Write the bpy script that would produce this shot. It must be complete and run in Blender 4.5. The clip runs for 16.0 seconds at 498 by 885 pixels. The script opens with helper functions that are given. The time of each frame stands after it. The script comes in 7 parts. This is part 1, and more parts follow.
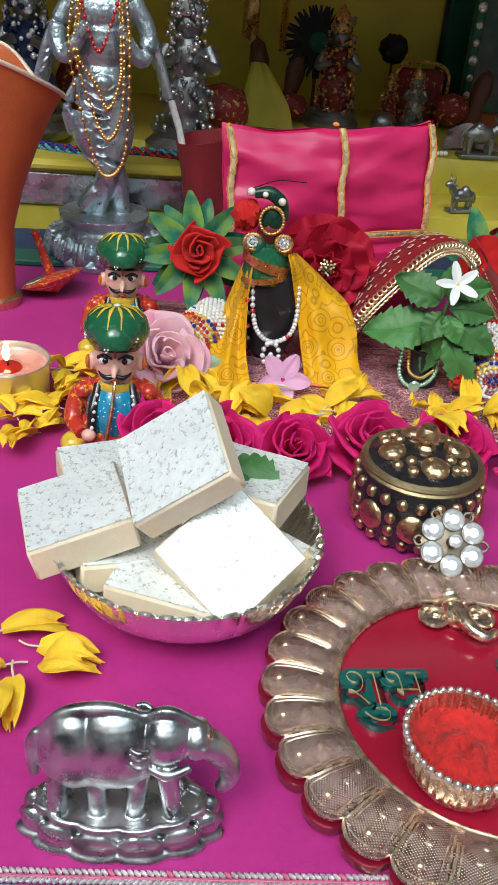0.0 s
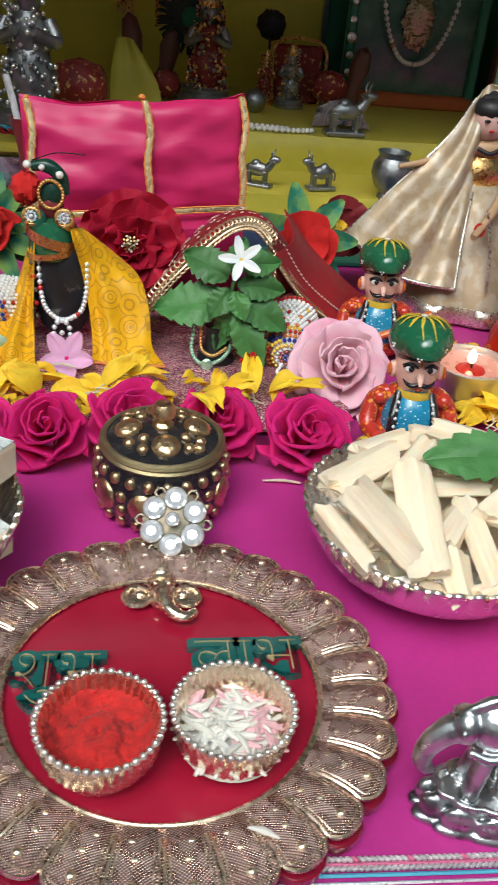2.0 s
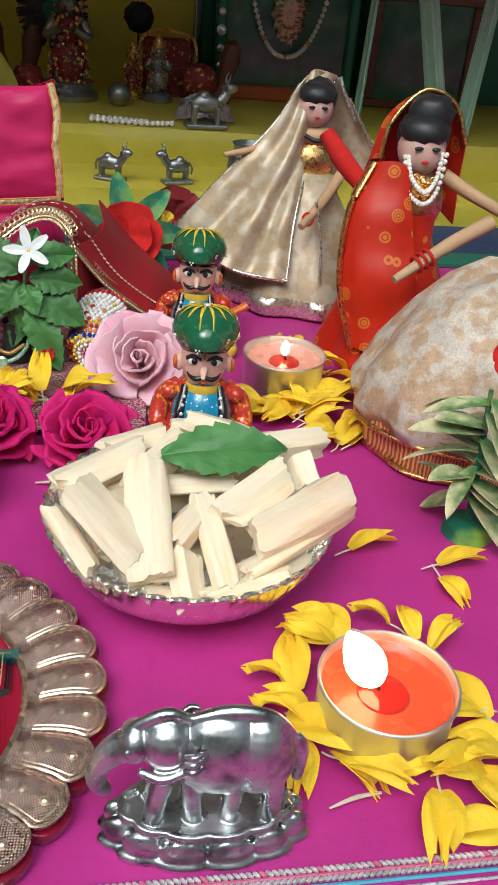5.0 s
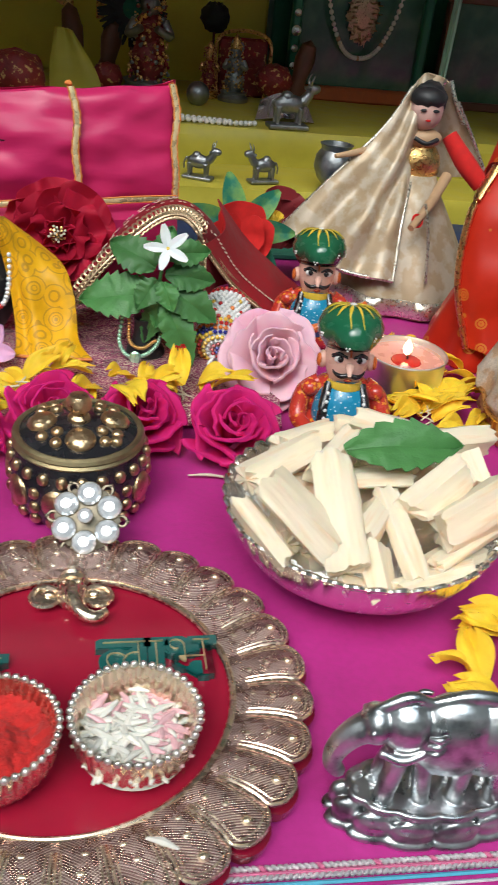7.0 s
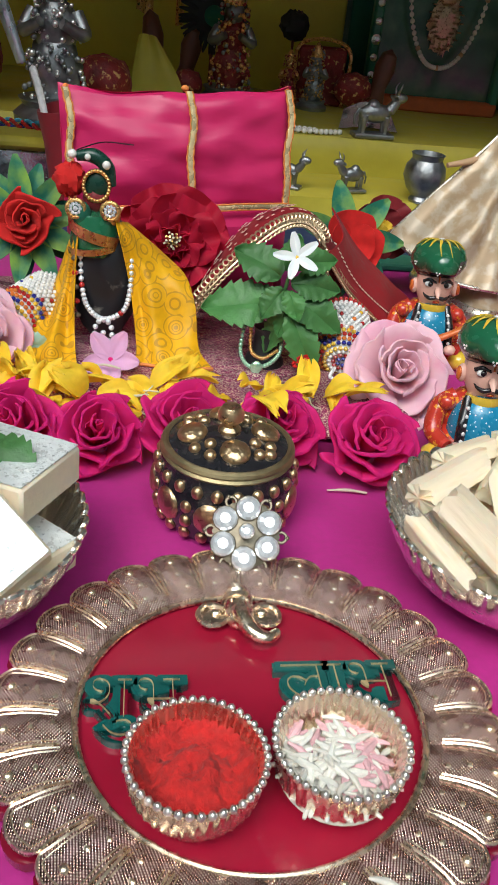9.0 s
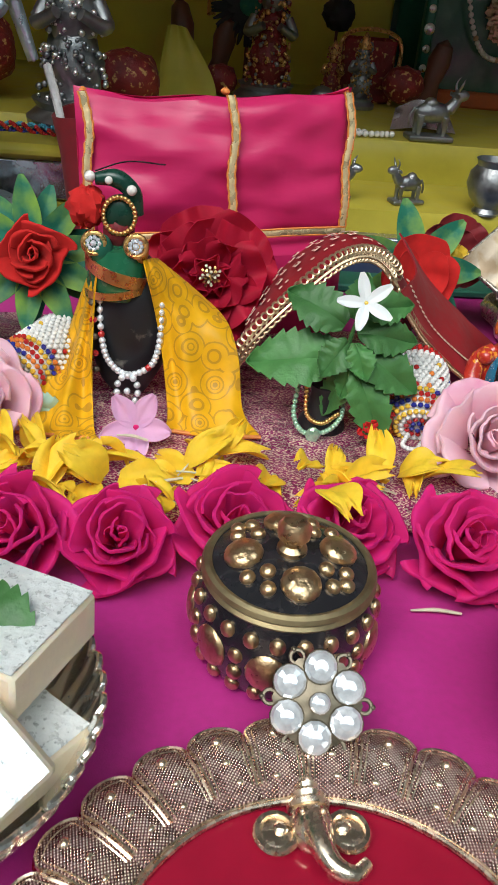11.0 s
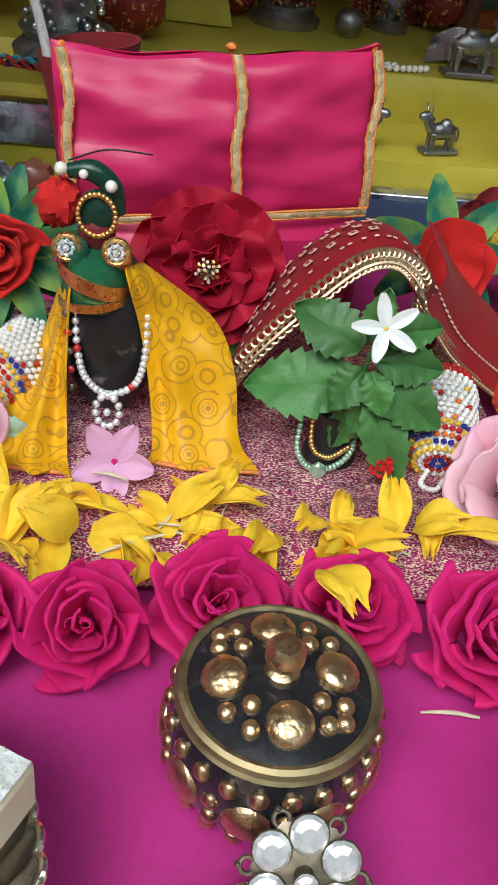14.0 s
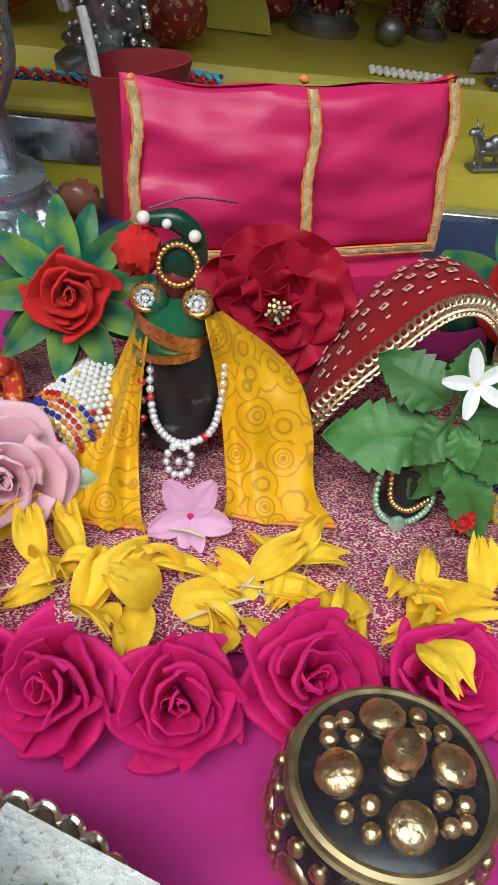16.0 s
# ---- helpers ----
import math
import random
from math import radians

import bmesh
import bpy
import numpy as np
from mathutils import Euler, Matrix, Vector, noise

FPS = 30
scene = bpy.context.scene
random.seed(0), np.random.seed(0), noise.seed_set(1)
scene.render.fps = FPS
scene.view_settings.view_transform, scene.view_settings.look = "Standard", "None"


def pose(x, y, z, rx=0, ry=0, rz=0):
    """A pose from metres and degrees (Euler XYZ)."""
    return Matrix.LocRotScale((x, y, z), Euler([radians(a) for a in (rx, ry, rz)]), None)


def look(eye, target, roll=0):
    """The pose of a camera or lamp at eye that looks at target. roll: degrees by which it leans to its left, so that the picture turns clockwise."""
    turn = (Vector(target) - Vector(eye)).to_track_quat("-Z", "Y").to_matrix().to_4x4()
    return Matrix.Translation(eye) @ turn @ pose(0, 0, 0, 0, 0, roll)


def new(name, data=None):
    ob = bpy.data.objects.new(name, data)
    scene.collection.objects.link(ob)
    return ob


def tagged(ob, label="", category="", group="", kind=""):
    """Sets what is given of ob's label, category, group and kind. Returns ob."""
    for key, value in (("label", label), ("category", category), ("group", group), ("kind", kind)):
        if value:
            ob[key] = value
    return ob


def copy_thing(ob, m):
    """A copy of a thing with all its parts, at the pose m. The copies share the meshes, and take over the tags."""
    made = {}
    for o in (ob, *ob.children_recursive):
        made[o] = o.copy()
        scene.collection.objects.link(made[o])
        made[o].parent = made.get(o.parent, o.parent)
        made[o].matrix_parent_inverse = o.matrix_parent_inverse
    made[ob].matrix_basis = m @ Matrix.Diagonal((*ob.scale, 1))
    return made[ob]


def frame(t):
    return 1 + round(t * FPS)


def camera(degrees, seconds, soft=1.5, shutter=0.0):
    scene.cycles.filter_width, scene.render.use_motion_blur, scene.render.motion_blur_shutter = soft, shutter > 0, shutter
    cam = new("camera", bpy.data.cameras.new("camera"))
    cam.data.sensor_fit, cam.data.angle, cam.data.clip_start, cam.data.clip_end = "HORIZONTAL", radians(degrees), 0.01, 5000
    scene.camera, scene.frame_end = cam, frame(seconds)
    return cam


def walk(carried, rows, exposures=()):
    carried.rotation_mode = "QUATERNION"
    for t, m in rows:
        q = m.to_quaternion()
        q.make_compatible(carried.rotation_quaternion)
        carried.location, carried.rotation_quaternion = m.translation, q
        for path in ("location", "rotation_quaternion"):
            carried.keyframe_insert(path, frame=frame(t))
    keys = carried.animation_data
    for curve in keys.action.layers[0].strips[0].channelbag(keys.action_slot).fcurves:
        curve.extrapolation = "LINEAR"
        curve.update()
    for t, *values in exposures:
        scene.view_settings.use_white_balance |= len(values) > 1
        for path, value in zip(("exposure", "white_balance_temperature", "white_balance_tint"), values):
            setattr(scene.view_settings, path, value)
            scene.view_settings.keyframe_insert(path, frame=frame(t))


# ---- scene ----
cam = camera(31.8, 16.0, shutter=0.3)
METRES, EYE, TILT, LEAN, TURN = 0.43, 0.178, -30.5, -4.5, 0.0
ROWS = [
    (0.0, 0.0, 0.0, 0.0, 0.0, 0.0, -0.0),
    (0.5, 0.0178, -0.009, -0.0032, -0.01, -0.07, 0.01),
    (1.0, 0.0711, -0.0038, -0.0057, -0.21, -0.26, -0.02),
    (1.5, 0.1325, 0.0072, -0.0072, -0.75, -0.7, 0.17),
    (2.0, 0.1872, 0.0145, -0.0073, -1.55, -0.93, 0.47),
    (2.5, 0.2333, 0.0286, -0.012, -2.21, -0.98, 0.61),
    (3.0, 0.2773, 0.035, -0.0139, -2.76, -0.91, 0.84),
    (3.5, 0.3239, 0.0371, -0.0155, -3.49, -0.74, 1.21),
    (6.0, 0.3381, 0.0501, -0.0189, -4.44, -0.73, 2.01),
    (6.5, 0.2861, 0.0465, -0.0177, -4.35, -0.84, 1.78),
    (7.0, 0.2219, 0.037, -0.0154, -3.79, -0.83, 1.06),
    (7.5, 0.1662, 0.0341, -0.0176, -3.15, -0.59, 0.45),
    (8.0, 0.1307, 0.0334, -0.0253, -2.78, -0.44, 0.09),
    (8.5, 0.1255, 0.0385, -0.0248, -2.66, -0.41, 0.09),
    (9.0, 0.1264, 0.0624, -0.0112, -2.45, -0.21, -0.01),
    (9.5, 0.1191, 0.1053, -0.0027, -1.99, 0.37, -0.23),
    (12.0, 0.1065, 0.2652, 0.0917, -0.57, -2.82, -0.46),
    (12.5, 0.1098, 0.2779, 0.1088, -0.42, -4.05, -0.87),
    (13.0, 0.115, 0.2917, 0.1189, -0.23, -5.25, -1.23),
    (13.5, 0.1171, 0.3008, 0.1331, -0.02, -6.46, -1.62),
    (14.0, 0.1196, 0.3055, 0.1503, 0.1, -7.31, -1.9),
    (14.5, 0.1079, 0.3175, 0.1562, 0.1, -7.98, -2.18),
    (15.0, 0.0916, 0.3198, 0.1711, 0.17, -8.22, -2.24),
    (15.5, 0.0757, 0.323, 0.181, 0.12, -8.27, -2.27),
    (16.0, 0.0665, 0.3295, 0.1894, 0.09, -8.25, -2.25),
]
walk(cam, [(t, pose(0, 0, EYE, TILT, LEAN, TURN) @ pose(METRES * x, METRES * y, METRES * z, 90 + pitch, roll, yaw)) for t, x, y, z, yaw, pitch, roll in ROWS])

scene.view_settings.exposure = -0.52

# ---- world, sun ----
world = bpy.data.worlds.new("sky")
scene.world = world
world.use_nodes = True
wn = world.node_tree
sky = wn.nodes.new("ShaderNodeTexSky")
sky.sky_type = "NISHITA"
sky.sun_disc = False
sky.sun_elevation, sky.sun_rotation = radians(55), radians(200)
wn.links.new(sky.outputs[0], wn.nodes["Background"].inputs[0])
sky.air_density, sky.dust_density, sky.ozone_density = 0.6, 6.0, 0.3
wn.nodes["Background"].inputs[1].default_value = 0.15
sun = new("sun", bpy.data.lights.new("sun", "SUN"))
sun.data.energy, sun.data.angle, sun.data.color = 1.5, radians(25), (1.0, 0.98, 0.94)
sun.matrix_world = look((-0.8, -1.2, 2.2), (0.08, 0.3, 0))
# added area lamp, standing in for the sky's light from above
sky_fill = new("roof_well_light", bpy.data.lights.new("roof_well_light", "AREA"))
sky_fill.data.shape, sky_fill.data.size, sky_fill.data.size_y, sky_fill.data.energy, sky_fill.data.color = "RECTANGLE", 2.2, 1.4, 39.0, (0.68, 0.90, 1.0)
sky_fill.matrix_world = look((-0.15, -0.85, 1.49), (-0.15, -0.75, 0))


# ---- materials ----
def mat(name, color, rough=0.5, metal=0.0, vary=0.15, scale=300.0, bump=0.0, bscale=None, second=None, mix=(0.45, 0.6),
        coat=0.0, sheen=0.04, trans=0.0, emit=None, tex="noise", rvary=0.1, sss=0.0, random=0.0, stretch=None, spec=0.5):
    """Principled surface: a base colour that varies with noise, an optional second colour, bump and gloss."""
    grey = 0.3 * color[0] + 0.6 * color[1] + 0.1 * color[2]
    color = tuple(0.94 * c + 0.06 * grey for c in color)
    m = bpy.data.materials.new(name)
    m.use_nodes = True
    n, l = m.node_tree.nodes, m.node_tree.links
    p = n["Principled BSDF"]
    co = n.new("ShaderNodeTexCoord")
    src = co.outputs["Object"]
    if stretch:
        mp = n.new("ShaderNodeMapping")
        mp.inputs["Scale"].default_value = stretch
        l.new(src, mp.inputs[0])
        src = mp.outputs[0]

    def texture(kind, s):
        if kind == "voronoi":
            t = n.new("ShaderNodeTexVoronoi")
            out = t.outputs["Distance"]
        elif kind == "checker":
            t = n.new("ShaderNodeTexBrick")
            out = t.outputs["Fac"]
        elif kind == "wave":
            t = n.new("ShaderNodeTexWave")
            t.inputs["Distortion"].default_value = 2.0
            out = t.outputs["Fac"]
        elif kind == "hatch":
            outs = []
            for turn in (40, -40):
                mp2 = n.new("ShaderNodeMapping")
                mp2.inputs["Rotation"].default_value = (0, 0, radians(turn))
                l.new(src, mp2.inputs[0])
                w = n.new("ShaderNodeTexWave")
                w.inputs["Scale"].default_value = s
                l.new(mp2.outputs[0], w.inputs["Vector"])
                outs.append(w.outputs["Fac"])
            mm = n.new("ShaderNodeMath")
            mm.operation = "MULTIPLY"
            l.new(outs[0], mm.inputs[0])
            l.new(outs[1], mm.inputs[1])
            return mm.outputs[0]
        elif kind == "magic":
            t = n.new("ShaderNodeTexMagic")
            out = t.outputs["Fac"]
        else:
            t = n.new("ShaderNodeTexNoise")
            t.inputs["Detail"].default_value = 5
            out = t.outputs["Fac"]
        t.inputs["Scale"].default_value = s
        l.new(src, t.inputs["Vector"])
        return out

    fine = texture("noise", scale)
    broad = texture("noise", scale * 0.12)
    hsv = n.new("ShaderNodeHueSaturation")
    hsv.inputs["Color"].default_value = (*color, 1)
    if second:
        ramp = n.new("ShaderNodeValToRGB")
        ramp.color_ramp.elements[0].position, ramp.color_ramp.elements[1].position = mix
        ramp.color_ramp.elements[0].color, ramp.color_ramp.elements[1].color = (*color, 1), (*second, 1)
        l.new(texture(tex, bscale or scale), ramp.inputs[0])
        l.new(ramp.outputs[0], hsv.inputs["Color"])
    add = n.new("ShaderNodeMath")
    l.new(fine, add.inputs[0])
    l.new(broad, add.inputs[1])
    rng = n.new("ShaderNodeMapRange")
    rng.inputs["From Min"].default_value, rng.inputs["From Max"].default_value = 0.6, 1.4
    rng.inputs["To Min"].default_value, rng.inputs["To Max"].default_value = 1 - vary, 1 + vary
    l.new(add.outputs[0], rng.inputs[0])
    value = rng.outputs[0]
    if random:
        info = n.new("ShaderNodeObjectInfo")
        r2 = n.new("ShaderNodeMapRange")
        r2.inputs["To Min"].default_value, r2.inputs["To Max"].default_value = 1 - random, 1 + random
        l.new(info.outputs["Random"], r2.inputs[0])
        mul = n.new("ShaderNodeMath")
        mul.operation = "MULTIPLY"
        l.new(value, mul.inputs[0])
        l.new(r2.outputs[0], mul.inputs[1])
        value = mul.outputs[0]
    l.new(value, hsv.inputs["Value"])
    l.new(hsv.outputs[0], p.inputs["Base Color"])
    rr = n.new("ShaderNodeMapRange")
    rr.inputs["From Min"].default_value, rr.inputs["From Max"].default_value = 0.3, 0.7
    rr.inputs["To Min"].default_value, rr.inputs["To Max"].default_value = max(0.02, rough - rvary), min(1, rough + rvary)
    l.new(fine, rr.inputs[0])
    l.new(rr.outputs[0], p.inputs["Roughness"])
    p.inputs["Metallic"].default_value = metal
    p.inputs["Specular IOR Level"].default_value = spec
    p.inputs["Coat Weight"].default_value = coat
    p.inputs["Coat Roughness"].default_value = 0.08
    p.inputs["Sheen Weight"].default_value = sheen
    p.inputs["Transmission Weight"].default_value = trans
    if sss:
        p.inputs["Subsurface Weight"].default_value = sss
        p.inputs["Subsurface Radius"].default_value = (0.004, 0.002, 0.001)
        p.inputs["Subsurface Scale"].default_value = 1.0
    if emit:
        p.inputs["Emission Color"].default_value = (*emit[:3], 1)
        p.inputs["Emission Strength"].default_value = emit[3]
    if bump:
        b = n.new("ShaderNodeBump")
        b.inputs["Strength"].default_value = 1.0
        b.inputs["Distance"].default_value = bump
        l.new(texture(tex, bscale or scale), b.inputs["Height"])
        l.new(b.outputs[0], p.inputs["Normal"])
    return m


MAGENTA_CLOTH = mat("magenta_satin_cloth", (0.46, 0.016, 0.225), 0.55, vary=0.14, scale=420, bump=0.00007, bscale=2400, spec=0.35)
LACE = mat("silver_braid", (0.72, 0.66, 0.68), 0.35, 0.6, vary=0.3, scale=900)
LACE_PINK = mat("pink_braid_thread", (0.6, 0.12, 0.25), 0.6, scale=900)
LACE_BLUE = mat("blue_thread", (0.05, 0.35, 0.5), 0.6, scale=900)
ROSE_CLOTH = mat("magenta_ribbon", (0.70, 0.002, 0.16), 0.62, vary=0.08, scale=260, bump=0.00006, bscale=2500, random=0.06, spec=0.15, sss=0.4, sheen=0.0)
SATIN = mat("pink_satin", (0.60, 0.009, 0.115), 0.38, vary=0.08, scale=120, sheen=0.0, bump=0.0009, bscale=42, stretch=(0.45, 1, 1.6), spec=0.45)
GOLD = mat("gold_trim", (0.80, 0.48, 0.16), 0.3, 1.0, vary=0.25, scale=500, bump=0.0002, bscale=1500)
ORANGE_EDGE = mat("orange_piping", (0.75, 0.22, 0.02), 0.6, scale=800)
SILVER = mat("oxidised_silver", (0.60, 0.62, 0.63), 0.33, 1.0, vary=0.2, scale=200, second=(0.20, 0.20, 0.21), mix=(0.46, 0.68), bump=0.00012, bscale=170)
BRIGHT_SILVER = mat("polished_silver", (0.86, 0.84, 0.80), 0.32, 1.0, vary=0.1, scale=300, bump=0.00008, bscale=500)
DARK_SILVER = mat("dark_silver", (0.33, 0.34, 0.345), 0.45, 1.0, vary=0.35, scale=200, bump=0.0003, bscale=300)
PLATE_GOLD = mat("antique_gold_plate", (0.27, 0.135, 0.125), 0.28, 1.0, vary=0.12, scale=300, second=(0.86, 0.67, 0.57), mix=(0.08, 0.60), bump=0.00016, bscale=530, tex="hatch")
PLATE_RIDGE = mat("bright_gold_ridge", (0.91, 0.75, 0.57), 0.26, 1.0, vary=0.12, scale=500)
DISH_SILVER = mat("mirror_polished_silver", (0.92, 0.88, 0.82), 0.20, 1.0, vary=0.06, scale=300, bump=0.00004, bscale=240)
EDGE_RED = mat("deep_red_acrylic_edge", (0.20, 0.001, 0.018), 0.10, vary=0.15, scale=80, coat=0.5)
ACRYLIC = mat("red_acrylic", (0.34, 0.001, 0.026), 0.12, vary=0.15, scale=80, coat=0.2, spec=0.35)
TEXT_GREEN = mat("green_enamel", (0.0, 0.10, 0.09), 0.12, vary=0.2, scale=300, coat=0.8)
BRASS = mat("antique_brass", (0.70, 0.49, 0.27), 0.34, 1.0, vary=0.25, scale=350, second=(0.38, 0.24, 0.13), mix=(0.52, 0.78), bump=0.0005, bscale=380)
BRASS_RIM = mat("brass_rim", (0.40, 0.32, 0.17), 0.5, 1.0, vary=0.25, scale=400, bump=0.0001, bscale=600)
LACQUER = mat("black_lacquer", (0.014, 0.014, 0.018), 0.25, vary=0.3, scale=200, coat=0.4)
KUMKUM = mat("red_powder", (0.52, 0.008, 0.006), 0.95, vary=0.45, scale=420, bump=0.003, bscale=260)
RICE = mat("rice_grain", (0.74, 0.70, 0.62), 0.45, vary=0.1, scale=900, sss=0.1, random=0.12)
RICE_PINK = mat("pink_stained_rice", (0.75, 0.42, 0.45), 0.5, vary=0.2, scale=900, random=0.15)
BOWL_GOLD = mat("pale_gold_metal", (0.86, 0.74, 0.58), 0.25, 1.0, vary=0.12, scale=400)
GOLD_LINE = mat("gold_enamel_line", (0.72, 0.55, 0.28), 0.4, 0.5, vary=0.1, scale=500)
GEM = mat("clear_crystal", (0.88, 0.92, 0.96), 0.05, 0.5, vary=0.25, scale=500, coat=1.0)
GEM_GREEN = mat("pale_green_crystal", (0.35, 0.65, 0.45), 0.08, 0.5, vary=0.3, scale=900, coat=1.0)
GEM_RED = mat("red_bead", (0.5, 0.01, 0.01), 0.15, coat=0.8)
PEARL = mat("pearl", (0.82, 0.78, 0.72), 0.2, vary=0.05, coat=0.6)
FILIGREE = mat("aged_filigree", (0.20, 0.17, 0.12), 0.45, 0.85, vary=0.35, scale=700)
BURFI = mat("milk_sweet", (0.82, 0.70, 0.52), 0.6, vary=0.06, scale=500, bump=0.00015, bscale=700, sss=0.3)
VARQ = mat("silver_leaf", (0.88, 0.93, 0.93), 0.38, 0.30, vary=0.12, scale=450, second=(0.40, 0.44, 0.45), mix=(0.60, 0.70), bump=0.0005, bscale=700, rvary=0.18)
CANE = mat("sugarcane_flesh", (0.85, 0.72, 0.53), 0.5, vary=0.14, scale=300, bump=0.0005, bscale=430, second=(0.80, 0.52, 0.28), mix=(0.54, 0.80), sss=0.3, stretch=(1, 1, 0.12), random=0.10, spec=0.4)
PETAL = mat("marigold_petal", (1.0, 0.58, 0.001), 0.5, vary=0.15, scale=220, sss=0.35, bump=0.0003, bscale=500, random=0.14, spec=0.2, sheen=0.0)
STALK = mat("dry_stalk", (0.62, 0.56, 0.40), 0.7, vary=0.2)
LEAF = mat("green_leaf", (0.055, 0.20, 0.045), 0.52, vary=0.28, scale=160, bump=0.0005, bscale=300, random=0.2)
LEAF_DARK = mat("teal_cloth_leaf", (0.006, 0.14, 0.085), 0.6, vary=0.25, scale=120, second=(0.20, 0.36, 0.05), mix=(0.48, 0.62), bscale=45, random=0.2, spec=0.3)
RED_FELT = mat("red_felt", (0.58, 0.012, 0.010), 0.85, vary=0.18, scale=300, spec=0.15)
RED_ROSE = mat("dark_red_petal", (0.42, 0.001, 0.026), 0.6, vary=0.25, scale=160, random=0.15, spec=0.15, sss=0.25, sheen=0.0)
DARK_RED = mat("maroon_felt", (0.22, 0.006, 0.012), 0.7, vary=0.25, scale=160, random=0.2)
WHITE_PETAL = mat("white_petal", (0.85, 0.86, 0.84), 0.45, vary=0.05, scale=200, sss=0.2)
LILAC = mat("lilac_petal", (0.72, 0.36, 0.58), 0.5, vary=0.12, scale=200, sss=0.2)
PINK_WHITE = mat("pink_and_white_petal", (0.92, 0.52, 0.61), 0.65, vary=0.06, scale=120, second=(0.80, 0.27, 0.42), mix=(0.52, 0.76), bscale=60, spec=0.2, sheen=0.0, sss=0.25)
YELLOW_SILK = mat("yellow_printed_silk", (0.76, 0.40, 0.004), 0.5, vary=0.16, scale=300, second=(0.36, 0.19, 0.03), mix=(0.10, 0.13), bscale=115, tex="voronoi", spec=0.3)
STONE = mat("black_stone", (0.012, 0.014, 0.018), 0.4, vary=0.3, scale=200, second=(0.30, 0.28, 0.24), mix=(0.62, 0.76), bscale=120)
BROCADE = mat("magenta_gold_brocade", (0.38, 0.008, 0.14), 0.30, 0.45, vary=0.5, scale=160, second=(0.90, 0.72, 0.57), mix=(0.50, 0.56), bscale=2100, bump=0.0006, stretch=(0.6, 1, 1))
CHUNRI = mat("red_bandhani", (0.30, 0.005, 0.012), 0.7, vary=0.2, scale=260, spec=0.2)
TRIM_GOLD = mat("gold_ribbon", (0.88, 0.68, 0.36), 0.3, 0.55, vary=0.35, scale=260, bump=0.0004, bscale=420)
CREST = mat("dark_green_satin", (0.003, 0.045, 0.028), 0.3, vary=0.3, scale=300)
LACE_GOLD = mat("gold_lace", (0.55, 0.40, 0.24), 0.35, 0.9, vary=0.3, scale=900)
TURBAN = mat("green_paint", (0.005, 0.12, 0.05), 0.22, vary=0.15, scale=300, coat=0.5)
YELLOW_PAINT = mat("yellow_paint", (0.75, 0.50, 0.02), 0.25, coat=0.4)
SKIN_PAINT = mat("peach_paint", (0.80, 0.46, 0.36), 0.3, vary=0.05, coat=0.3)
ORANGE_PAINT = mat("orange_paint", (0.72, 0.14, 0.01), 0.25, coat=0.4)
BLUE_PAINT = mat("blue_paint", (0.75, 0.82, 0.85), 0.25, vary=0.1, coat=0.4, second=(0.01, 0.24, 0.42), mix=(0.16, 0.22), bscale=620, tex="voronoi")
RED_PAINT = mat("red_paint", (0.55, 0.03, 0.012), 0.25, vary=0.1, coat=0.4, second=(0.80, 0.30, 0.03), mix=(0.57, 0.61), bscale=420)
BLACK_PAINT = mat("black_paint", (0.012, 0.01, 0.012), 0.25, coat=0.4)
WHITE_PAINT = mat("white_paint", (0.82, 0.80, 0.78), 0.3, coat=0.3)
WOOD = mat("pale_wood", (0.52, 0.32, 0.17), 0.55, vary=0.15, scale=200)
ALUMINIUM = mat("thin_aluminium", (0.82, 0.82, 0.80), 0.45, 1.0, vary=0.06, scale=200, bump=0.00005, bscale=300)
WAX = mat("red_wax", (0.85, 0.085, 0.02), 0.25, vary=0.1, scale=120, sss=0.5, coat=0.4)
WAX_PALE = mat("pale_red_wax", (0.85, 0.36, 0.27), 0.3, vary=0.08, scale=120, sss=0.6, coat=0.3)
WAX_POOL = mat("molten_red_wax", (0.62, 0.012, 0.004), 0.08, vary=0.1, scale=120, sss=0.3, coat=1.0)
FLAME = mat("flame", (1, 0.8, 0.5), 0.5, emit=(1.0, 0.66, 0.32, 12.0))
ORANGE_CLOTH = mat("orange_felt", (0.52, 0.10, 0.012), 0.6, vary=0.15, scale=200, bump=0.0002, bscale=900)
TRIM_WHITE = mat("white_gold_trim", (0.75, 0.62, 0.5), 0.4, 0.4, vary=0.2, scale=700)
YELLOW_CLOTH = mat("yellow_satin_cloth", (0.50, 0.42, 0.02), 0.5, vary=0.15, scale=90, sheen=0.04, bump=0.0006, bscale=60)
YELLOW_WALL = mat("olive_yellow_wall", (0.74, 0.67, 0.045), 0.6, vary=0.18, scale=24, bump=0.0004, bscale=200)
FOIL = mat("silver_foil", (0.55, 0.57, 0.60), 0.25, 0.9, vary=0.2, scale=90, second=(0.12, 0.13, 0.15), mix=(0.5, 0.66), bscale=70, bump=0.001)
BLUE_CLOTH = mat("navy_cloth", (0.01, 0.03, 0.10), 0.7, vary=0.3, scale=120)
GREEN_CLOTH = mat("green_band_cloth", (0.005, 0.13, 0.08), 0.6, vary=0.2, scale=200)
GREEN_WALL = mat("green_painted_wall", (0.02, 0.20, 0.12), 0.35, vary=0.15, scale=20, bump=0.0003, bscale=120)
GLASS_GREEN = mat("green_mirror_glass", (0.05, 0.15, 0.10), 0.15, 0.1, vary=0.3, scale=60, second=(0.10, 0.19, 0.13), mix=(0.45, 0.60), bscale=40)
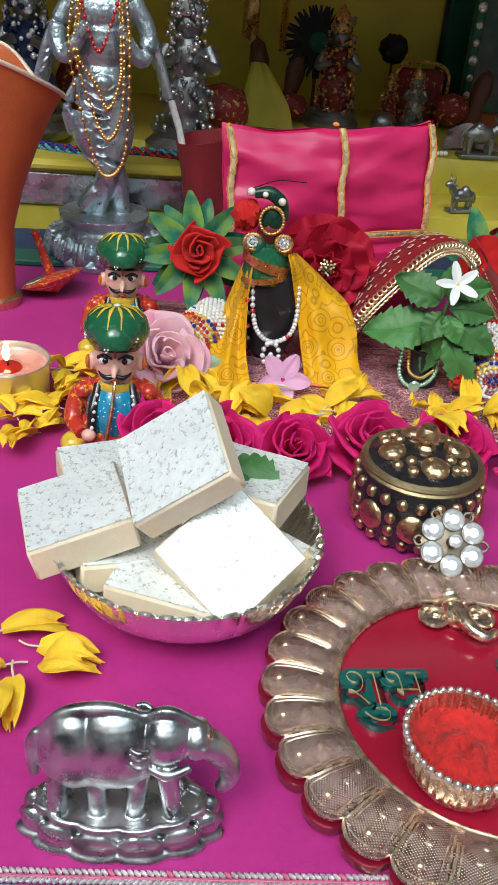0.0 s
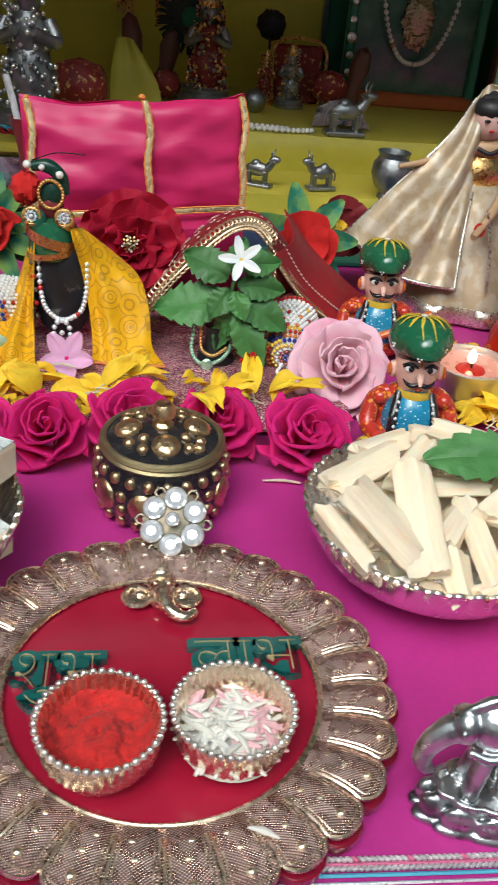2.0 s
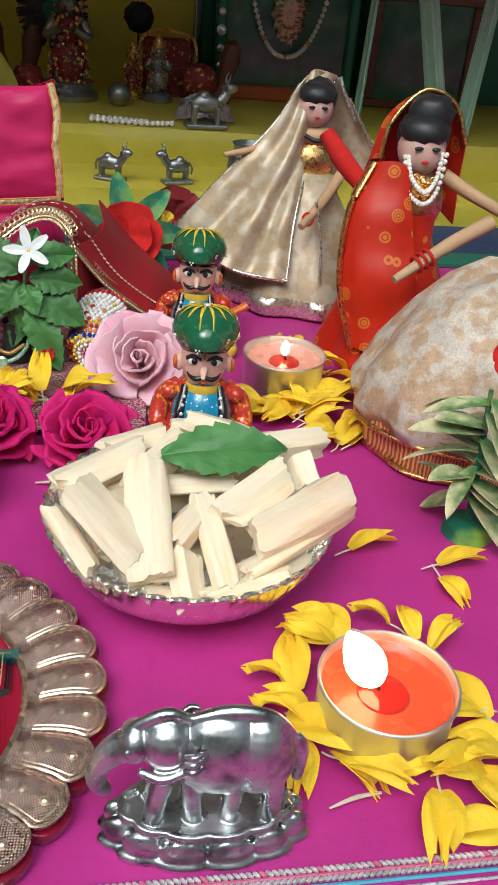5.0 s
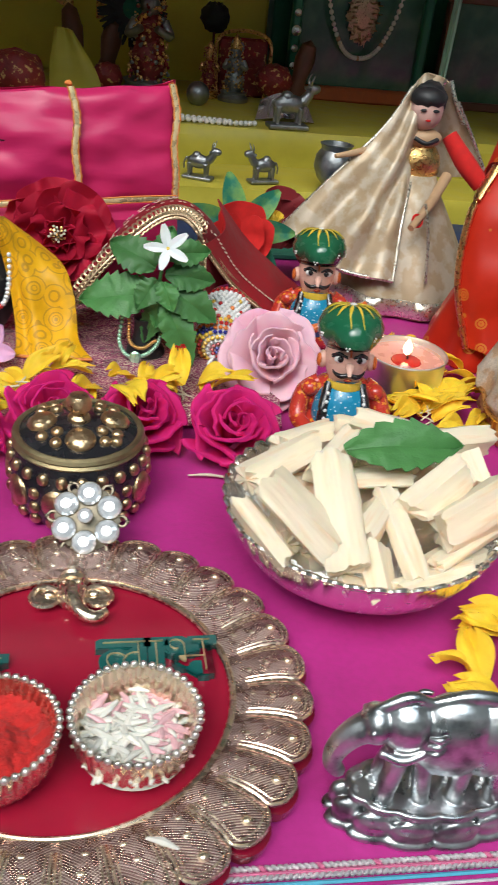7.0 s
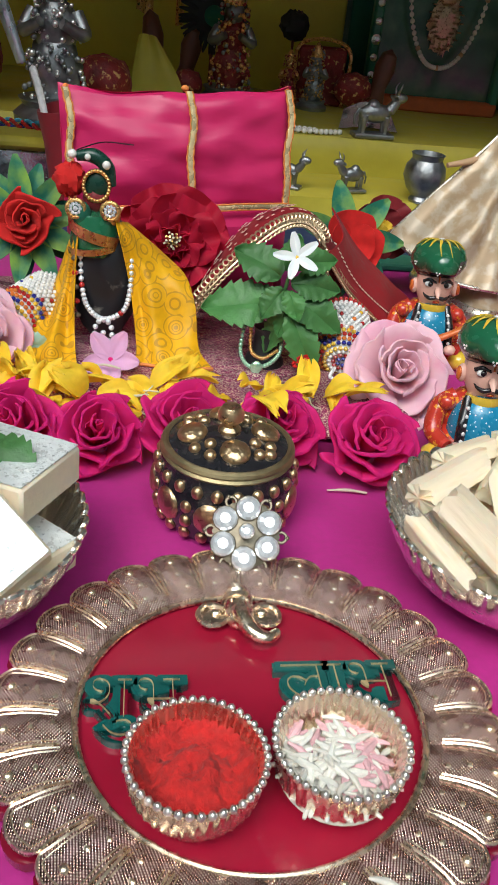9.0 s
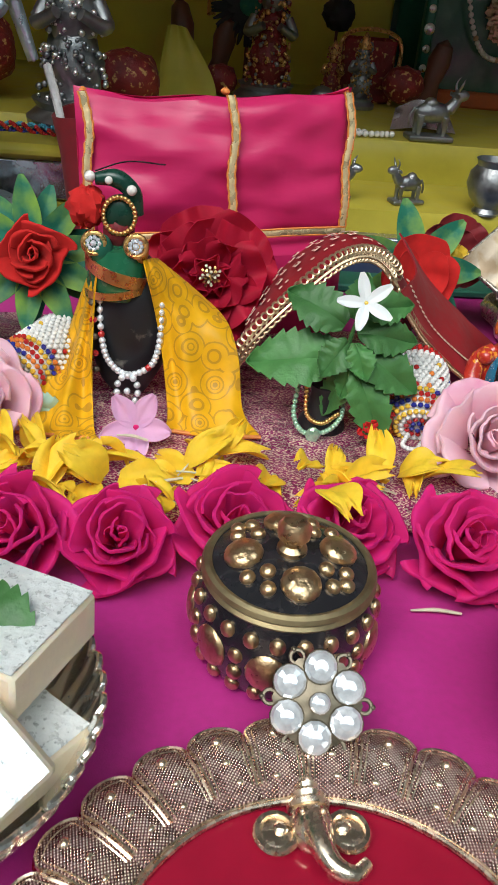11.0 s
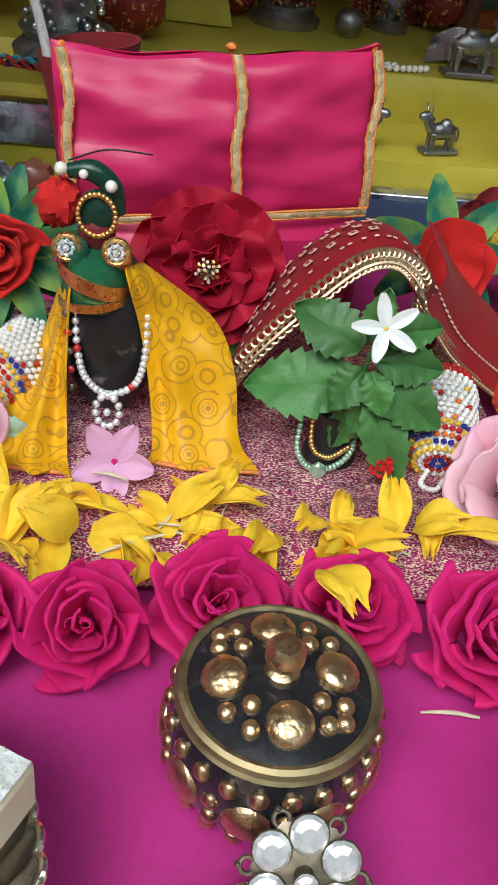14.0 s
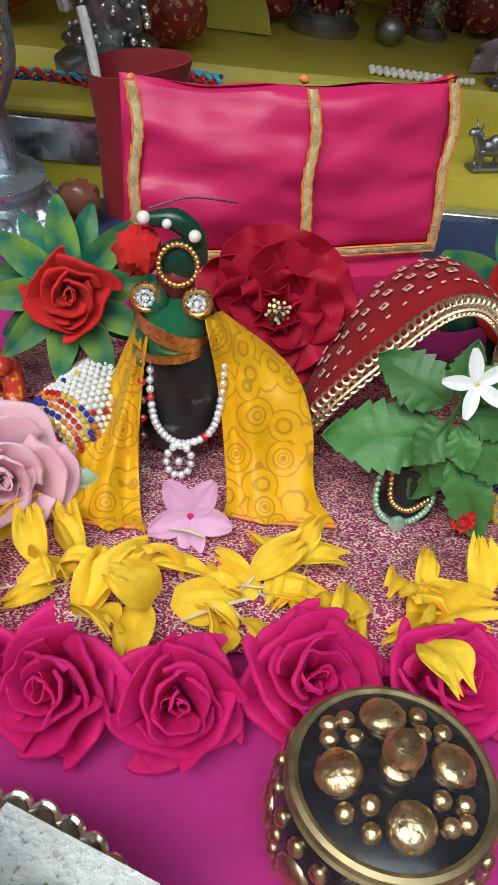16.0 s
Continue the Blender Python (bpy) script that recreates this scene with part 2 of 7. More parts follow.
MINT_CLOTH = mat("mint_sheer_cloth", (0.36, 0.58, 0.46), 0.5, vary=0.12, scale=160, sheen=0.04)
BROWN_WOOD = mat("red_brown_wood", (0.16, 0.05, 0.025), 0.4, vary=0.25, scale=120, coat=0.2)
RED_CLOTH = mat("red_cloth", (0.24, 0.010, 0.010), 0.5, vary=0.5, scale=160, second=(0.62, 0.36, 0.12), mix=(0.58, 0.66), bscale=300, bump=0.0012)
BLACK_FUR = mat("black_fringe", (0.012, 0.013, 0.015), 0.6, vary=0.4, scale=300)
HAIR = mat("black_hair", (0.01, 0.01, 0.012), 0.5, vary=0.3, scale=400)
BEIGE_SILK = mat("beige_gold_silk", (0.44, 0.32, 0.19), 0.40, 0.15, vary=0.12, scale=160, second=(0.52, 0.44, 0.33), mix=(0.44, 0.56), bscale=140, bump=0.0004)
RED_SILK = mat("red_gold_silk", (0.56, 0.15, 0.02), 0.45, vary=0.15, scale=160, second=(0.50, 0.018, 0.004), mix=(0.20, 0.36), bscale=105, tex="voronoi", spec=0.35)
PEACH_SILK = mat("peach_white_brocade", (0.48, 0.32, 0.20), 0.5, vary=0.35, scale=1300, second=(0.54, 0.48, 0.41), mix=(0.45, 0.55), bscale=140, bump=0.0006, spec=0.3)
BEAD_WHITE = mat("white_seed_bead", (0.82, 0.82, 0.80), 0.2, coat=0.5)
BEAD_BLUE = mat("blue_seed_bead", (0.02, 0.03, 0.30), 0.2, coat=0.5)
BEAD_YELLOW = mat("yellow_seed_bead", (0.8, 0.5, 0.02), 0.2, coat=0.5)
BEAD_ORANGE = mat("orange_seed_bead", (0.75, 0.2, 0.02), 0.2, coat=0.5)
PLASTER = mat("plaster", (0.6, 0.58, 0.54), 0.8, scale=10)
EARTH = mat("unseen_ground", (0.22, 0.20, 0.17), 0.9, scale=3)


# ---- mesh helpers ----
class Geo:
    """Collects vertices and faces, with a material slot a face."""

    def __init__(self):
        self.v, self.f, self.m = [], [], []

    def add(self, vf, slot=0, m=None):
        v, f = vf
        k = len(self.v)
        self.v += [tuple(m @ Vector(p)) for p in v] if m is not None else [tuple(p) for p in v]
        self.f += [tuple(i + k for i in q) for q in f]
        self.m += [slot] * len(f)
        return self

    def mesh(self, name, mats, sharp=38):
        me = bpy.data.meshes.new(name)
        me.from_pydata(self.v, [], self.f)
        for a in mats if isinstance(mats, (list, tuple)) else [mats]:
            me.materials.append(a)
        me.polygons.foreach_set("material_index", self.m)
        me.polygons.foreach_set("use_smooth", [True] * len(self.f))
        bm = bmesh.new()
        bm.from_mesh(me)
        bmesh.ops.recalc_face_normals(bm, faces=bm.faces)
        bm.to_mesh(me)
        bm.free()
        me.set_sharp_from_angle(angle=radians(sharp))
        return me


def geo(*items):
    g = Geo()
    for it in items:
        g.add(*it) if isinstance(it[0], tuple) else g.add(it)
    return g


def grid_faces(nu, nv, wrap=False):
    out = []
    for j in range(nv - 1):
        for i in range(nu if wrap else nu - 1):
            a, b = j * nu + i, j * nu + (i + 1) % nu
            out.append((a, b, b + nu, a + nu))
    return out


def lathe(profile, seg=32, shape=None):
    """Turns (radius, height) pairs round z; a first or last radius of 0 closes the end. shape(angle, r, z) may alter a ring."""
    v = []
    for r, z in profile:
        for i in range(seg):
            a = 2 * math.pi * i / seg
            rr, zz = shape(a, r, z) if shape else (r, z)
            v.append((rr * math.cos(a), rr * math.sin(a), zz))
    f = grid_faces(seg, len(profile), True)
    f.append(tuple(range(seg))[::-1])
    f.append(tuple(range((len(profile) - 1) * seg, len(profile) * seg)))
    return v, f


def ball(rx, ry=None, rz=None, at=(0, 0, 0), nu=14, nv=9, rough=0.0, freq=1.0):
    ry, rz = ry or rx, rz or rx
    v, f = [], []
    for j in range(nv):
        b = math.pi * (j + 0.5) / nv
        for i in range(nu):
            a = 2 * math.pi * i / nu
            d = Vector((math.sin(b) * math.cos(a), math.sin(b) * math.sin(a), math.cos(b)))
            k = 1 + (rough * noise.noise(d * freq + Vector(at) * 70) if rough else 0)
            v.append((at[0] + rx * d.x * k, at[1] + ry * d.y * k, at[2] + rz * d.z * k))
    f = grid_faces(nu, nv, True)
    f += [tuple(range(nu)), tuple(range((nv - 1) * nu, nv * nu))[::-1]]
    return v, f


def spline(pts, n):
    """n points on a smooth curve through pts."""
    p = [Vector(q) for q in pts]
    p = [2 * p[0] - p[1]] + p + [2 * p[-1] - p[-2]]
    out = []
    for k in range(n):
        s = k / (n - 1) * (len(pts) - 1)
        i = min(int(s), len(pts) - 2)
        t = s - i
        a, b, c, d = p[i:i + 4]
        out.append(0.5 * (2 * b + (c - a) * t + (2 * a - 5 * b + 4 * c - d) * t * t + (3 * b - a - 3 * c + d) * t ** 3))
    return out


def tube(pts, rad, seg=8, n=None, flat=1.0):
    """A tube through pts; rad: a number, or one a given point."""
    q = spline(pts, n or max(8, 4 * len(pts)))
    rads = rad if isinstance(rad, (list, tuple)) else [rad, rad]
    v = []
    up = Vector((0.13, 0.21, 0.97)).normalized()
    for k, c in enumerate(q):
        d = (q[min(k + 1, len(q) - 1)] - q[max(k - 1, 0)]).normalized()
        if abs(d.dot(up)) > 0.98:
            s = d.cross(Vector((1, 0, 0))).normalized()
        else:
            s = d.cross(up).normalized()
        w = s.cross(d)
        x = k / (len(q) - 1) * (len(rads) - 1)
        i = min(int(x), len(rads) - 2)
        r = rads[i] + (rads[i + 1] - rads[i]) * (x - i)
        for j in range(seg):
            a = 2 * math.pi * j / seg
            v.append(tuple(c + r * (math.cos(a) * s + flat * math.sin(a) * w)))
    f = grid_faces(seg, len(q), True)
    f += [tuple(range(seg))[::-1], tuple(range((len(q) - 1) * seg, len(q) * seg))]
    return v, f


def box(w, d, h, b=0.001, at=(0, 0, 0)):
    """A box with chamfered edges; at is the centre of its base."""
    v, idx = [], {}
    for sx in (-1, 1):
        for sy in (-1, 1):
            for sz in (-1, 1):
                c = (sx * w / 2, sy * d / 2, sz * h / 2)
                for ax in range(3):
                    p = [c[i] - (b * (sx, sy, sz)[i] if i != ax else 0) for i in range(3)]
                    idx[sx, sy, sz, ax] = len(v)
                    v.append((p[0] + at[0], p[1] + at[1], p[2] + at[2] + h / 2))
    f = []
    s2 = ((-1, -1), (1, -1), (1, 1), (-1, 1))
    for ax in range(3):
        for s in (-1, 1):
            q = []
            for a, c in s2:
                k = [a, c]
                k.insert(ax, s)
                q.append(idx[(*k, ax)])
            f.append(tuple(q))
        o = [i for i in range(3) if i != ax]
        for a, c in s2:
            lo, hi = [a, c], [a, c]
            lo.insert(ax, -1)
            hi.insert(ax, 1)
            f.append((idx[(*lo, o[0])], idx[(*hi, o[0])], idx[(*hi, o[1])], idx[(*lo, o[1])]))
    for sx in (-1, 1):
        for sy in (-1, 1):
            for sz in (-1, 1):
                f.append(tuple(idx[sx, sy, sz, ax] for ax in range(3)))
    return v, f


def sheet(fn, nu, nv, thick=0.0003):
    """A cloth or petal: fn(u, v) over 0..1, given a thickness."""
    p = [[Vector(fn(i / (nu - 1), j / (nv - 1))) for i in range(nu)] for j in range(nv)]
    top, low = [], []
    for j in range(nv):
        for i in range(nu):
            du = p[j][min(i + 1, nu - 1)] - p[j][max(i - 1, 0)]
            dv = p[min(j + 1, nv - 1)][i] - p[max(j - 1, 0)][i]
            nrm = du.cross(dv)
            nrm = nrm.normalized() if nrm.length > 1e-12 else Vector((0, 0, 1))
            top.append(tuple(p[j][i] + nrm * thick / 2))
            low.append(tuple(p[j][i] - nrm * thick / 2))
    k = nu * nv
    f = grid_faces(nu, nv)
    f = f + [tuple(i + k for i in q[::-1]) for q in f]
    rim = [(0, i) for i in range(nu)] + [(j, nu - 1) for j in range(1, nv)]
    rim += [(nv - 1, i) for i in range(nu - 2, -1, -1)] + [(j, 0) for j in range(nv - 2, 0, -1)]
    ids = [j * nu + i for j, i in rim]
    for a, b in zip(ids, ids[1:] + ids[:1]):
        f.append((b, a, a + k, b + k))
    return top + low, f


def drape(edges, nu=24, nv=14, wave=0.0, folds=4.0, thick=0.0005, seed=0.0, rough=0.0):
    """A cloth between rows of points: each row of edges runs along u, rows follow each other along v."""
    rows = [spline(e, nu) for e in edges]
    cols = [spline([r[i] for r in rows], nv) for i in range(nu)]

    def fn(u, v):
        c = cols[round(u * (nu - 1))][round(v * (nv - 1))].copy()
        w = wave * math.sin(u * folds * 2 * math.pi + seed) * (0.3 + 0.7 * v)
        c.y -= w
        c.z += 0.3 * w
        if rough:
            c += Vector((0, -1, 0.6)) * rough * noise.noise(c * 55 + Vector((seed, 0, 0)))
        return c

    return sheet(fn, nu, nv, thick)


def ring(big, small, at=(0, 0, 0), nu=24, nv=8):
    v = []
    for j in range(nv + 1):
        b = 2 * math.pi * j / nv
        for i in range(nu):
            a = 2 * math.pi * i / nu
            r = big + small * math.cos(b)
            v.append((at[0] + r * math.cos(a), at[1] + r * math.sin(a), at[2] + small * math.sin(b)))
    f = []
    for j in range(nv):
        for i in range(nu):
            k = (i + 1) % nu
            f.append((j * nu + i, j * nu + k, (j + 1) % nv * nu + k, (j + 1) % nv * nu + i))
    return v[:nu * nv], f


def thing(name, label, category, at=(0, 0, 0), rx=0, ry=0, rz=0, group="", kind=""):
    ob = new(name)
    ob.empty_display_size = 0.01
    ob.matrix_world = pose(*at, rx, ry, rz)
    return tagged(ob, label, category, group, kind)


def part(name, g, material, parent, label="", m=None, sharp=38):
    """Links geometry (or a finished mesh) as one mesh object under a thing or a part."""
    if isinstance(g, tuple):
        g = geo(g)
    ob = new(name, g.mesh(name, material, sharp) if isinstance(g, Geo) else g)
    ob.parent = parent
    if m is not None:
        ob.matrix_local = m
    return tagged(ob, label)


def solid(name, g, material, label, category, at=(0, 0, 0), rx=0, ry=0, rz=0, group="", kind="", sharp=38):
    """A thing that is one mesh."""
    if isinstance(g, tuple):
        g = geo(g)
    ob = new(name, g.mesh(name, material, sharp) if isinstance(g, Geo) else g)
    ob.matrix_world = pose(*at, rx, ry, rz)
    return tagged(ob, label, category, group, kind)


def facing(at, towards, spin=0):
    """A pose at a place whose z axis points along towards."""
    return Matrix.Translation(at) @ Vector(towards).to_track_quat("Z", "Y").to_matrix().to_4x4() @ pose(0, 0, 0, 0, 0, spin)


def fused(name, g, material, voxel, smooth=3):
    """One skin over overlapping forms, as a cast or moulded thing has it."""
    ob = new(name, g.mesh(name, material))
    skin = ob.modifiers.new("skin", "REMESH")
    skin.mode, skin.voxel_size, skin.use_smooth_shade = "VOXEL", voxel, True
    even = ob.modifiers.new("even", "SMOOTH")
    even.factor, even.iterations = 0.5, smooth
    me = bpy.data.meshes.new_from_object(ob.evaluated_get(bpy.context.evaluated_depsgraph_get()))
    bpy.data.objects.remove(ob)
    me.materials.clear()
    me.materials.append(material)
    me.polygons.foreach_set("material_index", [0] * len(me.polygons))
    me.polygons.foreach_set("use_smooth", [True] * len(me.polygons))
    return me


rnd = random.Random(7)

# printed medallions: a dot inside a ring, cell by cell
_ramp = next(k for k in YELLOW_SILK.node_tree.nodes if k.bl_idname == "ShaderNodeValToRGB").color_ramp
while len(_ramp.elements) > 1:
    _ramp.elements.remove(_ramp.elements[-1])
_ramp.interpolation = "CONSTANT"
_ramp.elements[0].position, _ramp.elements[0].color = 0.0, (0.46, 0.24, 0.02, 1)
for _p, _c in ((0.10, 0), (0.17, 1), (0.21, 0), (0.30, 1), (0.37, 0), (0.56, 1), (0.62, 0)):
    _ramp.elements.new(_p).color = (0.50, 0.25, 0.015, 1) if _c else (0.76, 0.39, 0.004, 1)



# flower print of the red sari, ring by ring
_ramp = next(k for k in RED_SILK.node_tree.nodes if k.bl_idname == "ShaderNodeValToRGB").color_ramp
while len(_ramp.elements) > 1:
    _ramp.elements.remove(_ramp.elements[-1])
_ramp.interpolation = "CONSTANT"
_ramp.elements[0].position, _ramp.elements[0].color = 0.0, (0.56, 0.17, 0.025, 1)
for _p, _c in ((0.07, 0), (0.11, 1), (0.18, 0), (0.22, 1), (0.30, 0)):
    _ramp.elements.new(_p).color = (0.56, 0.16, 0.022, 1) if _c else (0.50, 0.018, 0.004, 1)


# ---- setting ----
# unseen ground, added so that the metal has something below to reflect
solid("ground", geo(box(60, 60, 0.1, 0.01, (0, 0, -0.86))), EARTH, "grey brown unseen ground added in front of the altar", "ground", kind="structure")
solid("altar_table", geo(box(1.5, 0.95, 0.75, 0.01, (0.1, 0.53, -0.757))), BROWN_WOOD, "red brown wooden altar table under the cloth", "table", kind="structure")


def cloth_top(u, v):
    x = -0.55 + 1.3 * u
    s = -0.02 + 0.56 * v
    y, z = (0.056, -0.03 + s * 0.0) if s < 0 else (0.056 + s, 0.0)
    if s < 0:
        z = s * 3
    z += 0.0006 * noise.noise(Vector((x * 14, y * 9, 0))) - 0.0006
    return x, y, z


solid("tablecloth", geo(sheet(cloth_top, 90, 60, 0.001)), MAGENTA_CLOTH, "magenta satin cloth spread over the altar table", "tablecloth")


def border_line(x):
    return 0.1155 + 0.028 * x + 0.11 * x * x


trim = Geo()
for row in range(2):
    for k in range(330):
        x = -0.16 + k * 0.0014
        c = Vector((x, border_line(x) - 0.0022 * row, 0.0010))
        trim.add(ball(0.0011, 0.00055, 0.0007, nu=6, nv=4), 1 if (k % 9 == 4 and row == 0) else 0, Matrix.Translation(c) @ pose(0, 0, 0, 0, 0, 35 if row else -35))
lines = [[(x / 50, border_line(x / 50) - d, 0.0006) for x in range(-8, 16)] for d in (0.0011, 0.0036, 0.0055)]
trim.add(tube(lines[0], 0.0005, 5, 60), 1).add(tube(lines[1], 0.0005, 5, 60), 2).add(tube(lines[2], 0.0004, 5, 60), 0)
tagged(solid("braid_border", trim, [LACE, LACE_PINK, LACE_BLUE], "silver, pink and blue braid sewn along the magenta cloth", "braid"), kind="stuff")

# unseen walls and overhead slabs, added to limit light and darken reflections; gap left open
for nm, bx in (("room_wall_1", box(0.1, 4.2, 2.4, 0.01, (-1.9, -0.4, -0.76))), ("room_wall_2", box(0.1, 4.2, 2.4, 0.01, (1.9, -0.4, -0.76))),
               ("room_wall_3", box(3.7, 0.1, 2.4, 0.01, (0, -2.45, -0.76))), ("room_wall_4", box(3.7, 0.1, 2.4, 0.01, (0, 1.6, -0.76)))):
    solid(nm, geo(bx), PLASTER, "plain grey unseen wall added to darken reflections", "wall", kind="structure")
for nm, bx in (("roof_slab_1", box(3.9, 0.85, 0.12, 0.01, (0, -2.05, 1.5))), ("roof_slab_2", box(3.9, 1.75, 0.12, 0.01, (0, 0.75, 1.5))),
               ("roof_slab_3", box(0.68, 1.46, 0.12, 0.01, (-1.61, -0.88, 1.5))), ("roof_slab_4", box(0.98, 1.46, 0.12, 0.01, (1.46, -0.88, 1.5)))):
    solid(nm, geo(bx), PLASTER, "plain unseen slab added overhead to shape the light", "ceiling", kind="structure")

# the stepped altar behind, turned a little from the table
BACK = Matrix.Translation((0.08, 0.6, 0)) @ pose(0, 0, 0, 0, 0, 4.5) @ Matrix.Translation((-0.08, -0.6, 0))
solid("wall_back", geo(box(0.60, 0.04, 0.62, 0.002, (-0.105, 0.86, -0.02))), YELLOW_WALL, "olive yellow painted back wall of the altar", "wall", kind="structure")
solid("wall_back_green", geo(box(0.6, 0.04, 0.62, 0.002, (0.50, 0.862, -0.02))), GREEN_WALL, "dark green back wall of the altar", "wall", kind="structure")
# two side walls out of view, added to keep light off the back
solid("wall_left", geo(box(0.03, 0.46, 0.62, 0.002, (-0.42, 0.65, -0.02))), GREEN_WALL, "green unseen side wall added to shade the altar", "wall", kind="structure")
solid("wall_right", geo(box(0.03, 0.46, 0.62, 0.002, (0.72, 0.65, -0.02))), GREEN_WALL, "green unseen side wall added to shade the altar", "wall", kind="structure")
# unseen slab, added overhead only to shade the back of the altar
solid("ceiling", geo(box(1.2, 0.46, 0.03, 0.002, (0.15, 0.70, 0.27))), PLASTER, "plain unseen slab added over the altar to shade its back", "ceiling", kind="structure")
solid("navy_cloth", geo(sheet(lambda u, v: (-0.4 + 0.9 * u, 0.52 + 0.07 * v, 0.002 + 0.001 * noise.noise(Vector((u * 30, v * 3, 0)))), 60, 6, 0.001)), BLUE_CLOTH, "navy blue cloth lying behind the magenta one", "cloth")
solid("green_band", geo(box(1.0, 0.02, 0.004, 0.001, (0.1, 0.512, 0.0))), GREEN_CLOTH, "green cloth band along the back of the table", "cloth band")


def step(name, x0, x1, y0, y1, z, label):
    def fn(u, v):
        x = x0 + (x1 - x0) * u
        k = v * (z + y1 - y0)
        y, h = (y0, k) if k < z else (y0 + k - z, z)
        s = 0.0025 * noise.noise(Vector((x * 18, v * 4, y0 * 50)))
        return x, y - s * (h < z), h + s * 0.4
    return solid(name, geo(sheet(fn, 80, 26, 0.0015)), YELLOW_CLOTH, label, "altar step", kind="structure")


step("altar_step_1", -0.4, 0.70, 0.585, 0.66, 0.018, "altar step covered in crumpled yellow satin cloth")
step("altar_step_2", -0.4, 0.70, 0.648, 0.84, 0.043, "upper altar step covered in crumpled yellow satin cloth")
foil = thing("foil_platform", "low platform with silver foil front and yellow cloth top", "platform", (-0.13, 0.578, 0))
part("foil_front", geo(box(0.22, 0.03, 0.020, 0.001, (0, 0, 0.019))), FOIL, foil, "crumpled silver foil band")
part("cloth_top", geo(box(0.225, 0.036, 0.008, 0.003, (0, 0, 0.0392))), YELLOW_CLOTH, foil, "yellow cloth")
part("foot_block", geo(box(0.215, 0.026, 0.0185, 0.001)), YELLOW_CLOTH, foil)
strip = thing("foil_strip", "flat silver foil border at the foot of the yellow step", "foil strip", (0.16, 0.578, 0))
part("foil", geo(box(0.26, 0.010, 0.006, 0.001)), FOIL, strip)

for ob in [o for o in scene.objects if o.parent is None and o.name.split(".")[0] in ("wall_back", "wall_back_green", "wall_left", "wall_right", "ceiling", "navy_cloth", "green_band", "altar_step_1", "altar_step_2", "foil_platform", "foil_strip")]:
    ob.matrix_world = BACK @ ob.matrix_world


# ---- thali ----
def thali():
    t = thing("thali", "round offering plate with red centre and antique gold scalloped rim", "plate", (0.0775, 0.1645, 0), rz=3)
    n = 28
    step_a = 2 * math.pi / n

    def scallop(a, r, z):
        if r < 0.05:
            return r, z
        w = (a / step_a) % 1.0
        return r - 0.0042 + 0.0052 * math.sqrt(max(0.0, 1 - (2 * w - 1) ** 2)), z

    part("base", geo(lathe([(0.02, 0.0004), (0.0570, 0.0004), (0.0602, 0.0014), (0.0606, 0.0042), (0.058, 0.0048), (0.04, 0.0044)], 28 * 8, scallop)), EDGE_RED, t, "thick red acrylic base")
    part("disc", geo(lathe([(0.001, 0.0036), (0.0405, 0.0036), (0.0405, 0.0048), (0.001, 0.0048)], 72)), ACRYLIC, t, "glossy red centre")
    g = Geo().add(ring(0.0407, 0.0007, (0, 0, 0.0060), 96, 8)).add(ring(0.0415, 0.0004, (0, 0, 0.0062), 96, 6))
    part("inner_ring", g, PLATE_RIDGE, t, "bright gold ring")

    def surface(r):
        k = (r - 0.0418) / (0.0615 - 0.0418)
        return 0.0058 + 0.0028 * math.sin(math.pi * min(1, max(0, k)) * 0.8) - 0.0018 * k

    def lobe(u, v):
        a = (u - 0.5) * step_a * 0.985
        out = 0.0562 + 0.0046 * math.sqrt(max(0.0, 1 - (2 * u - 1) ** 2))
        r = 0.0418 + (out - 0.0418) * v
        return r * math.cos(a), r * math.sin(a), surface(r) + 0.0006 * math.sin(math.pi * u)

    lm = geo(sheet(lobe, 13, 9, 0.0011)).mesh("lobe", PLATE_GOLD)
    path = [lobe(0.04, v / 6) for v in range(1, 6)] + [lobe(0.02 + 0.96 * k / 12, 0.985) for k in range(13)] + [lobe(0.96, v / 6) for v in range(5, 0, -1)]
    path = [(x, y, z + 0.0006) for x, y, z in path]
    path2 = [lobe(0.14, v / 6) for v in range(1, 5)] + [lobe(0.14 + 0.72 * k / 8, 0.90) for k in range(9)] + [lobe(0.86, v / 6) for v in range(4, 0, -1)]
    path2 = [(x, y, z + 0.0005) for x, y, z in path2]
    rm = geo(tube(path, 0.00036, 5, 40)).add(tube(path2, 0.00022, 5, 30)).mesh("ridge", PLATE_RIDGE)
    s1 = geo(ball(0.00135, 0.00135, 0.0011, nu=10, nv=6)).mesh("stud", PLATE_RIDGE)
    s2 = geo(ball(0.00075, 0.00095, 0.0006, nu=8, nv=5)).mesh("stud", PLATE_RIDGE)
    for i in range(n):
        a = 360 * (i + 0.5) / n
        lo = part("lobe", lm, None, t, "", pose(0, 0, 0, 0, 0, a))
        part("ridge", rm, None, lo)
        part("stud", s1, None, lo, "", pose(0.0562, 0, surface(0.0562) + 0.0010))
        part("stud", s2, None, lo, "", pose(0.0505, 0, surface(0.0505) + 0.0010))
        part("stud", s2, None, lo, "", pose(0.0458, 0.0012 if i % 2 else -0.0012, surface(0.0458) + 0.0009))
    return t


thali()


